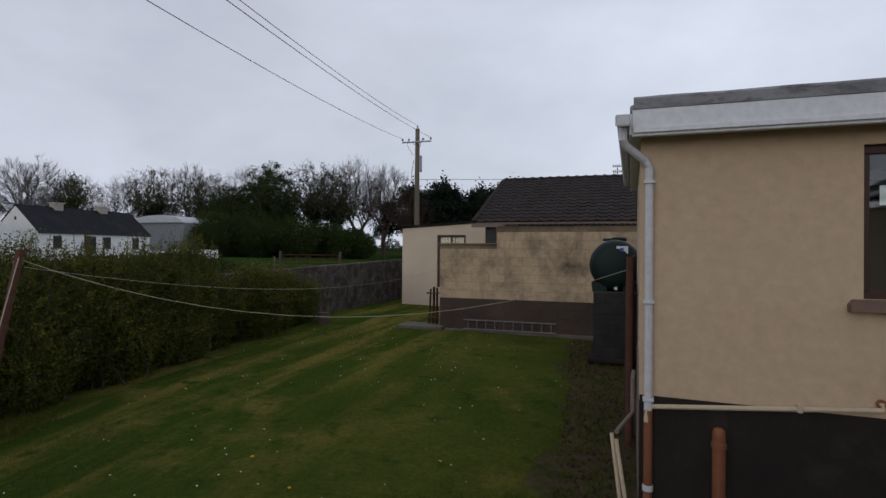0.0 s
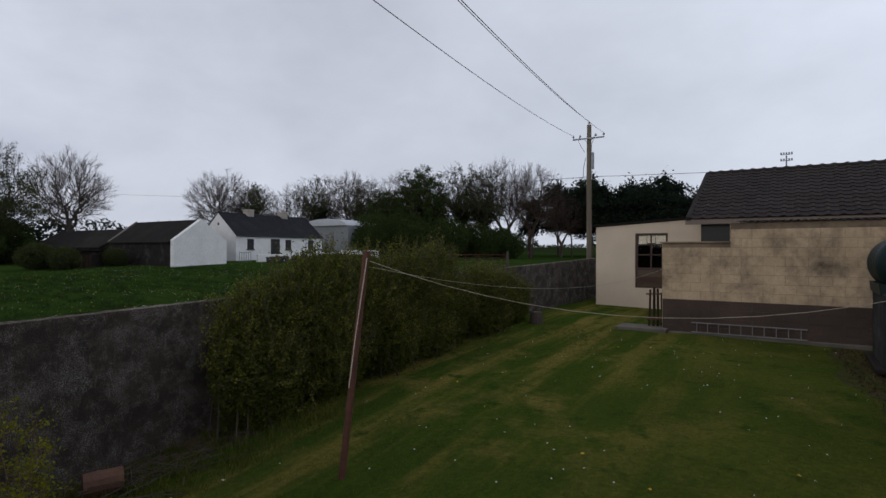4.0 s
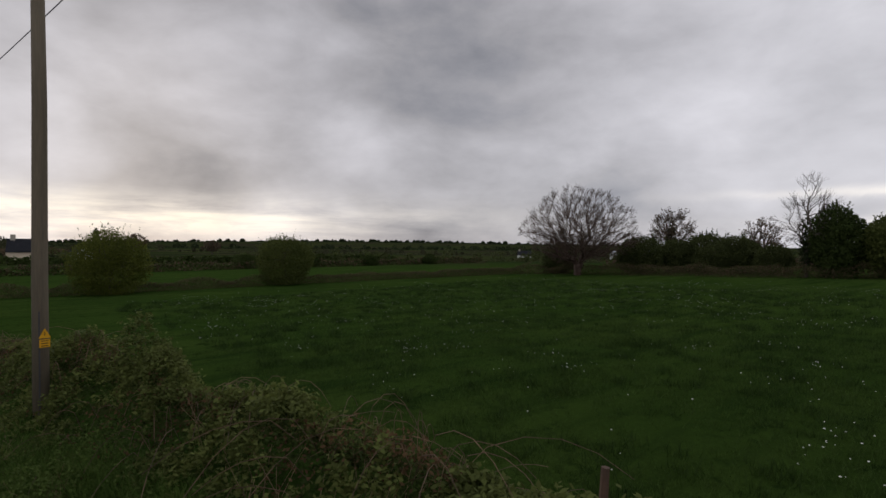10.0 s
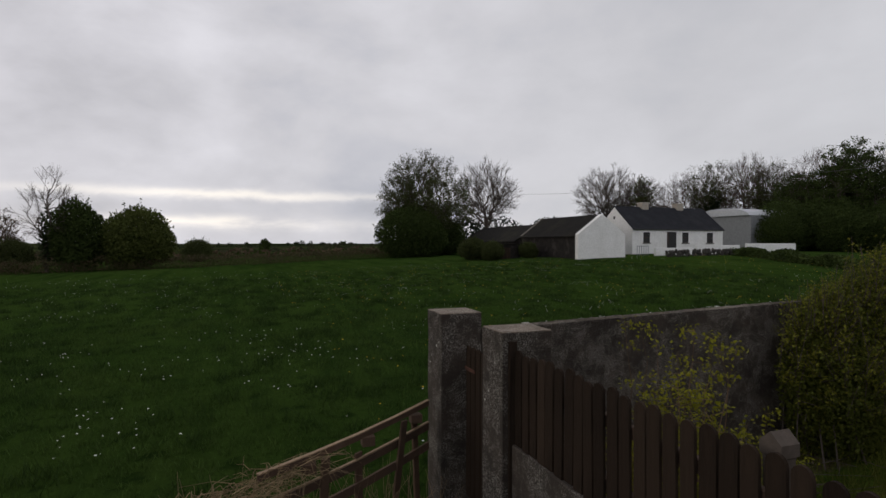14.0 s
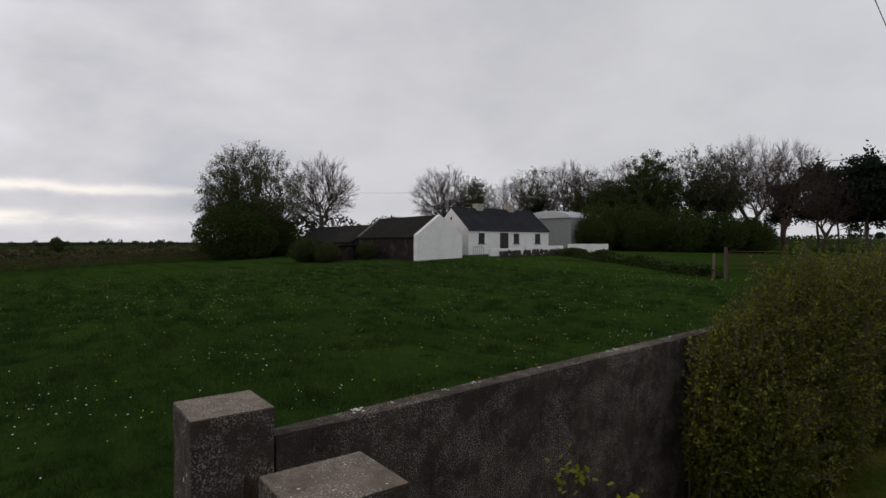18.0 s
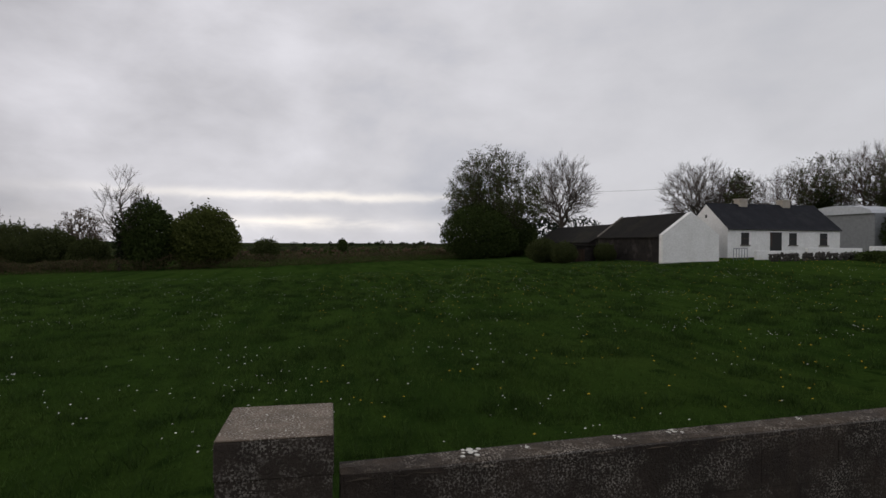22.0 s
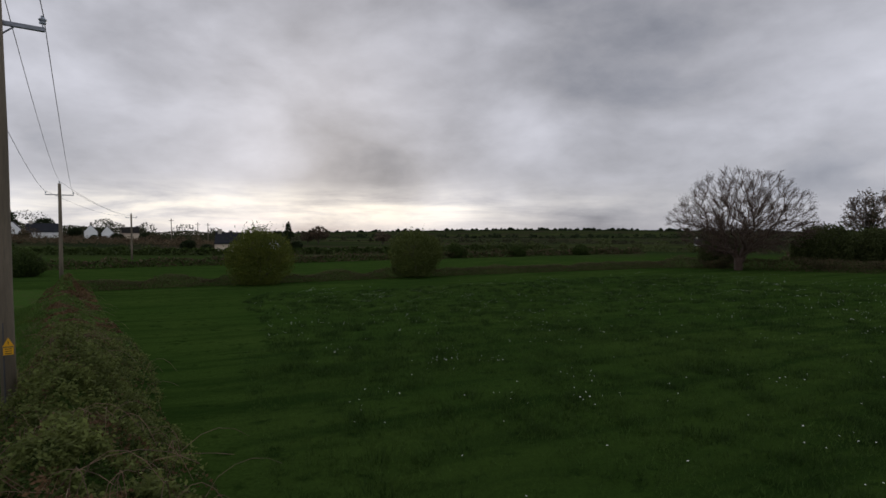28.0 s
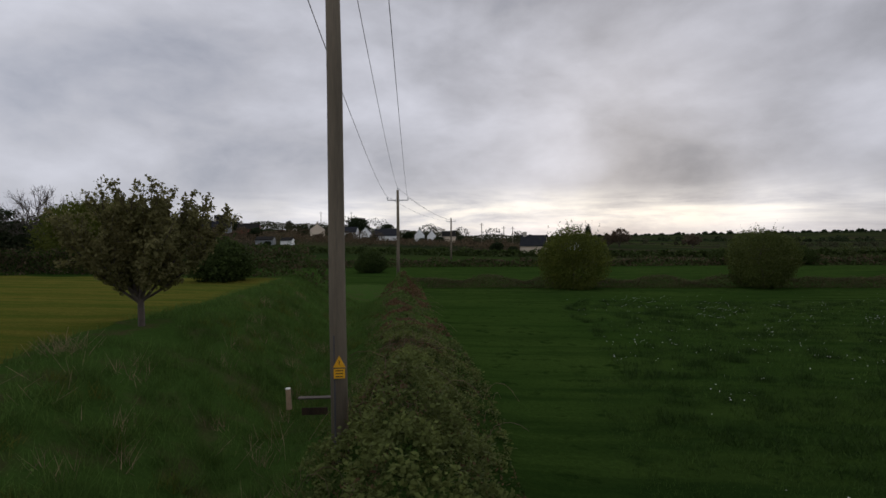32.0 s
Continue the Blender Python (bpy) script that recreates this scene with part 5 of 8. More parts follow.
awin = part("window", cube((-7.10, 14.56, 0.66), (-7.02, 14.64, 2.65), 0.005), wood_frame, annex, "dark brown glazed window over boards")
for lo, hi in (((-6.05, 14.56, 0.66), (-5.97, 14.64, 2.65)), ((-7.02, 14.56, 2.57), (-6.05, 14.64, 2.65)), ((-7.02, 14.56, 1.32), (-6.05, 14.64, 1.40)), ((-6.58, 14.57, 1.40), (-6.53, 14.63, 2.57)), ((-7.02, 14.57, 1.85), (-6.05, 14.63, 1.89)), ((-7.02, 14.57, 2.22), (-6.05, 14.63, 2.26))):
    part("glazing_bar", cube(lo, hi), wood_frame, awin)
part("lower_panel", cube((-7.02, 14.59, 0.66), (-6.05, 14.62, 1.32)), pallet_wood, awin, "reddish brown boarded panel")
ob = part("pane", cube((-7.02, 14.595, 1.40), (-6.05, 14.605, 2.57)), dusty_glass, awin)
ob.visible_shadow = False
for x0, x1, z0 in ((-7.0, -6.72, 2.24), (-6.70, -6.42, 2.30), (-6.40, -6.06, 2.26)):
    part("blind", cube((x0, 14.625, z0), (x1, 14.635, 2.56)), annex_cream, awin, "pale board over the top panes")

ladder = thing("ladder", "grey aluminium ladder on its side against the wall", "ladder", Matrix.Translation((-4.38, 9.02, -0.11)))
for z in (0.03, 0.27):
    part("stile", cube((0, 0, z), (2.48, 0.03, z + 0.028), 0.004), ladder_mat, ladder)
for i in range(10):
    part("rung", tube([(0.13 + i * 0.247, 0.015, 0.05), (0.13 + i * 0.247, 0.015, 0.28)], 0.012, 6), ladder_mat, ladder)
tagged(part("doorstep", cube((-6.25, 8.82, -0.35), (-4.95, 9.6, -0.03), 0.02), slab_mat), "pale concrete slab at the wall end", "slab")
tagged(part("kerb", cube((-4.95, 9.04, -0.35), (2.0, 9.148, -0.09), 0.02), slab_mat), "concrete edging along the foot of the wall", "kerb", kind="structure")
rack = thing("timber_rack", "rusty frame and scrap timber leaning by the yard wall", "scrap frame", Matrix.Translation((-5.29, 9.34, -0.17)))
for x0, x1, hgt, wide in ((-0.20, -0.17, 1.12, 0.035), (-0.08, -0.07, 1.18, 0.045), (0.03, 0.02, 1.15, 0.04), (0.13, 0.12, 1.05, 0.035)):
    part("stick", tube([(x0, 0, 0), ((x0 + x1) / 2 + 0.01, 0.02, hgt / 2), (x1, 0.05, hgt)], [wide, wide * 0.9, wide * 0.85], 6), gate_wood, rack)
for z in (0.32, 1.0):
    part("crossbar", tube([(-0.26, -0.03, z), (0.18, -0.02, z + 0.02)], 0.022, 6), rust, rack)
stubby = thing("tree_stump", "short grey stump at the end of the hedge", "stump", Matrix.Translation((-8.45, 8.6, gz(-8.45, 8.6))))
part("trunk", lathe([(0.22, -0.2), (0.19, 0.1), (0.17, 0.32), (0.05, 0.34)], 12), bark, stubby)

# old concrete well ring standing on the lawn, rusty inside
ring = thing("concrete_ring", "old round concrete well ring with a rusty rim inside", "well ring", Matrix.Translation((-5.52, -4.20, gz(-5.52, -4.20))))
bm = lathe([(0.40, -0.2), (0.60, -0.2), (0.60, 0.72), (0.575, 0.76), (0.49, 0.77), (0.475, 0.74), (0.47, 0.66)], 36)
for v in bm.verts:
    k = 1 + 0.022 * noise.noise(Vector((v.co.x * 5, v.co.y * 5, v.co.z * 3)))
    v.co.x, v.co.y, v.co.z = v.co.x * k, v.co.y * k, v.co.z + 0.018 * noise.noise(Vector((v.co.x * 7, v.co.y * 7, 2.0)))
part("concrete_wall", bm, concrete_top, ring, "lichened grey concrete ring")
part("rusty_band", lathe([(0.465, 0.0), (0.462, 0.70), (0.44, 0.725), (0.40, 0.70), (0.39, 0.66), (0.375, 0.62), (0.37, 0.0)], 36), rust, ring, "rusted orange steel rim")
part("fill", lathe([(0.37, 0.50), (0.25, 0.53), (0.05, 0.55)], 24), soil_mat, ring, "dark soil filling")

# ---- vegetation ----
rs = np.random.RandomState(7)


def quad_leaves(centres, size, spread=0.35, up=0.0):
    """Small folded leaf quads at the centres: arrays of vertices and faces."""
    c = np.asarray(centres, float)
    n = len(c)
    a = rs.normal(size=(n, 3))
    a[:, 2] += up
    a /= np.linalg.norm(a, axis=1)[:, None] + 1e-9
    b = np.cross(a, rs.normal(size=(n, 3)))
    b /= np.linalg.norm(b, axis=1)[:, None] + 1e-9
    s = size * (1 + spread * rs.uniform(-1, 1, n))[:, None]
    tip, side = b * s, np.cross(a, b) * s * 0.55
    v = np.stack([c - tip, c + side, c + tip, c - side], 1).reshape(-1, 3)
    f = np.arange(4 * n).reshape(-1, 4)
    return v, f


def leaf_part(name, centres, size, mat, parent, spread=0.35, up=0.0):
    v, f = quad_leaves(centres, size, spread, up)
    ob = soup(name, v.tolist(), f.tolist(), mat, parent)
    return ob


def limb_part(name, segs, mat, parent, sides=5):
    """Tapered limbs: segments (p0, p1, r0, r1) as open prisms in one mesh."""
    p0 = np.array([s[0] for s in segs], float)
    p1 = np.array([s[1] for s in segs], float)
    r0 = np.array([s[2] for s in segs], float)[:, None]
    r1 = np.array([s[3] for s in segs], float)[:, None]
    d = p1 - p0
    d /= np.linalg.norm(d, axis=1)[:, None] + 1e-9
    ref = np.where(np.abs(d[:, 2:3]) > 0.9, np.array([[1.0, 0, 0]]), np.array([[0, 0, 1.0]]))
    u = np.cross(d, ref)
    u /= np.linalg.norm(u, axis=1)[:, None] + 1e-9
    w = np.cross(d, u)
    vs = []
    for p, r in ((p0, r0), (p1, r1)):
        for k in range(sides):
            a = 2 * math.pi * k / sides
            vs.append(p + (u * math.cos(a) + w * math.sin(a)) * r)
    n = len(segs)
    v = np.stack(vs, 1).reshape(-1, 3)
    base = np.arange(n)[:, None] * 2 * sides
    fs = []
    for k in range(sides):
        j = (k + 1) % sides
        fs.append(np.concatenate([base + k, base + j, base + sides + j, base + sides + k], 1))
    f = np.concatenate(fs, 0)
    return soup(name, v.tolist(), f.tolist(), mat, parent, smooth=True)


def grow(height, trunk_r, levels, fork=(3, 4), angle=38, shrink=0.68, lift=0.25, first=0.25, seed=1, wob=0.12, taper=0.62):
    """A small branching skeleton for shrubs. Returns the segments and the tips."""
    r = np.random.RandomState(seed)
    segs, tips = [], []

    def limb(p, d, length, rad, level):
        steps = 3 if level < levels - 1 else 2
        q = p
        spots = []
        for k in range(steps):
            d = d + r.normal(size=3) * wob
            d[2] += (lift if level else 0.05) * 0.3
            d = d / np.linalg.norm(d)
            e = q + d * length / steps
            segs.append((q, e, rad * (1 - (1 - taper) * k / steps), rad * (1 - (1 - taper) * (k + 1) / steps)))
            q = e
            spots.append((q, d, rad * taper))
        if level >= levels:
            tips.append((q, d))
            return
        for k in range(r.randint(fork[0], fork[1] + 1)):
            at, dd, rr = spots[-1] if k < 2 else spots[r.randint(0, len(spots))]
            an = math.radians(angle * r.uniform(0.55, 1.25))
            u = np.cross(dd, r.normal(size=3))
            u /= np.linalg.norm(u) + 1e-9
            limb(at, dd * math.cos(an) + u * math.sin(an), length * shrink * r.uniform(0.8, 1.2), rr * 0.75, level + 1)

    limb(np.array([0.0, 0, -0.2]), np.array([0.0, 0, 1.0]), height * first, trunk_r, 0)
    return segs, tips


def fit_height(segs, tips, height, width=None):
    pts = np.array([s[1] for s in segs])
    fz = height / pts[:, 2].max()
    wid = 2 * np.percentile(np.abs(pts[:, :2]).max(1), 98)
    fx = (width / wid) if width else fz
    sc = np.array([fx, fx, fz])
    return [(a * sc, b * sc, r0, r1) for a, b, r0, r1 in segs], [(p * sc, d) for p, d in tips]


def crown_points(n, height, width, low, seed, power=0.45, lumps=9, flat=1.0):
    """Points through a lumpy crown that starts at the height low."""
    r = np.random.RandomState(seed)
    d = r.normal(size=(n * 2, 3))
    d /= np.linalg.norm(d, axis=1)[:, None]
    lob = r.normal(size=(lumps, 3))
    lob[:, 2] = np.abs(lob[:, 2]) * 0.8
    lob /= np.linalg.norm(lob, axis=1)[:, None]
    near = np.max(d @ lob.T, axis=1)
    rad = (0.80 + 0.20 * np.clip((near - 0.5) / 0.5, 0, 1)) * r.uniform(0.05, 1, n * 2) ** power
    mid = low + (height - low) * 0.42
    p = d * rad[:, None] * np.array([width / 2, width / 2, 1.0])
    p[:, 2] = np.where(p[:, 2] > 0, p[:, 2] * (height - mid), p[:, 2] * (mid - low) * flat) + mid
    return p[:n]


def reach_tree(points, trunk_top, trunk_r, seed, bend=0.06, thin=0.014, direct=0.48):
    """Limbs that reach from a trunk to all the points of a crown, thicker where they carry more."""
    r = np.random.RandomState(seed)
    n_trunk = 6
    nodes = [np.array([r.normal() * 0.04 * k, r.normal() * 0.04 * k, -0.3 + (trunk_top + 0.3) * k / (n_trunk - 1)]) for k in range(n_trunk)]
    parent = [-1] + list(range(n_trunk - 1))
    path = [0.0] + [(trunk_top + 0.3) * (k + 1) / (n_trunk - 1) for k in range(n_trunk - 1)]
    order = np.argsort(np.linalg.norm(points - nodes[-1], axis=1) + r.uniform(0, 0.6, len(points)))
    cap = n_trunk + 2 * len(points) + 4
    arr, plen = np.zeros((cap, 3)), np.zeros(cap)
    arr[:n_trunk], plen[:n_trunk] = np.array(nodes), path
    n = n_trunk
    tips = []
    for k in order:
        p = points[k]
        gap = np.linalg.norm(arr[2:n] - p, axis=1)
        drop = np.maximum(arr[2:n, 2] - p[2] + 0.1 * gap, 0)
        a = int(np.argmin(gap + direct * plen[2:n] + 1.2 * drop)) + 2
        d = np.linalg.norm(p - arr[a])
        m = arr[a] * 0.52 + p * 0.48 + r.normal(size=3) * bend * d + np.array([0, 0, 0.05 * d])
        for q, par in ((m, a), (p, n)):
            arr[n] = q
            plen[n] = plen[par] + np.linalg.norm(q - arr[par])
            parent.append(par)
            n += 1
        tips.append((p, (p - m) / (np.linalg.norm(p - m) + 1e-9)))
    load = np.ones(n)
    for k in range(n - 1, 0, -1):
        if parent[k] >= 0:
            load[parent[k]] += load[k]
    rad = np.maximum(trunk_r * (load / load[0]) ** 0.52, thin)
    segs = [(arr[parent[k]], arr[k], rad[parent[k]] if parent[k] < n_trunk else min(rad[parent[k]], rad[k] * 1.5), rad[k]) for k in range(1, n)]
    return segs, tips


def twig_out(tips, count, length, thin, seed, sub=2, heart=(0, 0, 0)):
    """Fine twigs at the limb ends, each with side twigs."""
    r = np.random.RandomState(seed)
    segs, ends = [], []
    for p, d in tips:
        for _ in range(count):
            away = (p - np.array(heart)) / (np.linalg.norm(p - np.array(heart)) + 1e-6)
            e = d * 0.45 + away * 0.75 + r.normal(size=3) * 0.42 + np.array([0, 0, 0.12])
            e /= np.linalg.norm(e)
            q = p + e * length * r.uniform(0.5, 1.2)
            segs.append((p, q, thin, thin * 0.6))
            ends.append(q)
            for _ in range(sub):
                f = e + r.normal(size=3) * 0.42 + np.array([0, 0, 0.15])
                a = p + (q - p) * r.uniform(0.2, 0.9)
                b = a + f / np.linalg.norm(f) * length * r.uniform(0.3, 0.7)
                segs.append((a, b, thin * 0.7, thin * 0.45))
                ends.append(b)
    return segs, np.array(ends)


def bare_tree(label, height, width, seed, tips=420, trunk=0.35, low=None, buds=2, bud_size=0.10, mat=bark, bud_mat=leaf_bud, name="tree", group="", thin=0.014, stem=None, power=0.45, twig=None):
    """A leafless tree: limbs that fill its crown, fine twigs, a few buds."""
    ob = thing(name, label, "tree", group=group)
    low = height * 0.22 if low is None else low
    pts = crown_points(tips, height * 0.94, width * 0.94, low, seed, power)
    segs, ends = reach_tree(pts, stem or height * 0.2, trunk, seed, thin=thin)
    fine, far = twig_out(ends, 5, twig or height * 0.10, thin * 0.62, seed, 3, (0, 0, low + (height - low) * 0.3))
    limb_part("trunk", segs, mat, ob, 5)
    limb_part("twig_growth", fine, mat, ob, 3)
    if buds:
        c = np.repeat(far, buds, 0)
        c = c + rs.normal(size=c.shape) * bud_size * 0.6
        leaf_part("crown", c, bud_size, bud_mat, ob)
    return ob


def clump_cloud(n, radii, lumps, seed, hollow=0.35, floor=-1.0):
    """Points over and inside a lumpy ellipsoid."""
    r = np.random.RandomState(seed)
    d = r.normal(size=(n, 3))
    d /= np.linalg.norm(d, axis=1)[:, None]
    lob = r.normal(size=(lumps, 3))
    lob /= np.linalg.norm(lob, axis=1)[:, None]
    dot = d @ lob.T
    bulge = 0.72 + 0.36 * np.max(np.clip((dot - 0.66) / 0.34, 0, 1) ** 0.7 * r.uniform(0.45, 1.0, lumps), axis=1)
    rad = bulge * np.where(r.uniform(size=n) < 0.30, 0.85 * r.uniform(0.02, 1, n) ** 0.5, r.uniform(hollow, 1, n) ** 0.4)
    p = d * rad[:, None]
    p[:, 2] = np.maximum(p[:, 2], floor)
    return p * np.array(radii)


def bush(label, width, height, seed, leaves=5000, size=0.16, mat=leaf_bush, name="bush", lumps=26, stems=True, group="", edge=0.0):
    ob = thing(name, label, "bush", group=group)
    p = clump_cloud(leaves, (width / 2, width / 2, height * 0.56), lumps, seed)
    p[:, 2] += height * 0.47
    p = p[p[:, 2] > -0.1]
    if edge:
        tuft = p[rs.randint(0, len(p), int(leaves * 0.022))]
        out = tuft - np.array([0, 0, height * 0.35])
        out = out / (np.linalg.norm(out, axis=1)[:, None] + 1e-6) + rs.normal(size=tuft.shape) * 0.3 + np.array([0, 0, 0.35])
        along = rs.uniform(0, 1, (9, 1, 1)) * out[None] * edge * height * 0.45 * rs.uniform(0.3, 1, (1, len(tuft), 1))
        p = np.concatenate([p, (tuft[None] + along + rs.normal(size=along.shape) * size * 0.35).reshape(-1, 3)])
    leaf_part("crown", p, size, mat, ob)
    if stems:
        segs, tips = grow(height * 0.9, 0.12, 3, seed=seed, first=0.2, angle=45)
        segs, tips = fit_height(segs, tips, height * 0.85, width * 0.7)
        limb_part("trunk", segs, bark, ob, 4)
    return ob


def leafy_tree(label, height, width, seed, leaves=14000, size=0.16, mat=leaf_tree, trunk=0.4, name="tree", ivy=0.0, low=0.15, group="", density=0.55, tips=420, fade=1.0, spread=0.05):
    """A tree in young leaf: limbs, twigs and leaf clumps round the twig ends, fewer towards the top."""
    ob = thing(name, label, "tree", group=group)
    pts = crown_points(tips, height * 0.93, width * 0.92, height * low, seed)
    segs, ends = reach_tree(pts, height * 0.2, trunk, seed, thin=0.018)
    fine, far = twig_out(ends, 4, height * 0.06, 0.012, seed, 3, (0, 0, height * 0.3))
    limb_part("trunk", segs, bark, ob, 5)
    limb_part("twig_growth", fine, bark, ob, 3)
    h = far[:, 2] / height
    far = far[rs.uniform(size=len(far)) < np.clip(density * (1 + fade * (0.62 - h) * 2.2), 0.04, 1.0)]
    per = max(1, int(leaves / max(1, len(far))))
    c = np.repeat(far, per, 0) + rs.normal(size=(len(far) * per, 3)) * (size * 1.1 + spread) * np.array([1, 1, 0.8])
    leaf_part("crown", c[c[:, 2] > 0.2], size, mat, ob)
    if ivy:
        core = [q for q in segs if q[2] > trunk * 0.22 and q[1][2] < height * ivy]
        q = np.repeat(np.array([(a[0] + a[1]) / 2 for a in core]), 90, 0)
        q = q + rs.normal(size=q.shape) * np.array([0.5, 0.5, 0.6]) * height / 15
        leaf_part("ivy", q[q[:, 2] > 0], size * 0.9, leaf_ivy, ob)
    return ob


def conifer(label, height, width, seed, group=""):
    """A wind-shaped pine: bare leaning trunk, flat dark clumps above."""
    r = np.random.RandomState(seed)
    ob = thing("pine_tree", label, "tree", group=group)
    lean = r.uniform(-0.05, 0.05)
    segs = []
    q = np.array([0.0, 0, -0.3])
    for k in range(7):
        e = np.array([lean * height * (k + 1) / 7 + r.normal() * 0.12, r.normal() * 0.12, height * 0.97 * (k + 1) / 7])
        segs.append((q, e, 0.28 * (1 - k / 9), 0.28 * (1 - (k + 1) / 9)))
        q = e
    pts = []
    for k in range(46):
        h = 0.36 + 0.64 * r.uniform() ** 0.8
        rad = width / 2 * (1.08 - 0.75 * max(0, h - 0.45) / 0.55) * r.uniform(0.35, 1.0)
        a = r.uniform(0, 6.28)
        tip = np.array([lean * height * h + math.cos(a) * rad, math.sin(a) * rad, height * h + rad * 0.08])
        root = np.array([lean * height * h, 0, height * (h - 0.06)])
        segs.append((root, tip, 0.06, 0.02))
        m = 170
        pts.append(tip * 0.82 + root * 0.18 + r.normal(size=(m, 3)) * np.array([width * 0.12, width * 0.12, height * 0.030]))
    top = np.array([lean * height, 0, height])
    pts.append(top + r.normal(size=(120, 3)) * np.array([0.35, 0.35, 0.7]) - np.array([0, 0, 0.5]))
    limb_part("trunk", segs, bark, ob, 4)
    leaf_part("crown", np.concatenate(pts), 0.26, leaf_conifer, ob)
    return ob


def plant(ob, x, y, turn=0.0, scale=1.0, sink=0.05, sz=None):
    m = Matrix.Translation((x, y, gz(x, y) - sink)) @ Matrix.Rotation(radians(turn), 4, "Z") @ Matrix.Diagonal((scale, scale, sz or scale, 1))
    if ob.get("planted"):
        ob = copy_thing(ob, m)
    else:
        ob["planted"] = 1
        ob.matrix_basis = m
    return ob


# west hedge line trees
plant(bare_tree("wide domed tree with bare twigs and russet buds", 11.2, 14.4, 3, tips=1000, trunk=0.46, low=0.7, buds=1, bud_size=0.045, mat=bark_red, thin=0.016, stem=1.3, twig=0.75), -58.5, -47.1)
mid = plant(bare_tree("small ivy-clad tree with thin bare branches", 8.6, 6.0, 5, tips=150, trunk=0.26, low=3.4, buds=1, bud_size=0.09, thin=0.020), -76.8, -45.0)
leaf_part("ivy", np.random.RandomState(4).normal(size=(1100, 3)) * np.array([0.34, 0.34, 1.7]) + np.array([0, 0, 3.6]), 0.16, leaf_ivy, mid)
tall = plant(bare_tree("tall slender bare tree with upright branches", 10.4, 5.2, 9, tips=80, trunk=0.18, low=2.6, buds=0, thin=0.018, stem=3.2), -65.9, -25.7)
leaf_part("ivy", np.random.RandomState(5).normal(size=(800, 3)) * np.array([0.28, 0.28, 1.6]) + np.array([0, 0, 2.8]), 0.16, leaf_ivy, tall)
plant(leafy_tree("pale budding tree with an airy crown", 7.0, 5.8, 11, leaves=2600, size=0.10, mat=leaf_bud, density=0.8, fade=0.1, tips=200), -77.8, -34.0)
b_round = bush("dense rounded evergreen bush in the hedge line", 7.4, 6.2, 21, leaves=24000, size=0.125, lumps=30, mat=leaf_round, edge=0.2)
plant(b_round, -68.0, -18.4)
b_ivy = bush("dark ivy-covered thorn bush in the hedge line", 5.4, 6.8, 22, leaves=18000, size=0.12, mat=leaf_bush, edge=0.25)
plant(b_ivy, -66.7, -23.4)
b_low = bush("low spreading thorn bush in the hedge line", 5.6, 4.2, 23, leaves=13000, size=0.105, mat=leaf_tree, edge=0.3)
for x, y, t, s in ((-66.0, -43.6, 0, 1.1), (-71.6, -37.9, 80, 1.05), (-71.2, -34.0, 140, 0.95), (-70.0, -40.5, 200, 0.9), (-82.0, -13.9, 30, 0.65), (-69.0, -29.5, 260, 0.7), (-62, -52.5, 120, 0.8), (-73, -31, 10, 0.6), (-69, -36, 300, 0.75), (-52.4, 14.6, 40, 0.42), (-52.8, 18.8, 170, 0.36), (-55.0, 13.6, 250, 0.50)):
    plant(b_low, x, y, t, s)
plant(bush("small rounded bush standing alone far off", 4.2, 4.8, 27, leaves=2500, size=0.2), -206.0, -1.5)

# trees by the farm
plant(leafy_tree("large broad tree in young leaf beside the farm", 15.4, 14.8, 31, leaves=52000, size=0.085, trunk=0.60, low=0.10, density=0.66, tips=760, fade=0.9, spread=0.12), -75.1, 14.8)
b_base = bush("dense dark shrubs under the large tree", 9.6, 6.4, 33, leaves=26000, size=0.115, edge=0.2)
plant(b_base, -71.5, 12.2)
plant(b_base, -76.0, 17.5, 90, 0.8)
b_tree = bare_tree("bare spreading tree with fine twigs", 14.8, 10.4, 35, tips=320, trunk=0.40, low=4.0, buds=0, thin=0.024)
plant(b_tree, -81.3, 27.1)
plant(b_tree, -82.8, 50.3, 60, 1.0)
plant(b_tree, -78.5, 53.0, 200, 0.86)
plant(leafy_tree("slim young tree in first leaf behind the farmhouse", 12.4, 4.0, 37, leaves=1200, size=0.15, density=0.8, tips=110, low=0.4, fade=0.1), -75.4, 51.4)
wood_a = leafy_tree("ivy-hung woodland tree with a twiggy top", 17.6, 11.5, 41, leaves=7000, size=0.12, ivy=0.85, trunk=0.42, low=0.3, density=0.35)
wood_b = leafy_tree("woodland tree in dense dark leaf", 14.6, 9.6, 43, leaves=30000, size=0.13, mat=leaf_bush, density=0.95, low=0.05, fade=0.2)
wood_c = bare_tree("tall bare woodland tree with fine twigs", 18.9, 13.4, 45, tips=330, trunk=0.45, low=5.5, buds=0, thin=0.022, mat=bark_red)
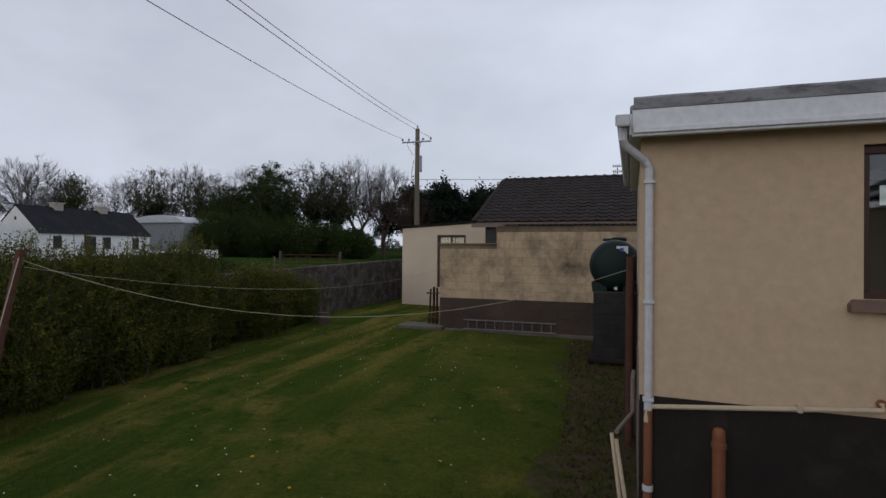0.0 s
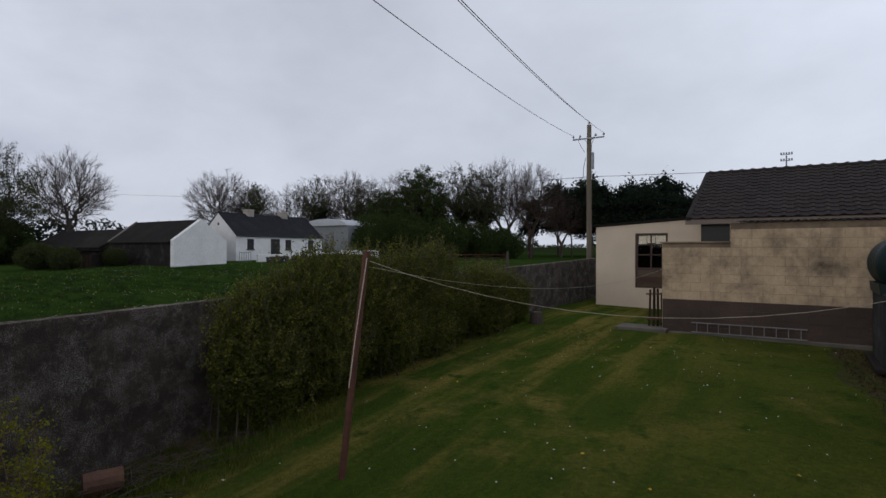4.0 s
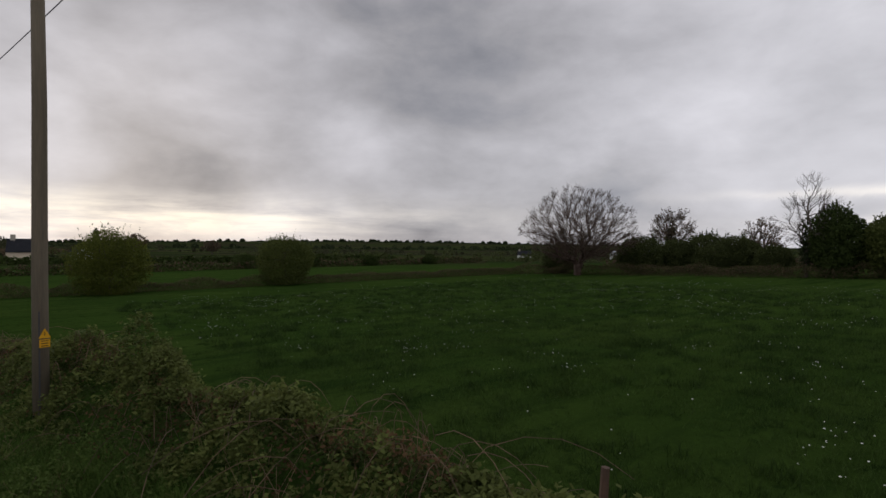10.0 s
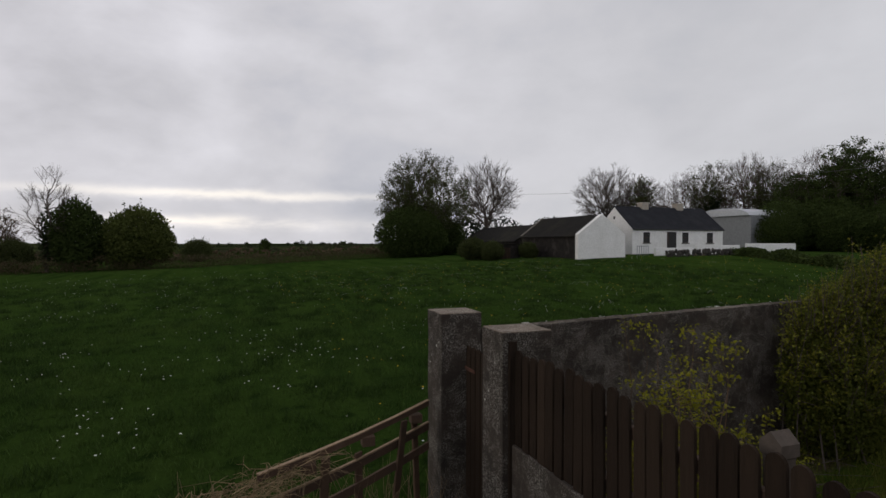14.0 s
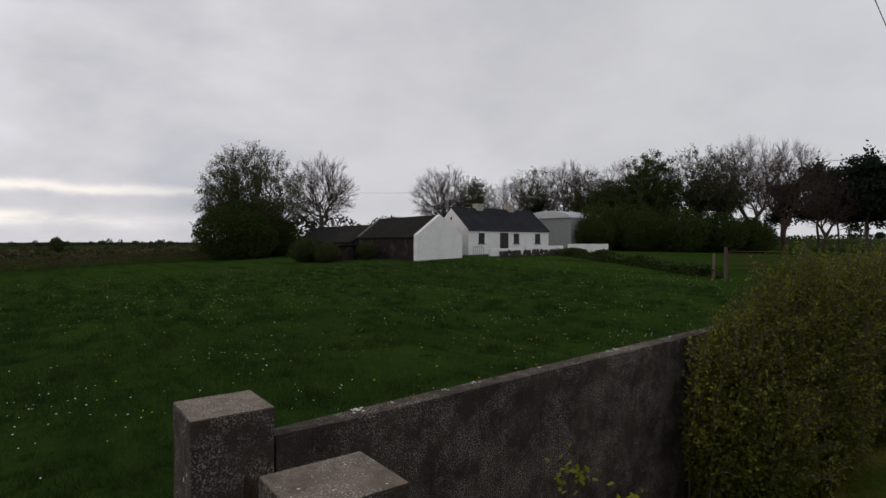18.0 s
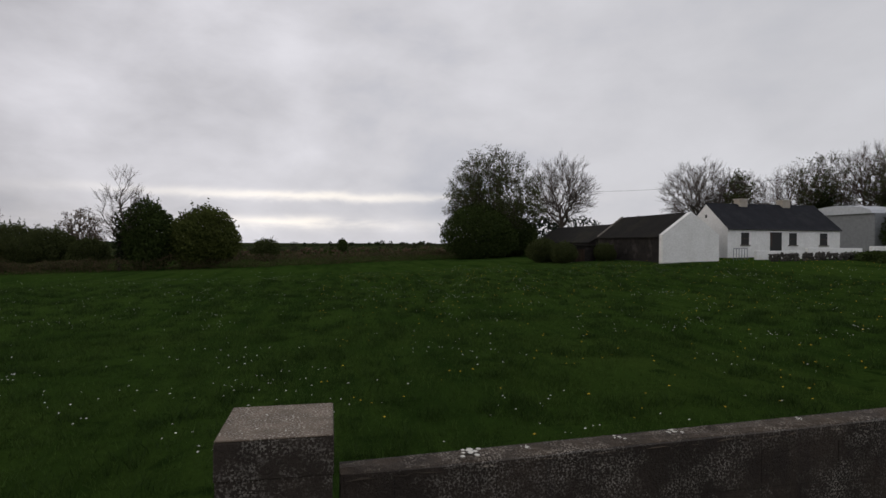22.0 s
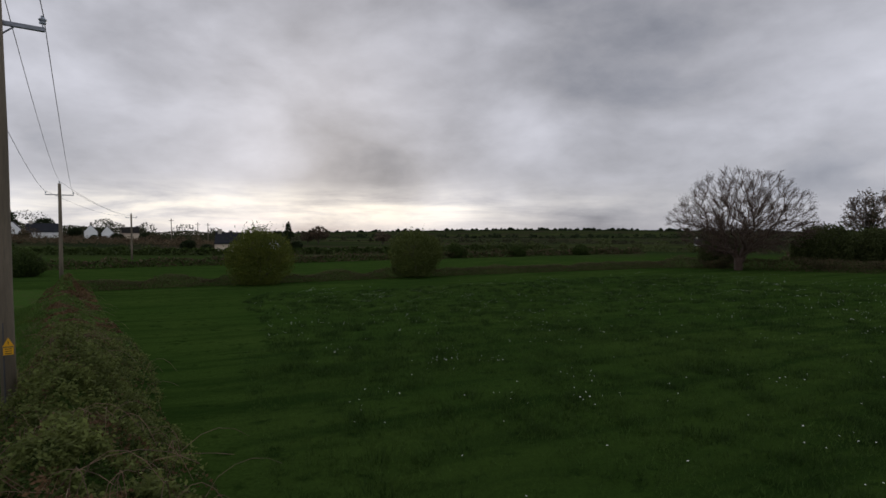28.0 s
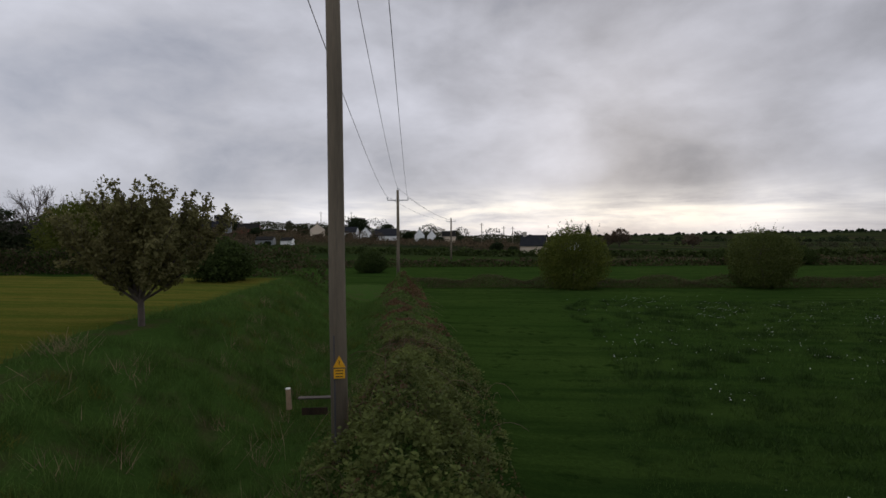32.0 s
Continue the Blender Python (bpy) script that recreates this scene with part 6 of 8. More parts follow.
for ob, x, y, t, s in ((wood_a, -72.0, 62.4, 0, 0.85), (wood_c, -67.5, 66.0, 30, 0.80), (wood_a, -64.3, 65.2, 120, 0.95), (wood_b, -52.5, 65.2, 0, 1.04), (wood_c, -58.0, 68.0, 140, 0.96), (wood_a, -48.4, 71.0, 220, 1.10), (wood_a, -46.0, 74.0, 300, 1.06), (wood_c, -43.7, 77.8, 60, 1.14), (wood_c, -41.2, 82.0, 200, 1.10), (wood_c, -38.5, 90.0, 260, 0.78), (wood_b, -57.5, 62.0, 100, 0.72), (wood_c, -76.0, 60.0, 320, 0.85), (wood_b, -62.0, 70.0, 190, 0.8), (wood_a, -54.5, 70.0, 60, 0.95)):
    plant(ob, x, y, t, s)
shrub = bush("tangled dark shrubs at the foot of the wood", 9.0, 6.0, 47, leaves=20000, size=0.12, mat=leaf_bush, edge=0.38)
for x, y, t, s in ((-55.5, 56.9, 0, 1.0), (-49.3, 58.9, 70, 0.85), (-46.5, 63.0, 150, 0.95), (-44.5, 69.0, 220, 0.9), (-42.0, 73.0, 280, 0.8), (-52.5, 60.5, 20, 1.05), (-53.5, 54.5, 310, 0.75)):
    plant(shrub, x, y, t, s)
pine_a = conifer("wind-shaped dark pine in a shelter row", 13.9, 9.0, 51, group="pine shelter row")
pine_b = conifer("wind-shaped dark pine with a leaning trunk", 14.4, 8.0, 52, group="pine shelter row")
for i, (x, y) in enumerate(((-46.6, 95.5), (-42.4, 98.4), (-39.0, 97.0), (-36.3, 100.7), (-33.0, 98.5), (-29.5, 102.7), (-26.3, 100.0), (-23.1, 104.2), (-19.0, 104.0), (-15.0, 105.0), (-10.5, 106.0), (-34.7, 94.8), (-29.7, 96.1), (-25.4, 97.5), (-20.5, 99.5))):
    plant(pine_a if i % 2 else pine_b, x, y, i * 67, 0.92 + 0.16 * ((i * 37) % 10) / 10 - (0.18 if i == 0 else 0))

# south hedge bushes
plant(bush("rounded hawthorn bush in the low field hedge", 6.0, 5.2, 61, leaves=22000, size=0.07, mat=leaf_hedge, edge=0.36, lumps=18), -12.1, -58.6)
plant(bush("dark rounded hawthorn bush in the low field hedge", 6.2, 5.0, 62, leaves=20000, size=0.07, mat=leaf_round, edge=0.36, lumps=18), -27.5, -59.4)
far_bush = bush("dark hedgerow bush far across the fields", 8.0, 5.0, 63, leaves=9000, size=0.16, edge=0.25)
for x, y, t, s in ((12.0, -83.9, 0, 0.62), (7.4, -37.5, 40, 0.72), (29.9, -55.4, 80, 1.2), (26.2, -36.5, 120, 0.8), (-50, -100, 10, 0.9), (-62, -98, 60, 0.7), (-40, -104, 90, 0.8), (-75, -96, 130, 0.7), (36, -62, 20, 1.0), (44, -52, 50, 0.9)):
    plant(far_bush, x, y, t, s)
b_far = bare_tree("bare tree on the road hedge", 10.0, 9.5, 65, tips=220, trunk=0.26, buds=0, thin=0.020, low=3.0)
plant(bush("large rounded yellow-green bush behind the mown plot", 7.6, 5.6, 67, leaves=26000, size=0.085, mat=leaf_hedge, edge=0.3, lumps=14), 20.9, -45.7)
for x, y, t, s in ((55.9, -51.3, 0, 0.92), (47.0, -58.4, 50, 0.94), (43.9, -64.9, 90, 1.14), (40.0, -68.8, 140, 1.10), (60, -46, 200, 0.85), (50, -65, 250, 1.0), (36.5, -72.5, 300, 0.9), (66, -40, 20, 0.85), (57, -57, 320, 0.95), (62, -52, 100, 0.95)):
    plant(b_far, x, y, t, s)
ivied = leafy_tree("dark ivy-clad roadside tree", 8.0, 6.5, 68, leaves=7000, size=0.16, mat=leaf_ivy, ivy=0.9, trunk=0.3, low=0.05, density=0.5, tips=180, fade=0.3)
for x, y, t, s in ((45.5, -62.0, 0, 1.0), (49.5, -56.5, 80, 0.8), (41.5, -69.5, 160, 1.05), (55.5, -50.0, 240, 0.7), (59.5, -54.0, 30, 0.85)):
    plant(ivied, x, y, t, s)


# sapling on the plot
def sapling():
    ob = thing("cherry_sapling", "young cherry tree with upright leafy shoots", "tree")
    r = np.random.RandomState(77)
    segs, leaves = [], []
    segs.append((np.array([0, 0, -0.2]), np.array([0.02, 0, 0.75]), 0.075, 0.062))

    def shoot(p, d, length, rad):
        q, n = p, 5
        for k in range(n):
            d = d + r.normal(size=3) * 0.10 + np.array([0, 0, 0.10])
            d = d / np.linalg.norm(d)
            e = q + d * length / n
            segs.append((q, e, rad * (1 - 0.13 * k), rad * (1 - 0.13 * (k + 1))))
            for _ in range(3):
                leaves.append(q + (e - q) * r.uniform() + r.normal(size=(6, 3)) * 0.05)
            q = e

    for k in range(18):
        a = k * 2.4 + r.uniform(-0.3, 0.3)
        tilt = math.radians((16, 36, 55)[k % 3] + r.uniform(-7, 7))
        d = np.array([math.cos(a) * math.sin(tilt), math.sin(a) * math.sin(tilt), math.cos(tilt)])
        length = r.uniform(1.6, 2.3)
        q, n = np.array([0.02, 0, 0.55 + 0.06 * (k % 4)]), 8
        for j in range(n):
            d = d + r.normal(size=3) * 0.06 + np.array([0, 0, 0.055])
            d = d / np.linalg.norm(d)
            e = q + d * length / n
            segs.append((q, e, 0.034 * (1 - 0.09 * j), 0.034 * (1 - 0.09 * (j + 1))))
            q = e
            if j >= 1:
                for _ in range(3 if j < 6 else 2):
                    u = r.normal(size=3) * 0.55 + d * 0.9 + np.array([0, 0, 0.50])
                    shoot(q, u / np.linalg.norm(u), r.uniform(0.30, 0.80), 0.011)
        shoot(q, d, r.uniform(0.6, 1.0), 0.013)
    limb_part("trunk", segs, bark, ob, 6)
    leaf_part("crown", np.concatenate(leaves), 0.046, leaf_sap, ob)
    return ob


plant(sapling(), 1.80, -23.8, 0, 1.14, sz=1.06)


# garden hedge along the wall
def garden_hedge():
    ob = thing("privet_hedge", "overgrown green hedge with yellowish young shoots along the wall", "hedge")
    clumps = ((-9.05, -0.30, 0.48, 0.80, 1.62), (-9.12, -0.95, 0.34, 0.50, 1.40), (-9.02, 0.55, 0.54, 0.95, 2.05), (-9.02, 1.7, 0.54, 1.0, 1.98), (-9.0, 2.9, 0.56, 1.0, 2.02), (-9.0, 4.0, 0.54, 0.85, 2.16), (-9.08, 4.95, 0.44, 0.55, 1.40), (-9.05, 6.2, 0.52, 0.85, 1.62), (-9.05, 7.3, 0.50, 0.9, 1.46), (-9.12, 8.4, 0.42, 0.8, 1.15), (-8.82, -0.65, 0.36, 0.6, 0.75), (-8.78, 0.7, 0.38, 0.8, 0.85), (-8.78, 2.3, 0.38, 0.8, 0.95), (-8.84, 3.7, 0.36, 0.7, 0.70), (-8.92, 6.6, 0.34, 0.8, 0.60))
    old, young = [], []
    stems = []
    for k, (x, y, rx, ry, top) in enumerate(clumps):
        g = gz(x, y)
        h = top - g
        n = int(21000 * (rx * ry + 0.25))
        p = clump_cloud(n, (rx, ry, h * 0.54), 44, 300 + k, hollow=0.5)
        p = p * (1 + 0.10 * rs.normal(size=(n, 1)) * (rs.uniform(size=(n, 1)) < 0.25)) + np.array([x, y, g + h * 0.48])
        p = p[(p[:, 2] > g + 0.02) & (p[:, 0] > -9.50)]
        pick = rs.uniform(size=len(p)) < np.clip((p[:, 2] - (top - 1.0)) * 0.42, 0.05, 0.42)
        old.append(p[~pick])
        young.append(p[pick])
        for _ in range(int(130 * ry)):
            a, b = rs.normal() * rx * 0.45, rs.normal() * ry * 0.5
            q = np.array([x + a, y + b, top - 0.35 - 0.5 * (a / rx) ** 2 - 0.4 * (b / ry) ** 2])
            t = q + np.array([rs.normal() * 0.09 + 0.04, rs.normal() * 0.09, 0.18 + 0.52 * rs.uniform() ** 1.6])
            stems.append((q, t, 0.006, 0.003))
            m = 26
            line = q + (t - q) * rs.uniform(0, 1, (m, 1)) + rs.normal(size=(m, 3)) * 0.03
            (young if rs.uniform() < 0.6 else old).append(line)
        for _ in range(int(150 * ry)):
            a, e = rs.uniform(-1.9, 1.9), rs.uniform(-0.1, 1.0)
            out = np.array([math.cos(a) * math.cos(e), math.sin(a) * math.cos(e), math.sin(e) + 0.35])
            q = np.array([x + math.cos(a) * math.cos(e) * rx * 0.85, y + math.sin(a) * math.cos(e) * ry * 0.85, g + h * (0.48 + 0.42 * math.sin(e))])
            t = q + out * rs.uniform(0.10, 0.40)
            stems.append((q, t, 0.005, 0.003))
            line = q + (t - q) * rs.uniform(0, 1, (16, 1)) + rs.normal(size=(16, 3)) * 0.028
            (young if rs.uniform() < 0.5 else old).append(line[line[:, 0] > -9.45])
        for _ in range(9):
            b = np.array([x + rs.normal() * 0.15, y + rs.normal() * 0.3, g - 0.05])
            t = np.array([x + rs.normal() * rx * 0.5, y + rs.normal() * ry * 0.5, g + h * 0.8])
            stems.append((b, (b + t) / 2 + rs.normal(size=3) * 0.06, 0.013, 0.010))
            stems.append((stems[-1][1], t, 0.010, 0.005))
    leaf_part("crown", np.concatenate(old), 0.0215, leaf_hedge, ob)
    leaf_part("young_growth", np.concatenate(young), 0.020, leaf_yellow2, ob)
    limb_part("woody_growth", stems, bark, ob, 4)


garden_hedge()


def yellow_shrub():
    """Upright bare canes with tufts of young leaves."""
    ob = thing("yellow_shrub", "thin shrub with bright yellow-green young leaves by the fence", "bush", Matrix.Translation((-7.08, -5.02, -0.6)))
    segs, pts = [], []
    r = np.random.RandomState(5)
    for k in range(125):
        a, rad = r.uniform(0, 6.28), math.sqrt(r.uniform())
        if k < 16:
            foot = np.array([0.10, -0.14]) + np.array([math.cos(a) * 0.52, math.sin(a) * 0.22]) * rad
            high = r.uniform(1.55, 2.05)
        else:
            foot = np.array([math.cos(a) * rad * 0.66, 0.12 + math.sin(a) * rad * 0.78])
            high = r.uniform(0.8, 1.72) * (1 - 0.22 * rad)
        b = np.array([foot[0] * 0.7, foot[1] * 0.7, 0])
        top = np.array([foot[0], foot[1], high])
        if k == 0:
            b, top = np.array([-0.4, 0.0, 0]), np.array([-0.62, -0.03, 1.98])
        q = b
        for s in range(9):
            e = b + (top - b) * (s + 1) / 9 + r.normal(size=3) * 0.022
            segs.append((q, e, 0.008 * (1 - s / 11), 0.008 * (1 - (s + 1) / 11)))
            q = e
            if s > 3 and r.uniform() < 0.78:
                side = r.normal(size=3) * np.array([0.055, 0.055, 0.02])
                segs.append((q, q + side, 0.003, 0.002))
                pts.append(q + side + r.normal(size=(26, 3)) * np.array([0.036, 0.036, 0.026]))
        pts.append(top + r.normal(size=(16, 3)) * np.array([0.03, 0.03, 0.045]))
    limb_part("woody_growth", segs, cane_mat, ob, 4)
    leaf_part("crown", np.concatenate(pts), 0.0145, leaf_yellow, ob, up=0.9)


yellow_shrub()


# overgrown bank: brambles, canes, dead stalks
def crest_height(y):
    """Top of the growth along the bank."""
    return np.interp(y, [-64, -45, -36, -29.3, -24.3, -21.5, -19.6, -17.4, -15.8, -14.2, -13.4, -12.6, -11.6, -10.6, -9.7], [-0.6, -0.75, -0.75, -0.60, -0.24, 0.10, 0.36, 0.52, 0.40, 0.56, 0.56, 0.38, 0.38, 0.32, 0.22])


def bank_points(n, y0, y1, seed, power=1.0, inner=0.3, lift=1.0):
    """Points through the growth on the bank, most of them near its surface; and a patch value for each."""
    r = np.random.RandomState(seed)
    y = y0 + (y1 - y0) * r.uniform(size=n) ** power
    off = np.clip(r.normal(size=n) * 0.75 - 0.30, -1.9, 1.25)
    x = edge_line(y) + off
    hump = np.array([noise.noise(Vector((a * 0.9, b * 0.9, 1.7))) + 0.45 * noise.noise(Vector((a * 2.3, b * 2.3, 6.0))) for a, b in zip(x, y)])
    patch = np.array([noise.noise(Vector((a * 0.8, b * 0.8, 9.7))) + 0.5 * noise.noise(Vector((a * 2.3, b * 2.3, 3.0))) for a, b in zip(x, y)])
    side = np.where(off < -0.2, 1.15, 0.72)
    g = ground_height(x, y)
    top = np.maximum(crest_height(y) - ground_height(edge_line(y), y), 0.15) * np.exp(-((off + 0.2) / side) ** 2) * (0.84 + 0.75 * hump) * lift
    z = g + np.maximum(top, 0.04) * (inner + (1 - inner) * r.uniform(size=n) ** 0.35)
    return np.stack([x, y, z], -1), patch


def brambles():
    ob = thing("bramble_bank", "tangled bramble bank with dry brown canes", "brambles", kind="stuff")
    p, patch = bank_points(30000, -9.5, -31, 11, 1.35, 0.0, 0.92)
    leaf_part("old_leaves", p, 0.030, leaf_bush, ob, up=0.6)
    p, patch = bank_points(17000, -9.5, -31, 12, 1.35, 0.55)
    leaf_part("dry_leaves", p[patch > -0.06], 0.026, leaf_dry, ob, up=0.4)
    p, patch = bank_points(9500, -9.5, -31, 15, 1.35, 0.72, 1.06)
    clump = np.array([noise.noise(Vector((a * 3.1, b * 3.1, c * 3.1))) for a, b, c in p])
    p = p[(patch < 0.14) & (clump > -0.10)]
    tuft = np.repeat(p, 16, 0) + rs.normal(size=(len(p) * 16, 3)) * np.array([0.060, 0.060, 0.045])
    leaf_part("leaves", tuft, 0.034, leaf_bramble, ob, up=1.5)
    p, patch = bank_points(20000, -28, -64, 16, 1.0, 0.3)
    leaf_part("far_leaves", p[patch < 0.1], 0.075, leaf_nettle, ob, up=0.8)
    leaf_part("far_dry_leaves", p[patch >= 0.1], 0.070, leaf_dry, ob, up=0.8)
    r = np.random.RandomState(17)
    x, y = r.uniform(-5.6, 1.2, 3800), r.uniform(-17.0, -10.0, 3800)
    keep = ~((x > -1.5) & (y < -13.2))
    x, y = x[keep], y[keep]
    lift = 0.52 * np.clip(np.array([noise.noise(Vector((a * 0.8, b * 0.8, 9.0))) for a, b in zip(x, y)]) + 0.45, 0, 1)
    keep = lift > 0.05
    x, y, lift = x[keep], y[keep], lift[keep]
    q = np.stack([x, y, ground_height(x, y) + lift * r.uniform(0.3, 1.0, len(x))], -1)
    q = np.repeat(q, 18, 0) + r.normal(size=(len(x) * 18, 3)) * np.array([0.11, 0.11, 0.05])
    leaf_part("low_leaves", q, 0.024, leaf_nettle, ob, up=1.0)
    r = np.random.RandomState(13)
    segs = []
    base, patch = bank_points(900, -9.5, -45, 14, 1.3, 0.75)
    for b in base[patch > 0.05]:
        d = r.normal(size=3) * np.array([0.40, 0.40, 0.0])
        hgt = r.uniform(0.05, 0.38)
        q = b - np.array([0, 0, 0.15])
        for s in range(5):
            t = (s + 1) / 5
            e = b + d * t * 1.5 + np.array([0, 0, hgt * (1 - (2 * t - 1) ** 2) - 0.12 * t])
            segs.append((q, e, 0.0048, 0.0036))
            q = e
    limb_part("canes", segs, cane_mat, ob, 3)
    segs = []
    near = [(-8.7, -7.4, 0.6, 45), (-7.5, -9.4, 0.5, 45), (-6.9, -12.0, 0.4, 26), (-6.4, -15.0, 0.4, 24), (-3.6, -13.8, 1.0, 16), (1.0, -20.6, 0.30, 60), (-0.2, -18.6, 0.5, 26), (-2.8, -20.6, 0.5, 26), (-6.2, -13.0, 0.3, 16), (-4.4, -16.0, 0.4, 20)]
    for x0, y0, sp, cnt in near:
        for _ in range(cnt):
            x, y = x0 + r.normal() * sp * 0.6, y0 + r.normal() * sp
            z = gz(x, y)
            k = 0.35 * math.exp(-((x - float(edge_line(y))) / 1.4) ** 2)
            t = np.array([x + r.normal() * 0.20, y + r.normal() * 0.20, z + k + r.uniform(0.12, 0.42)])
            segs.append((np.array([x, y, z]), t, 0.0045, 0.002))
    limb_part("dead_stalks", segs, straw_mat, ob, 3)
    limb_part("straw", STRAWS, straw_mat, litter, 3)


brambles()


# grass
def blades(name, xy, hlo, hhi, width, mat, parent, per=6, spread=0.05, lean=0.45):
    """Tufts of single-triangle blades."""
    n = len(xy)
    x = np.repeat(xy[:, 0], per) + rs.normal(size=n * per) * spread
    y = np.repeat(xy[:, 1], per) + rs.normal(size=n * per) * spread
    z = ground_height(x, y) - 0.02
    k = len(x)
    h = rs.uniform(hlo, hhi, k)
    a = rs.uniform(0, 2 * math.pi, k)
    wx, wy = np.cos(a) * width * 0.5, np.sin(a) * width * 0.5
    tx, ty = x + rs.normal(size=k) * lean * h, y + rs.normal(size=k) * lean * h
    v = np.stack([np.stack([x - wx, y - wy, z], -1), np.stack([x + wx, y + wy, z], -1), np.stack([tx, ty, z + h], -1)], 1).reshape(-1, 3)
    f = np.arange(3 * k).reshape(-1, 3)
    return soup(name, v.tolist(), f.tolist(), mat, parent)


def scatter(n, x0, x1, y0, y1, seed, fn=None):
    r = np.random.RandomState(seed)
    p = np.stack([r.uniform(x0, x1, n), r.uniform(y0, y1, n)], -1)
    return p[fn(p[:, 0], p[:, 1])] if fn is not None else p


grass = thing("grass", "rough meadow grass, lawn blades and long tufts", "grass", kind="stuff")
in_field = lambda x, y: ((x < -9.8) | ((y < -6.2) & (x < edge_line(y) + 0.6)))
blades("meadow_blades", scatter(26000, -26, -9.0, -26, 4, 1, in_field), 0.05, 0.13, 0.014, blade_field, grass, per=6)
blades("meadow_blades", scatter(24000, -52, -12, -48, 22, 2, in_field), 0.07, 0.16, 0.026, blade_field, grass, per=5, spread=0.09)
clump = scatter(2600, -46, -10, -48, 22, 3, in_field)
blades("meadow_clumps", clump, 0.12, 0.26, 0.020, blade_tuft, grass, per=45, spread=0.16)
in_lawn = lambda x, y: (x > -9.3) & (y > -5.4)
blades("lawn_blades", scatter(26000, -9.3, 0.0, -5.4, 9.0, 4, in_lawn), 0.02, 0.05, 0.012, blade_lawn, grass, per=5, spread=0.04)
in_ditch = lambda x, y: (np.hypot(x - 1.8, y + 23.8) > 0.9) & (np.hypot(x - 1.2, y + 22.8) > 0.9) & (x > edge_line(y) + 0.75) & (x < np.maximum(edge_line(y) + 3.4, plot_line(y))) & (y < -6.3)
blades("ditch_tufts", scatter(15000, -10, 6, -45, -6.3, 5, in_ditch), 0.10, 0.32, 0.014, blade_bank, grass, per=9, spread=0.07)
mound_xy = scatter(2600, -7.0, -2.0, -17.5, -8.5, 6, in_ditch)
blades("ditch_tufts", mound_xy, 0.16, 0.42, 0.013, blade_bank, grass, per=22, spread=0.13)
edge_xy = np.stack([rs.uniform(-9.4, -7.9, 500), rs.uniform(-5.3, 0.5, 500)], -1)
blades("wall_foot_tufts", edge_xy, 0.08, 0.26, 0.012, blade_lawn, grass, per=9, spread=0.06)


def flower_dots(name, xy, size, lift, mat, parent):
    r = np.random.RandomState(len(xy))
    n = len(xy)
    z = ground_height(xy[:, 0], xy[:, 1]) + r.uniform(lift * 0.6, lift * 1.3, n)
    s = size * r.uniform(0.6, 1.3, n)
    vs = []
    for k in range(6):
        a = k * math.pi / 3
        vs.append(np.stack([xy[:, 0] + s * math.cos(a), xy[:, 1] + s * math.sin(a), z + r.normal(size=n) * 0.004], -1))
    v = np.stack(vs + [np.stack([xy[:, 0], xy[:, 1], z + s * 0.7], -1)], 1).reshape(-1, 3)
    b = np.arange(n)[:, None] * 7
    f = np.concatenate([np.concatenate([b + k, b + (k + 1) % 6, b + 6], 1) for k in range(6)])
    return soup(name, v.tolist(), f.tolist(), mat, parent)


flowers = thing("meadow_flowers", "small white daisies and yellow dandelions in the grass", "flowers", kind="stuff")
cent = scatter(300, -50, -10.5, -50, 26, 21, in_field)
pick = np.concatenate([c + np.random.RandomState(i).normal(size=(8, 2)) * (0.35 + 0.5 * ((i * 7) % 5) / 5) for i, c in enumerate(cent)])
extra = np.array([-14.1, -10.2]) + np.random.RandomState(5).normal(size=(16, 2)) * np.array([0.6, 0.4])
pick = np.concatenate([pick, extra, scatter(1300, -55, -10.5, -52, 28, 22, in_field)])
flower_dots("white_heads", pick[in_field(pick[:, 0], pick[:, 1])], 0.0165, 0.12, petal_white, flowers)
flower_dots("yellow_heads", scatter(1200, -50, -11, -6, 34, 23, in_field), 0.021, 0.11, petal_yellow, flowers)
flower_dots("lawn_daisies", scatter(170, -8.2, -1.2, -4.8, 8.6, 24, in_lawn), 0.011, 0.03, petal_white, flowers)
flower_dots("lawn_dandelion", scatter(10, -8.0, -1.2, -4.8, 8.6, 25, in_lawn), 0.02, 0.04, petal_yellow, flowers)

in_strip = lambda x, y: x > -0.85 - 0.085 * y
blades("yard_weeds", scatter(420, -1.9, -0.15, -0.6, 8.8, 27, in_strip), 0.04, 0.14, 0.016, blade_lawn, grass, per=9, spread=0.05)
blades("yard_weeds", scatter(300, 0.0, 2.5, -3.0, -0.9, 28), 0.03, 0.10, 0.014, blade_lawn, grass, per=8, spread=0.05)
clods = thing("soil_clods", "crumbled brown soil and small stones beside the house wall", "soil", kind="stuff")


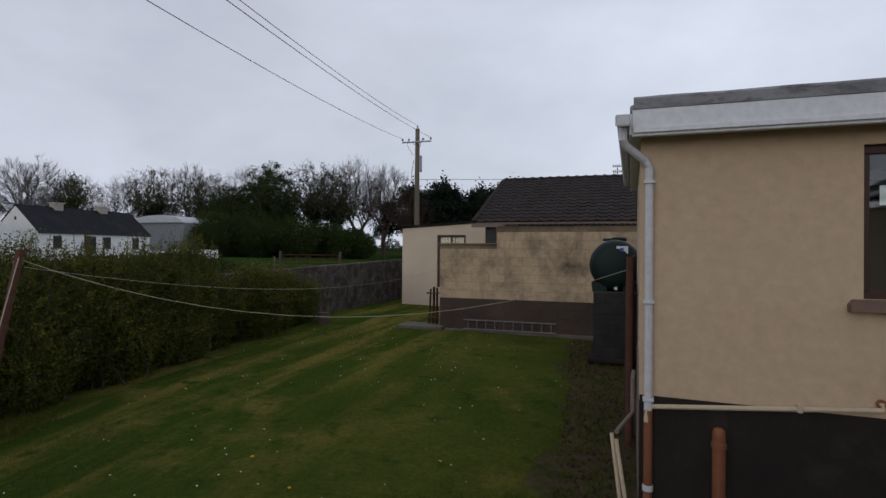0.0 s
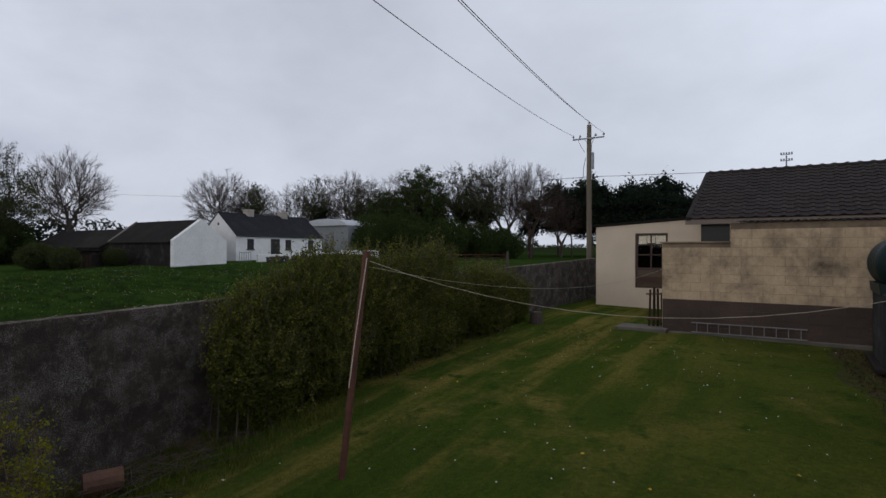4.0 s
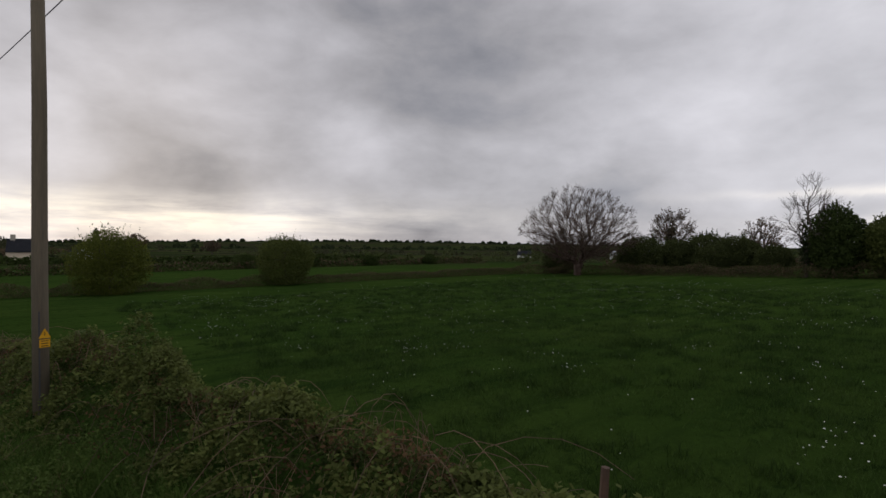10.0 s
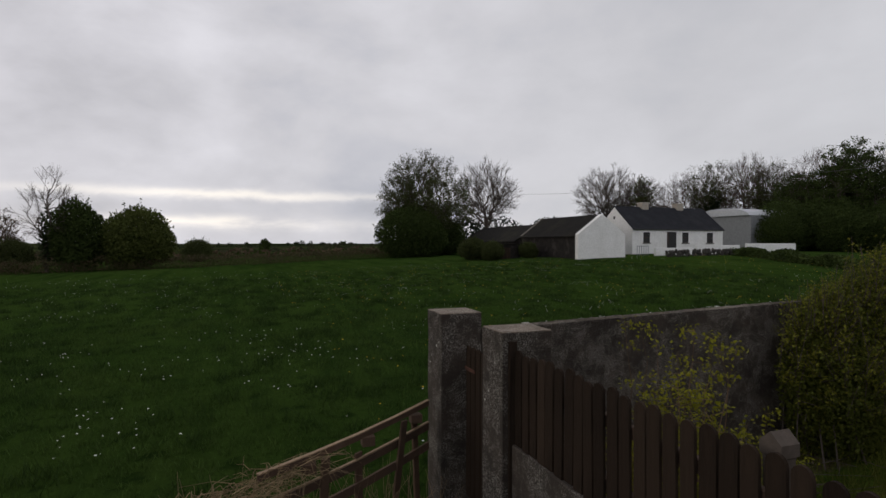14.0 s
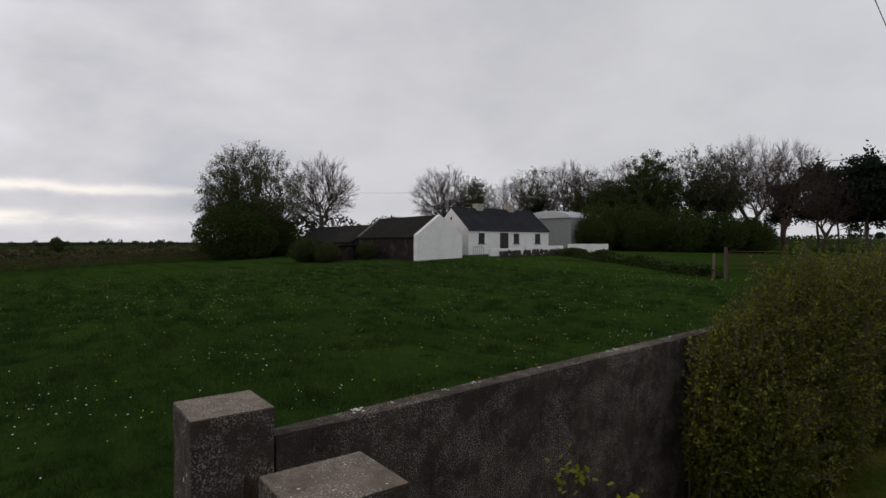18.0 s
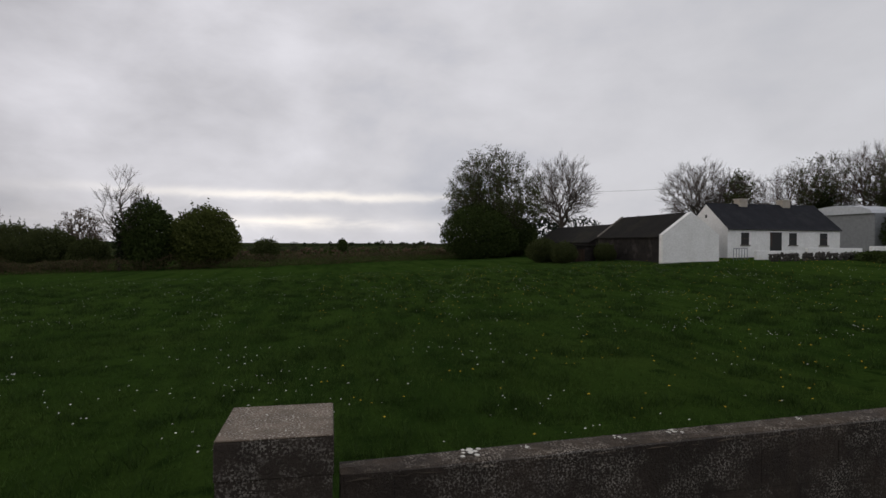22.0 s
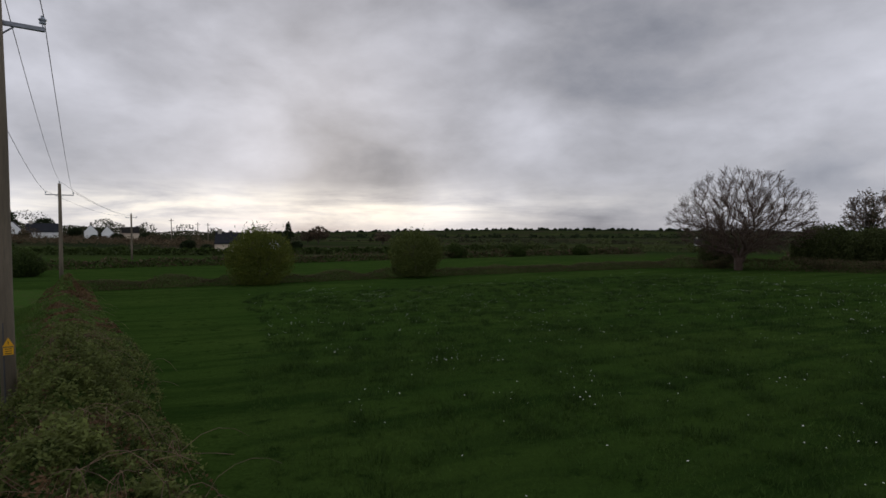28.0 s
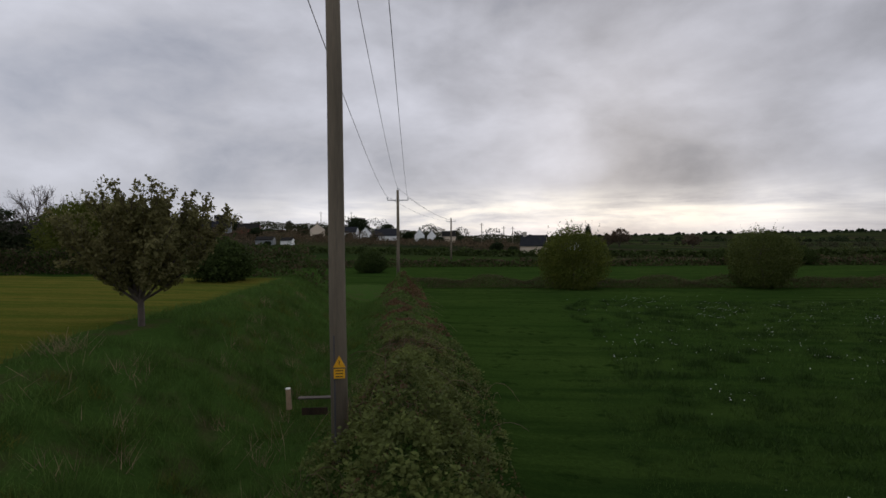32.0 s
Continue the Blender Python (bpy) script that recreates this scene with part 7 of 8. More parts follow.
def clod_mesh(n, seed):
    q = np.random.RandomState(seed)
    x = q.uniform(-1.6, -0.1, n)
    y = q.uniform(-0.5, 8.8, n)
    keep = x > -0.75 - 0.085 * y
    x, y = x[keep], y[keep]
    s = q.uniform(0.012, 0.045, len(x))
    z = ground_height(x, y)
    v, f = [], []
    for a, b, c, d in zip(x, y, z, s):
        m = len(v)
        v += [(a + d * q.uniform(0.6, 1.2) * math.cos(t), b + d * q.uniform(0.6, 1.2) * math.sin(t), c - 0.01) for t in (0, 1.3, 2.5, 3.8, 5.0)]
        v.append((a + q.normal() * d * 0.2, b + q.normal() * d * 0.2, c + d * 0.9))
        f += [(m + k, m + (k + 1) % 5, m + 5) for k in range(5)]
    soup("clod", v, f, soil_mat, clods)


clod_mesh(1500, 61)
brush = thing("brush_pile", "pile of cut dead branches at the foot of the wall", "brush", kind="stuff")
q = np.random.RandomState(64)
sticks = []
for k in range(70):
    c = np.array([-8.85 + q.normal() * 0.28, -2.3 + q.normal() * 0.55, 0])
    c[2] = gz(c[0], c[1]) + q.uniform(0.02, 0.14)
    d = q.normal(size=3) * np.array([0.28, 0.38, 0.07])
    sticks.append((c - d, c + d, 0.006, 0.003))
limb_part("branch_growth", sticks, bark, brush, 4)

# tussocks of rough grass, dead tufts and bare patches over the bank
tus = thing("bank_tussocks", "tussocks of rough green and withered grass on the ditch bank", "grass", kind="stuff")


def on_bank(x, y):
    k = x - edge_line(y)
    return (k > 1.1) & (k < 5.4) & (np.hypot(x - 1.6, y + 23.4) > 1.6)


blades("green_tussock", scatter(520, -8, 4, -40, -11, 81, on_bank), 0.14, 0.36, 0.016, blade_bank, tus, per=60, spread=0.13, lean=0.6)
blades("fresh_tussock", scatter(260, -8, 4, -40, -11, 82, on_bank), 0.10, 0.28, 0.016, blade_lawn, tus, per=45, spread=0.12, lean=0.6)
blades("withered_tussock", scatter(150, -8, 4, -36, -11, 83, on_bank), 0.15, 0.42, 0.011, straw_mat, tus, per=26, spread=0.12, lean=0.5)

# ---- poles and wires ----
def insulator(parent, x, y, z, h=0.22):
    pin = part("insulator", lathe([(0.012, 0), (0.012, h * 0.25), (0.055, h * 0.3), (0.06, h * 0.42), (0.035, h * 0.5), (0.07, h * 0.58), (0.07, h * 0.68), (0.03, h * 0.8), (0.035, h * 0.95), (0.01, h)], 12), porcelain, parent)
    pin.location = (x, y, z)
    return pin


def power_pole(x, y, z0, top, arm_z, arm_half, turn, label, r0=0.15, r1=0.10, lean=0.0, braces=True):
    ob = thing("utility_pole", label, "utility pole", Matrix.Translation((x, y, z0)) @ Matrix.Rotation(radians(turn), 4, "Z"))
    h = top - z0
    part("pole", tube([(-lean, 0, -0.5), (0.01 - lean * 0.7, 0, h * 0.3), (-0.01 - lean * 0.35, 0.01, h * 0.65), (0, 0, h)], [r0, r0 * 0.93, (r0 + r1) / 2, r1], 16), pole_wood, ob, smooth=True)
    az = arm_z - z0
    part("crossarm", cube((-arm_half, -r1 - 0.06, az - 0.04), (arm_half, -r1 + 0.01, az + 0.04), 0.006), steel, ob)
    if braces:
        for s in (-1, 1):
            part("brace", tube([(s * 0.28, -r1 - 0.03, az - 0.02), (s * 0.04, -r1 - 0.02, az - 0.24)], 0.016, 6), steel, ob)
    for s in (-1, 1):
        insulator(ob, s * (arm_half - 0.03), -r1 - 0.02, az + 0.04)
    insulator(ob, 0, 0, h)
    return ob


P2 = (-4.805, -18.75)
z2 = -1.05
pole2 = power_pole(P2[0], P2[1], z2, 7.35, 6.45, 0.72, 14, "weathered grey wooden power pole on the bramble bank", 0.122, 0.088, lean=0.075)
plate = part("warning_plate", prism([(-0.145, 1.52), (0.005, 1.52), (0.005, 1.65), (-0.145, 1.65)], "y", 0.124, 0.130), yellow, pole2, "yellow danger plate")
part("warning_triangle", prism([(-0.155, 1.67), (0.015, 1.67), (-0.07, 1.83)], "y", 0.124, 0.130), yellow, pole2, "yellow warning triangle")
part("flash_mark", prism([(-0.082, 1.69), (-0.058, 1.725), (-0.07, 1.73), (-0.056, 1.78), (-0.082, 1.74), (-0.068, 1.735)], "y", 0.1305, 0.134), black, pole2)
for z in (1.54, 1.58, 1.62):
    part("text_bar", cube((-0.12, 0.1305, z), (-0.02, 0.133, z + 0.012)), black, pole2)
part("earth_cable", tube([(-0.01, 0.11, 0.0), (-0.005, 0.108, 1.2), (0.0, 0.10, 2.1)], 0.012, 6), cable_mat, pole2)
P3 = (4.3, -65.0)
z3 = gz(*P3)
power_pole(P3[0], P3[1], z3, z3 + 9.3, z3 + 8.3, 1.05, 14, "wooden power pole standing in the far field", 0.17, 0.12)
P4 = (5.5, -120.7)
power_pole(P4[0], P4[1], gz(*P4) - 0.5, gz(*P4) + 8.4, gz(*P4) + 7.7, 0.9, 0, "distant wooden power pole", 0.18, 0.13, braces=False)
P1 = (-12.55, 26.0)
z1 = gz(*P1)
pole1 = power_pole(P1[0], P1[1], z1, 9.55, 8.72, 0.95, 0, "wooden power pole with crossarm and fittings behind the wall", 0.165, 0.13)
for s in (-0.5, 0.45):
    insulator(pole1, s, -0.17, 8.76 - z1, 0.2)
part("fuse_box", cube((0.14, -0.1, 6.9 - z1), (0.28, 0.1, 7.9 - z1), 0.02), steel, pole1, "grey switch fuse")
part("bracket", tube([(-0.18, -0.1, 6.4 - z1), (-0.32, -0.1, 6.5 - z1), (-0.32, -0.1, 6.9 - z1), (-0.18, -0.1, 7.6 - z1)], 0.02, 6), steel, pole1)
part("jumper", tube([(0.4, -0.17, 8.95 - z1), (0.25, -0.3, 8.3 - z1), (0.2, -0.2, 7.9 - z1)], 0.012, 5), cable_mat, pole1)
part("jumper", tube([(-0.5, -0.17, 8.95 - z1), (-0.55, -0.3, 8.5 - z1), (-0.2, -0.2, 7.9 - z1)], 0.012, 5), cable_mat, pole1)


def wire(points, r=0.010, label="black overhead electric wire strung between poles"):
    tagged(part("overhead_wire", tube(points, r, 4, cap=False), cable_mat), label, "wire")


c14, s14 = math.cos(radians(14)), math.sin(radians(14))


def arm2(k, z=6.70):
    return (P2[0] + k * c14, P2[1] + k * s14, z)


def arm3(k, z):
    return (P3[0] + k * c14, P3[1] + k * s14, z)


for k in (-0.70, 0.70):
    wire(sag(arm2(k), arm3(k * 1.4, z3 + 8.55), 0.55))
wire(sag(arm2(0.0, 7.55), arm3(0.0, z3 + 9.5), 0.55))
for k in (-1, 0, 1):
    wire(sag(arm3(k, z3 + 8.6 + (0.9 if k == 0 else 0)), (P4[0] + k * 0.9, P4[1], gz(*P4) + 8.0), 0.6), 0.014)
for k, z in ((-0.92, 8.95), (0.92, 8.95), (0.0, 9.75)):
    wire(sag((P1[0] + k, P1[1], z), arm2(k * 0.76, 6.70 if k else 7.55), 0.75, 24))
wire(sag((P1[0], P1[1], 6.45), (-80.0, 30.0, 9.6), 0.8, 20), 0.016)
wire(sag((P1[0], P1[1], 6.45), (40.0, 42.0, 8.4), 0.5, 16), 0.016)


# ---- farm ----
def gabled(bm_x, bm_y, z0, ze, zr, axis):
    """Walls of a gabled block as one closed prism."""
    (x0, x1), (y0, y1) = bm_x, bm_y
    if axis == "y":
        m = (x0 + x1) / 2
        return prism([(x0, z0), (x1, z0), (x1, ze), (m, zr), (x0, ze)], "y", y0, y1)
    m = (y0 + y1) / 2
    return prism([(y0, z0), (y1, z0), (y1, ze), (m, zr), (y0, ze)], "x", x0, x1)


def slope_slabs(ob, bx, by, ze, zr, axis, mat, over=0.18, thick=0.10, label=""):
    (x0, x1), (y0, y1) = bx, by
    if axis == "y":
        m, h = (x0 + x1) / 2, (x1 - x0) / 2
        k = (zr - ze) / h
        for s in (-1, 1):
            part("roof", prism([(m, zr), (m + s * (h + over), ze - k * over), (m + s * (h + over), ze - k * over + thick), (m, zr + thick)], "y", y0 - 0.05, y1 + 0.05), mat, ob, label)
    else:
        m, h = (y0 + y1) / 2, (y1 - y0) / 2
        k = (zr - ze) / h
        for s in (-1, 1):
            part("roof", prism([(m, zr), (m + s * (h + over), ze - k * over), (m + s * (h + over), ze - k * over + thick), (m, zr + thick)], "x", x0 - 0.05, x1 + 0.05), mat, ob, label)


farm = thing("farmhouse", "whitewashed single-storey farmhouse with a dark slate roof", "house")
FX, FY, FZ = -49.5, 28.75, 1.40
HX = (FX - 5.8, FX)
bm = gabled(HX, (FY, FY + 11.85), FZ - 1.0, FZ + 2.15, FZ + 4.48, "y")
part("wall", bm, whitewash, farm)
slope_slabs(farm, HX, (FY, FY + 11.85), FZ + 2.17, FZ + 4.50, "y", slate_mat, label="blue-grey slate roof")
for y in (FY + 3.7, FY + 8.4):
    ch = part("chimney", cube((FX - 3.3, y - 0.42, FZ + 4.1), (FX - 2.5, y + 0.42, FZ + 4.95), 0.02), chim_mat, farm, "pale rendered chimney")
    part("cap", cube((FX - 3.38, y - 0.50, FZ + 4.95), (FX - 2.42, y + 0.50, FZ + 5.05), 0.02), chim_mat, ch)
# black boxes on the closed wall stand for shade inside the windows
for y, w, lo, hi in ((FY + 1.75, 0.8, 0.72, 1.8), (FY + 6.74, 0.8, 0.72, 1.8), (FY + 10.05, 0.8, 0.72, 1.8)):
    w_ob = part("window", cube((FX - 0.10, y - w / 2, FZ + lo), (FX + 0.02, y + w / 2, FZ + hi)), black, farm, "window with its shaded recess coloured black")
    part("frame", cube((FX + 0.021, y - w / 2, FZ + (lo + hi) / 2 - 0.03), (FX + 0.03, y + w / 2, FZ + (lo + hi) / 2 + 0.03)), wood_frame, w_ob)
    part("sill", cube((FX - 0.02, y - w / 2 - 0.1, FZ + lo - 0.10), (FX + 0.10, y + w / 2 + 0.1, FZ + lo)), stone_pale, w_ob)
# the shade of the open doorway is this black box
door = part("door", cube((FX - 0.1, FY + 4.34, FZ), (FX + 0.03, FY + 5.54, FZ + 1.85)), black, farm, "open doorway with its shade coloured black")
part("panel", cube((FX + 0.031, FY + 4.36, FZ + 0.6), (FX + 0.05, FY + 4.5, FZ + 1.8)), wood_frame, door)
part("gutter", cube((FX + 0.05, FY, FZ + 2.02), (FX + 0.20, FY + 11.85, FZ + 2.12), 0.02), black, farm, "dark gutter")
part("vent", cube((FX - 3.0, FY - 0.02, FZ + 3.2), (FX - 2.75, FY, FZ + 3.5)), black, farm)

byre = thing("stone_byre", "whitewashed stone byre gable with a dark slate roof", "farm building")
BX, BY, BZ = (-57.4, -47.15), (20.47, 25.6), 0.55
part("gable_wall", gabled((-47.1, -46.6), BY, BZ - 0.3, BZ + 2.33, BZ + 4.2, "x"), whitewash, byre, "whitewashed rubble gable")
part("body", gabled((-57.4, -47.1), BY, BZ - 0.3, BZ + 2.2, BZ + 4.05, "x"), stone_dark, byre, "dark rubble stone walls")
slope_slabs(byre, BX, BY, BZ + 2.2, BZ + 4.10, "x", old_slate, label="dark weathered slate roof")
part("coping", prism([(20.47, BZ + 2.25), (23.03, BZ + 4.2), (23.03, BZ + 4.30), (20.32, BZ + 2.28)], "x", -57.5, -57.2), stone_pale, byre)
shed2 = thing("old_shed", "low dark stone shed with a sagging mossy roof", "farm building")
part("body", gabled((-73, -57.7), (19.8, 26), BZ - 0.4, BZ + 1.7, BZ + 3.45, "x"), stone_dark, shed2)
slope_slabs(shed2, (-73, -57.7), (19.8, 26), BZ + 1.7, BZ + 3.5, "x", old_slate, label="mossy sagging slate roof")
lean = thing("small_outbuilding", "small low stone outbuilding with a flat dark roof", "farm building")
part("body", cube((-58.5, 15.6, 0.2), (-53.5, 18.2, 1.9)), stone_dark, lean)
part("roof", cube((-58.7, 15.4, 1.9), (-53.3, 18.4, 2.0), 0.02), old_slate, lean)
part("door", cube((-53.6, 16.2, 0.2), (-53.45, 17.1, 1.6)), gate_wood, lean, "dark plank door")

fgate = thing("yard_gate", "small dark metal yard gate beside the farmhouse", "gate", Matrix.Translation((-47.0, 27.3, 0.6)))
for k in range(6):
    part("bar", tube([(0, k * 0.26, 0), (0, k * 0.26, 1.2)], 0.025, 5), steel, fgate)
for z in (0.1, 1.2):
    part("rail", tube([(0, 0, z), (0, 1.3, z)], 0.03, 5), steel, fgate)
for y0, y1, h, mat, lab in ((29.0, 33.5, 0.75, whitewash, "low whitewashed garden wall in front of the farmhouse"), (34.0, 39.6, 0.9, whitewash, "low whitewashed garden wall in front of the farmhouse"), (40.6, 47.5, 1.0, whitewash, "low whitewashed wall beside the farm drive")):
    g = max(gz(-46.5, y0), 0.5)
    tagged(part("wall_farm", cube((-46.7, y0, g - 0.5), (-46.4, y1, g + h), 0.03), mat), lab, "wall", kind="structure")
part_wall = thing("stone_wall", "low dry stone wall before the farm garden", "wall", kind="structure")
stone_me = []
for k in range(4):
    bm = bmesh.new()
    bmesh.ops.create_icosphere(bm, subdivisions=1, radius=0.5)
    for v in bm.verts:
        v.co *= random.uniform(0.75, 1.1)
    stone_me.append(mesh_of(bm, "stone", stone_wall_mat))


def stone_row(ob, a, b, rows, size, n):
    for i in range(n):
        t = (i + random.random() * 0.5) / n
        x, y = a[0] + (b[0] - a[0]) * t, a[1] + (b[1] - a[1]) * t
        for r in range(rows):
            m = Matrix.Translation((x + random.uniform(-0.1, 0.1), y + random.uniform(-0.1, 0.1), gz(x, y) + size * (0.2 + 0.55 * r))) @ Euler((random.uniform(0, 3), random.uniform(0, 3), random.uniform(0, 3))).to_matrix().to_4x4() @ Matrix.Diagonal((size * random.uniform(0.8, 1.6), size * random.uniform(0.7, 1.2), size * random.uniform(0.6, 1.0), 1))
            share("stone", random.choice(stone_me), ob, m)


stone_row(part_wall, (-44.5, 28.5), (-43.5, 36.0), 3, 0.36, 26)
wall2 = thing("stone_wall", "low tumbled dry stone wall behind the boundary wall", "wall", kind="structure")
stone_row(wall2, (-17.2, 24.2), (-12.8, 26.8), 4, 0.38, 22)
stone_row(wall2, (-12.5, 26.9), (-6.0, 29.5), 4, 0.38, 26)

# dutch barn behind the farmhouse
barn = thing("hay_barn", "pale metal-roofed hay barn behind the farmhouse", "barn")
part("wall", cube((-63.5, 51.0, 0.4), (-55.0, 57.5, 5.6)), barn_grey, barn, "grey clad barn wall")
bm = prism([(-55.0 + 4.25 * (-1 - math.cos(a)) + 0.0, 5.6 + 1.0 * math.sin(a)) for a in np.linspace(0, math.pi, 9)], "y", 50.7, 57.8)
part("roof", bm, barn_sheet, barn, "pale curved sheet roof")


# ---- field boundaries ----
def low_hedge(name, label, pts, width, height, leaves, size, mat, seed, mat2=None):
    """A low hedge or bank along a line of plan points."""
    ob = thing(name, label, "hedge", kind="stuff")
    r = np.random.RandomState(seed)
    p = np.array(pts, float)
    d = np.r_[0, np.cumsum(np.hypot(*np.diff(p, axis=0).T))]
    t = r.uniform(0, d[-1], leaves)
    x, y = np.interp(t, d, p[:, 0]), np.interp(t, d, p[:, 1])
    lump = np.array([noise.noise(Vector((q * 0.35, seed, 0))) + 0.5 * noise.noise(Vector((q * 1.3, seed, 4))) for q in t])
    hh = height * np.clip(0.75 + 0.55 * lump, 0.25, 1.6)
    a = r.uniform(0, math.pi, leaves)
    rad = r.uniform(0.5, 1.0, leaves) ** 0.4
    x2, y2 = x + np.cos(a) * width * rad, y + r.normal(size=leaves) * 0.25
    z = ground_height(x2, y2) + np.sin(a) * rad * hh
    c = np.stack([x2, y2, z], -1)
    if mat2:
        k = r.uniform(size=leaves) < 0.4
        leaf_part("leaves", c[~k], size, mat, ob, up=0.3)
        leaf_part("dry_growth", c[k], size, mat2, ob, up=0.3)
    else:
        leaf_part("leaves", c, size, mat, ob, up=0.3)
    return ob


low_hedge("field_hedge", "low reddish thorn hedge on the west side of the meadow", [(-58, -56), (-62, -45), (-64, -30), (-68, -12), (-74, 5), (-76, 12)], 1.7, 1.5, 52000, 0.060, leaf_scrub, 71, mat2=leaf_tree)
low_hedge("field_hedge", "low reddish bank hedge on the south side of the meadow", [(2, -59), (-12, -60), (-27, -60.5), (-45, -58), (-58, -56)], 1.6, 1.15, 52000, 0.050, leaf_scrub, 72, mat2=leaf_tree)
low_hedge("field_hedge", "clipped dark bank hedge between the farm and the field gate", [(-44.5, 36.5), (-36, 32.5), (-29, 29.5), (-23.6, 26.9)], 0.9, 0.95, 11000, 0.10, leaf_bush, 73)
low_hedge("field_hedge", "dark hedge beyond the second field", [(60, -88), (30, -92), (5, -98), (-30, -101), (-60, -98), (-90, -96)], 2.0, 1.6, 24000, 0.16, leaf_bush, 74, mat2=leaf_bud)
low_hedge("field_hedge", "mixed hedge behind the mown plot", [(4.0, -42), (8, -41), (18, -42), (30, -40), (42, -36), (60, -28)], 1.6, 2.1, 38000, 0.075, leaf_bush, 75, mat2=leaf_scrub)
low_hedge("field_hedge", "far hedge on the slope below the village", [(70, -130), (30, -140), (-10, -138), (-50, -135), (-90, -130)], 2.0, 2.0, 7000, 0.35, leaf_bush, 76)
low_hedge("field_hedge", "tall dark roadside hedge beyond the plot", [(30, -76), (36, -71), (46, -59), (60, -45), (75, -31)], 3.2, 6.0, 46000, 0.17, leaf_ivy, 77, mat2=leaf_far)
low_hedge("field_hedge", "low scrub in the hedge line beyond the west field", [(-85, -60), (-95, -30), (-100, 5), (-105, 40)], 2.5, 1.5, 7000, 0.28, leaf_bud, 78, mat2=leaf_bush)

field_gate = thing("field_gate", "rusty tubular steel field gate between posts", "gate", Matrix.Translation((-21.9, 25.6, gz(-21.9, 25.6) + 0.50)) @ Matrix.Rotation(math.atan2(1.5, 3.6), 4, "Z"))
for z in (0.25, 0.5, 0.75, 1.0, 1.22):
    part("rail", tube([(0, 0, z), (3.6, 0, z)], 0.022, 6), rust, field_gate)
for x in (0, 0.9, 1.8, 2.7, 3.6):
    part("upright", tube([(x, 0, 0.2), (x, 0, 1.24)], 0.022, 6), rust, field_gate)
for x in (-0.15, 3.75):
    part("gate_post", tube([(x, 0, -0.9), (x, 0, 1.45)], 0.09, 8), bark, field_gate)
fp = thing("fence_post", "short rotting fence post in the farm hedge", "post", Matrix.Translation((-23.3, 26.6, gz(-23.3, 26.6))))
part("post", tube([(0, 0, -0.2), (0.03, 0, 1.5)], [0.09, 0.07], 7), pole_wood, fp)

# mast with floodlights far off
mast = thing("floodlight_mast", "distant floodlight mast with two rows of lamps", "mast", Matrix.Translation((-5.0, 194.0, 2.0)))
part("column", tube([(0, 0, 0), (0, 0, 30.0)], [0.35, 0.2], 8), steel, mast)
for z in (28.3, 30.2):
    part("crossbar", cube((-1.6, -0.1, z), (1.6, 0.1, z + 0.15)), steel, mast)
    for k in range(5):
        part("lamp_head", cube((-1.6 + k * 0.7, -0.3, z + 0.15), (-1.15 + k * 0.7, 0.1, z + 0.75), 0.05), steel, mast)

# boards and peg in the ditch, heaps on the plot
boards = thing("scrap_boards", "old brown boards lying beside the power pole", "boards", Matrix.Translation((-3.28, -22.0, -0.95)) @ Matrix.Rotation(radians(12), 4, "Z"))
for k in range(3):
    part("board", cube((-0.26 - 0.04 * k, -0.25 + k * 0.17, 0.08 + 0.05 * k), (0.20 + 0.05 * k, -0.10 + k * 0.17, 0.105 + 0.05 * k), 0.004), bark if k != 1 else gate_wood, boards)
part("side_board", cube((-0.28, 0.25, -0.12), (0.22, 0.28, 0.02), 0.004), gate_wood, boards)
peg = thing("white_peg", "pale cut wooden peg standing in the ditch", "peg", Matrix.Translation((-2.58, -22.35, -1.17)))
part("peg_body", tube([(0, 0, 0), (0.02, 0, 0.42)], [0.06, 0.055], 9), pale_wood, peg)
part("cut_top", lathe([(0.056, 0.42), (0.05, 0.44), (0.02, 0.445)], 9), lichen, peg).location = (0.02, 0, 0)


def heap(name, label, cat, x, y, rx, ry, h, mat, seed):
    r = np.random.RandomState(seed)
    bm = bmesh.new()
    bmesh.ops.create_icosphere(bm, subdivisions=4, radius=1.0)
    for v in bm.verts:
        k = 1 + 0.32 * noise.noise(v.co * 1.9 + Vector((seed, 0, 0))) + 0.14 * noise.noise(v.co * 6) + 0.07 * noise.noise(v.co * 17)
        e = max(0.0, 1.0 - v.co.x ** 2 - v.co.y ** 2)
        v.co = Vector((v.co.x * rx * k * 1.15, v.co.y * ry * k * 1.15, (e ** 1.2 * h * k + 0.02 * noise.noise(v.co * 9)) if v.co.z > 0 else -0.12))
    g = gz(x, y)
    for v in bm.verts:
        v.co.z += gz(x + v.co.x, y + v.co.y) - g
    ob = part(name, bm, mat, smooth=True)
    ob.location = (x, y, g - 0.01)
    return tagged(ob, label, cat)


heap("compost_heap", "heap of dry brown grass clippings beside the mown plot", "heap", 0.25, -15.4, 0.64, 0.50, 0.26, clipping_mat, 3)
heap("bare_soil_mound", "flat heap of bare brown soil on the plot edge", "heap", 0.10, -16.9, 0.6, 1.1, 0.07, soil_mat, 4)


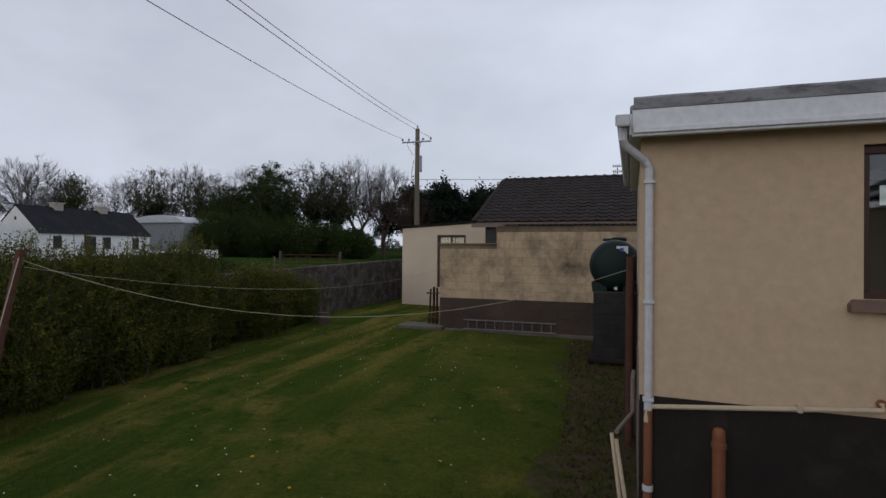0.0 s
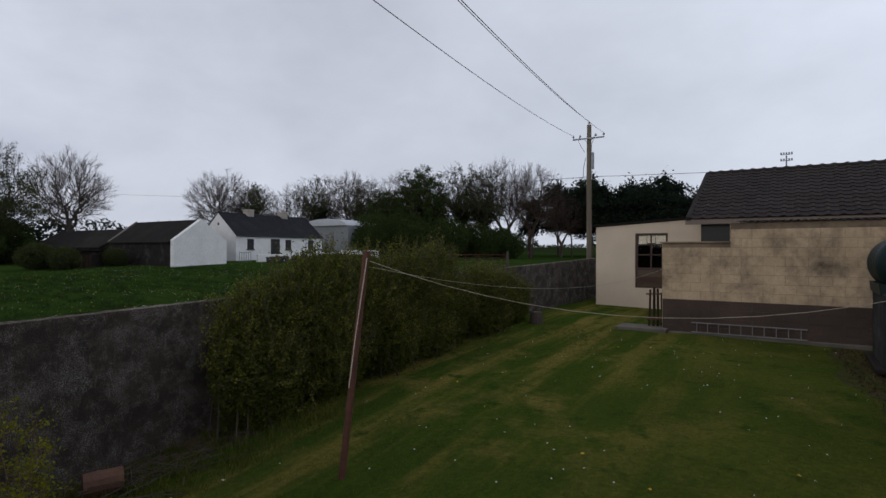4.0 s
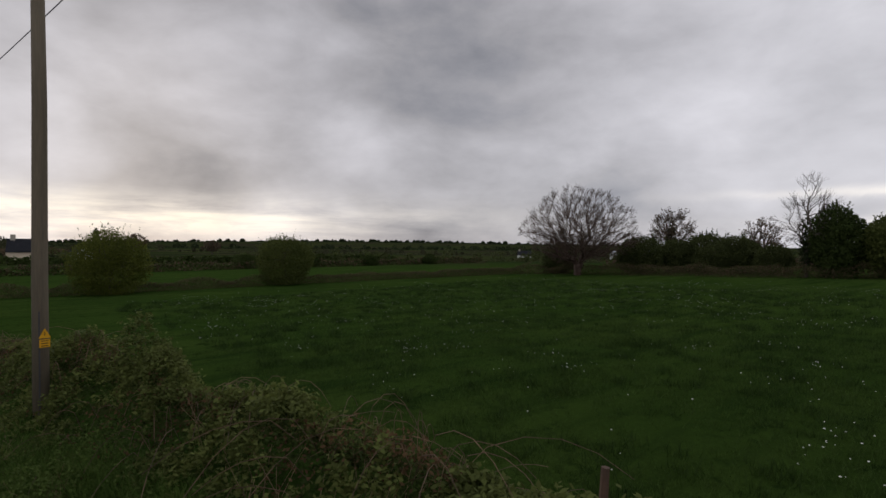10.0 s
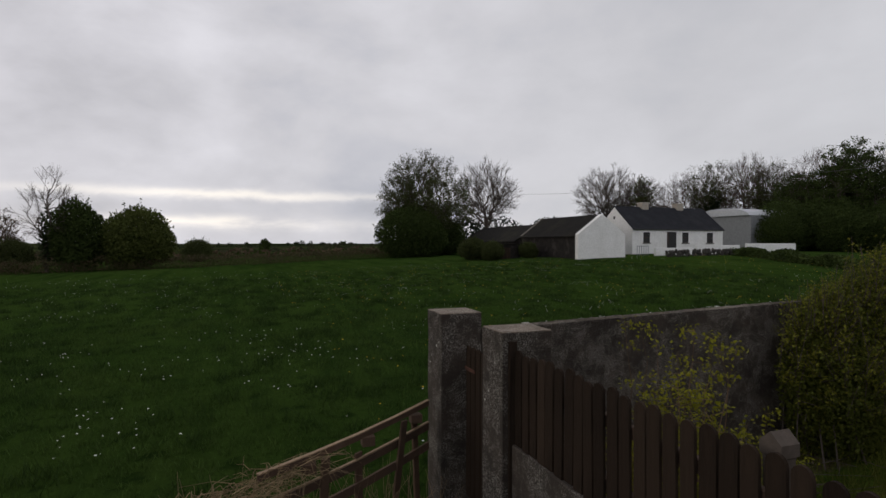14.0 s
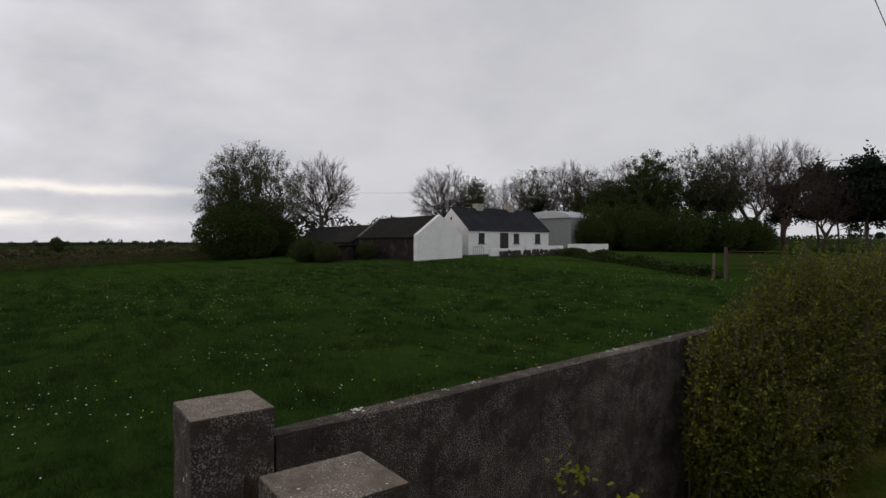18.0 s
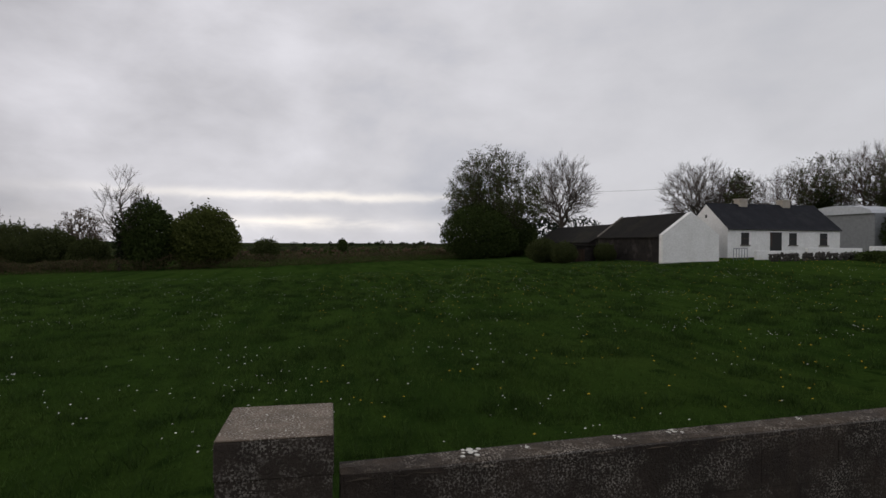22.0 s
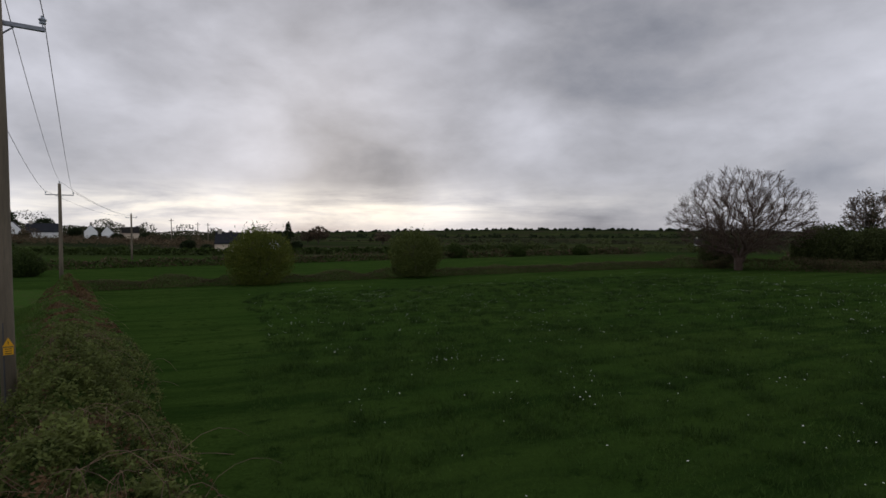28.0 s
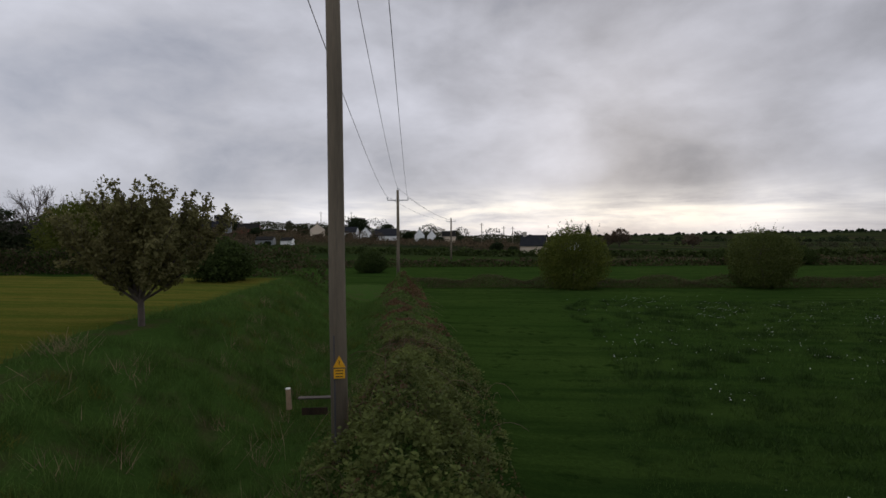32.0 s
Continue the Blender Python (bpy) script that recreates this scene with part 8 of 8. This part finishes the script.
# ---- village on the rise ----
def cottage(x, y, w, d, h, turn, label, wall_mat, roof_mat, windows, chim, up):
    z = gz(x, y)
    ob = thing("village_house", label, "house", Matrix.Translation((x, y, z)) @ Matrix.Rotation(radians(turn), 4, "Z"))
    part("wall", gabled((-w / 2, w / 2), (-d / 2, d / 2), -1.5, h, h + up, "x"), wall_mat, ob)
    slope_slabs(ob, (-w / 2, w / 2), (-d / 2, d / 2), h, h + up, "x", roof_mat, over=0.3, thick=0.2)
    for k in range(windows):
        xx = -w / 2 + w * (k + 0.5) / windows
        part("window", cube((xx - 0.55, d / 2, h * 0.35), (xx + 0.55, d / 2 + 0.06, h * 0.8)), black, ob, "dark window")
    if chim:
        part("chimney", cube((-w * 0.42, -0.4, h + up * 0.6), (-w * 0.42 + 0.9, 0.4, h + up + 1.1)), chim_mat, ob, "pale chimney")
    return ob


vill = (
    (52.4, -227.0, 5.5, 4.4, 2.3, 100, "white gabled village house", whitewash, slate_mat, 1, False, 2.4),
    (43.7, -226.1, 9.5, 7, 2.0, 188, "white bungalow with a dark hipped roof", whitewash, slate_mat, 3, True, 2.6),
    (60.5, -230.0, 7, 6, 2.3, 185, "white bungalow among the village trees", whitewash, slate_mat, 2, True, 2.0),
    (32.6, -238.6, 5, 4.0, 2.5, 98, "white gabled village house beside another", whitewash, slate_mat, 1, True, 2.3),
    (27.6, -239.3, 5, 3.6, 2.4, 98, "white gabled village house beside another", whitewash, slate_mat, 1, False, 2.3),
    (21.5, -247.9, 6, 6, 2.6, 190, "pale low house behind garden shrubs", annex_cream, old_slate, 2, True, 2.0),
    (-12.2, -161.0, 6.8, 5, 2.3, 172, "cream villa with a tall chimney and dark roof", annex_cream, slate_mat, 3, True, 2.5),
    (-24.0, -176.0, 4.0, 4, 1.4, 110, "small white gabled house beyond the south field", whitewash, slate_mat, 1, False, 1.7),
    # barn_grey walls on the rise: dimming by haze is put into the colour
    (66.0, -165.5, 5.0, 4, 1.3, 192, "low shed with haze-greyed walls and a dull roof", barn_grey, old_slate, 1, False, 0.8),
    (60.5, -168.5, 3.4, 3, 1.3, 185, "low white shed by the road", whitewash, old_slate, 1, False, 0.6),
    (107.7, -214.9, 7.0, 6, 2.2, 205, "pale house with a dark roof on the rise", barn_grey, slate_mat, 3, True, 2.3),
    (104.8, -193.3, 7, 6, 2.6, 205, "brick house on the rise", red_brick, slate_mat, 2, True, 2.0),
    (94.2, -210.8, 8, 6, 2.2, 200, "brown-roofed house on the rise", red_brick, old_slate, 2, True, 2.0),
    (74.2, -230.4, 6, 6, 2.6, 110, "cream gabled house on the rise", annex_cream, slate_mat, 1, True, 2.3),
    (-262, -168, 9.6, 6.8, 2.1, 120, "white farm shed far across the fields", whitewash, barn_sheet, 3, False, 2.0),
    (-240, -215, 7.5, 6.0, 1.6, 130, "white farmhouse far across the fields", whitewash, slate_mat, 3, True, 2.2),
    (-330, -130, 11, 6.8, 2.3, 110, "pale shed far across the fields", barn_sheet, barn_grey, 3, False, 2.0),
    (-170, -100, 7, 5, 1.7, 120, "low white shed beyond the west hedge", whitewash, barn_grey, 2, False, 1.8),
)
for row in vill:
    cottage(*row)
tower = thing("water_tower", "dark water tower on the skyline", "tower", Matrix.Translation((165.2, -314.5, gz(165.2, -314.5))))
part("shaft", tube([(0, 0, -1), (0, 0, 4.5)], 1.8, 12), stone_dark, tower)
part("drum", lathe([(2.2, 4.5), (3.2, 4.7), (3.2, 7.6), (3.0, 7.8)], 20), stone_dark, tower)
for i, (x, y, h) in enumerate(((98, -300, 11), (84, -310, 12), (140, -280, 9), (8, -262, 9), (-2, -266, 8), (-6, -270, 8))):
    mast2 = thing("far_pole", "thin distant mast on the skyline", "mast", Matrix.Translation((x, y, gz(x, y))), group="skyline masts")
    part("column", tube([(0, 0, -1), (0, 0, h)], [0.22, 0.14], 6), pole_wood, mast2)
    part("arm", cube((-0.9, -0.08, h - 0.9), (0.9, 0.08, h - 0.75)), pole_wood, mast2)
vtree = bush("dark rounded tree among the village houses", 11, 8.5, 91, leaves=7000, size=0.28, mat=leaf_ivy, name="tree", edge=0.2, lumps=12)
vbare = bare_tree("thin bare tree among the village houses", 8.0, 8.0, 95, tips=120, trunk=0.25, buds=2, bud_size=0.3, thin=0.06, low=1.5)
for i, (x, y, t, s) in enumerate(((61.4, -245.2, 0, 1.0), (49.7, -250.3, 40, 0.75), (72, -244, 80, 0.6), (40, -250, 100, 0.5), (15, -236, 20, 0.45), (2, -230, 60, 0.4), (-20, -240, 150, 0.5), (84, -240, 200, 0.55), (95, -242, 230, 0.45), (112, -236, 260, 0.6), (52, -226, 290, 0.32), (38, -228, 310, 0.36), (22, -224, 330, 0.4), (78, -222, 10, 0.4), (-36, -236, 50, 0.45), (-6.5, -158, 0, 0.30), (-16, -153, 0, 0.26), (-19.5, -162, 0, 0.34), (-2, -165, 70, 0.42), (-30, -168, 20, 0.40), (68, -215, 0, 0.5), (86, -200, 30, 0.5), (62, -158, 60, 0.22), (100, -180, 10, 0.6), (82, -190, 90, 0.45), (47, -216, 0, 0.28), (36, -225, 0, 0.30), (30, -228, 70, 0.26), (57, -218, 0, 0.34), (67, -158, 140, 0.20), (103, -202, 0, 0.42), (24, -232, 200, 0.34))):
    plant(vbare if i % 3 == 2 else vtree, x, y, t, s * (1.3 if i % 3 == 2 else 1), sz=s * (0.8 if i > 1 else 1.0))
cyp = bush("slim dark cypress on the skyline", 3.2, 9.5, 92, leaves=900, size=0.4, mat=leaf_ivy, name="tree")
plant(cyp, -39.1, -259.4)
dome = bare_tree("pale domed bare tree on the skyline", 8.5, 11.0, 93, tips=160, trunk=0.3, buds=1, bud_size=0.25, thin=0.06, low=1.5)
plant(dome, -52.0, -257.4)
plant(dome, -47.5, -259, 90, 0.7)
plant(dome, -80, -250, 140, 0.75)
sg = thing("road_sign", "small yellow roadside sign on a post", "sign", Matrix.Translation((23.8, -31.5, gz(23.8, -31.5))))
part("post", tube([(0, 0, 0), (0, 0, 1.5)], 0.02, 6), pole_wood, sg)
part("board", cube((-0.14, -0.02, 1.2), (0.14, 0.02, 1.5), 0.01), yellow, sg)


# wooded skyline strips, far off
def far_wood(name, label, b0, b1, dist, height, leaves, size, mat, seed, fill=0.3):
    """Many separate crowns and low hedge growth along an arc, with gaps between them."""
    ob = thing(name, label, "woodland", kind="stuff")
    r = np.random.RandomState(seed)
    span = math.radians(b1 - b0) * dist
    count = max(12, int(span / (height * 0.9)))
    at = r.uniform(b0, b1, count)
    tall = height * r.uniform(0.25, 1.0, count) ** 1.5 * 1.25
    wide = tall * r.uniform(0.7, 1.5, count) + height * 0.15
    away = dist * r.uniform(0.90, 1.10, count)
    k = r.randint(0, count, leaves)
    u = r.normal(size=(leaves, 3))
    u = u / np.linalg.norm(u, axis=1)[:, None] * (r.uniform(0.2, 1, leaves) ** 0.4)[:, None]
    b = np.radians(at[k]) + u[:, 0] * wide[k] * 0.5 / dist
    h = tall[k] * (0.5 + 0.5 * u[:, 2])
    low = r.uniform(size=leaves) < fill
    b = np.where(low, np.radians(r.uniform(b0, b1, leaves)), b)
    lump = np.array([0.7 + 0.9 * noise.noise(Vector((q * dist * 0.05, seed, 0))) for q in b])
    h = np.where(low, height * (0.28 if fill < 0.4 else 0.62) * lump * r.uniform(0, 1, leaves), h)
    d = away[k] + u[:, 1] * wide[k] * 0.5
    x, y = -8 - np.sin(b) * d, -6 + np.cos(b) * d
    leaf_part("tree_growth", np.stack([x, y, ground_height(x, y) + h], -1), size, mat, ob)


far_wood("pine_wood", "dark spruce wood behind the farm", 52, 74, 190, 12, 14000, 0.55, leaf_conifer, 101)
far_wood("woodland", "dark trees along the village rise", 178, 240, 300, 8.0, 44000, 0.42, leaf_far, 102, 0.65)
far_wood("woodland", "brown scrub and hedges below the village", 174, 234, 205, 3.6, 30000, 0.28, leaf_scrub, 103, 0.55)
far_wood("woodland", "hedges and trees across the south-west fields", 96, 182, 150, 2.8, 20000, 0.26, leaf_tree, 104)
far_wood("woodland", "far hedgerows on the plain", 60, 180, 420, 4.0, 30000, 0.50, leaf_far, 105)
far_wood("woodland", "far tree belts on the plain", 60, 178, 900, 7.0, 28000, 1.2, leaf_ivy, 106)
far_wood("woodland", "wooded hill on the horizon", 118, 180, 2700, 12, 34000, 4.5, leaf_ivy, 107)
far_wood("woodland", "woods on the northern horizon", 0, 50, 260, 8, 14000, 0.5, leaf_ivy, 108)
far_wood("woodland", "roadside trees east of the plot", 212, 250, 120, 4.2, 18000, 0.24, leaf_bush, 109)
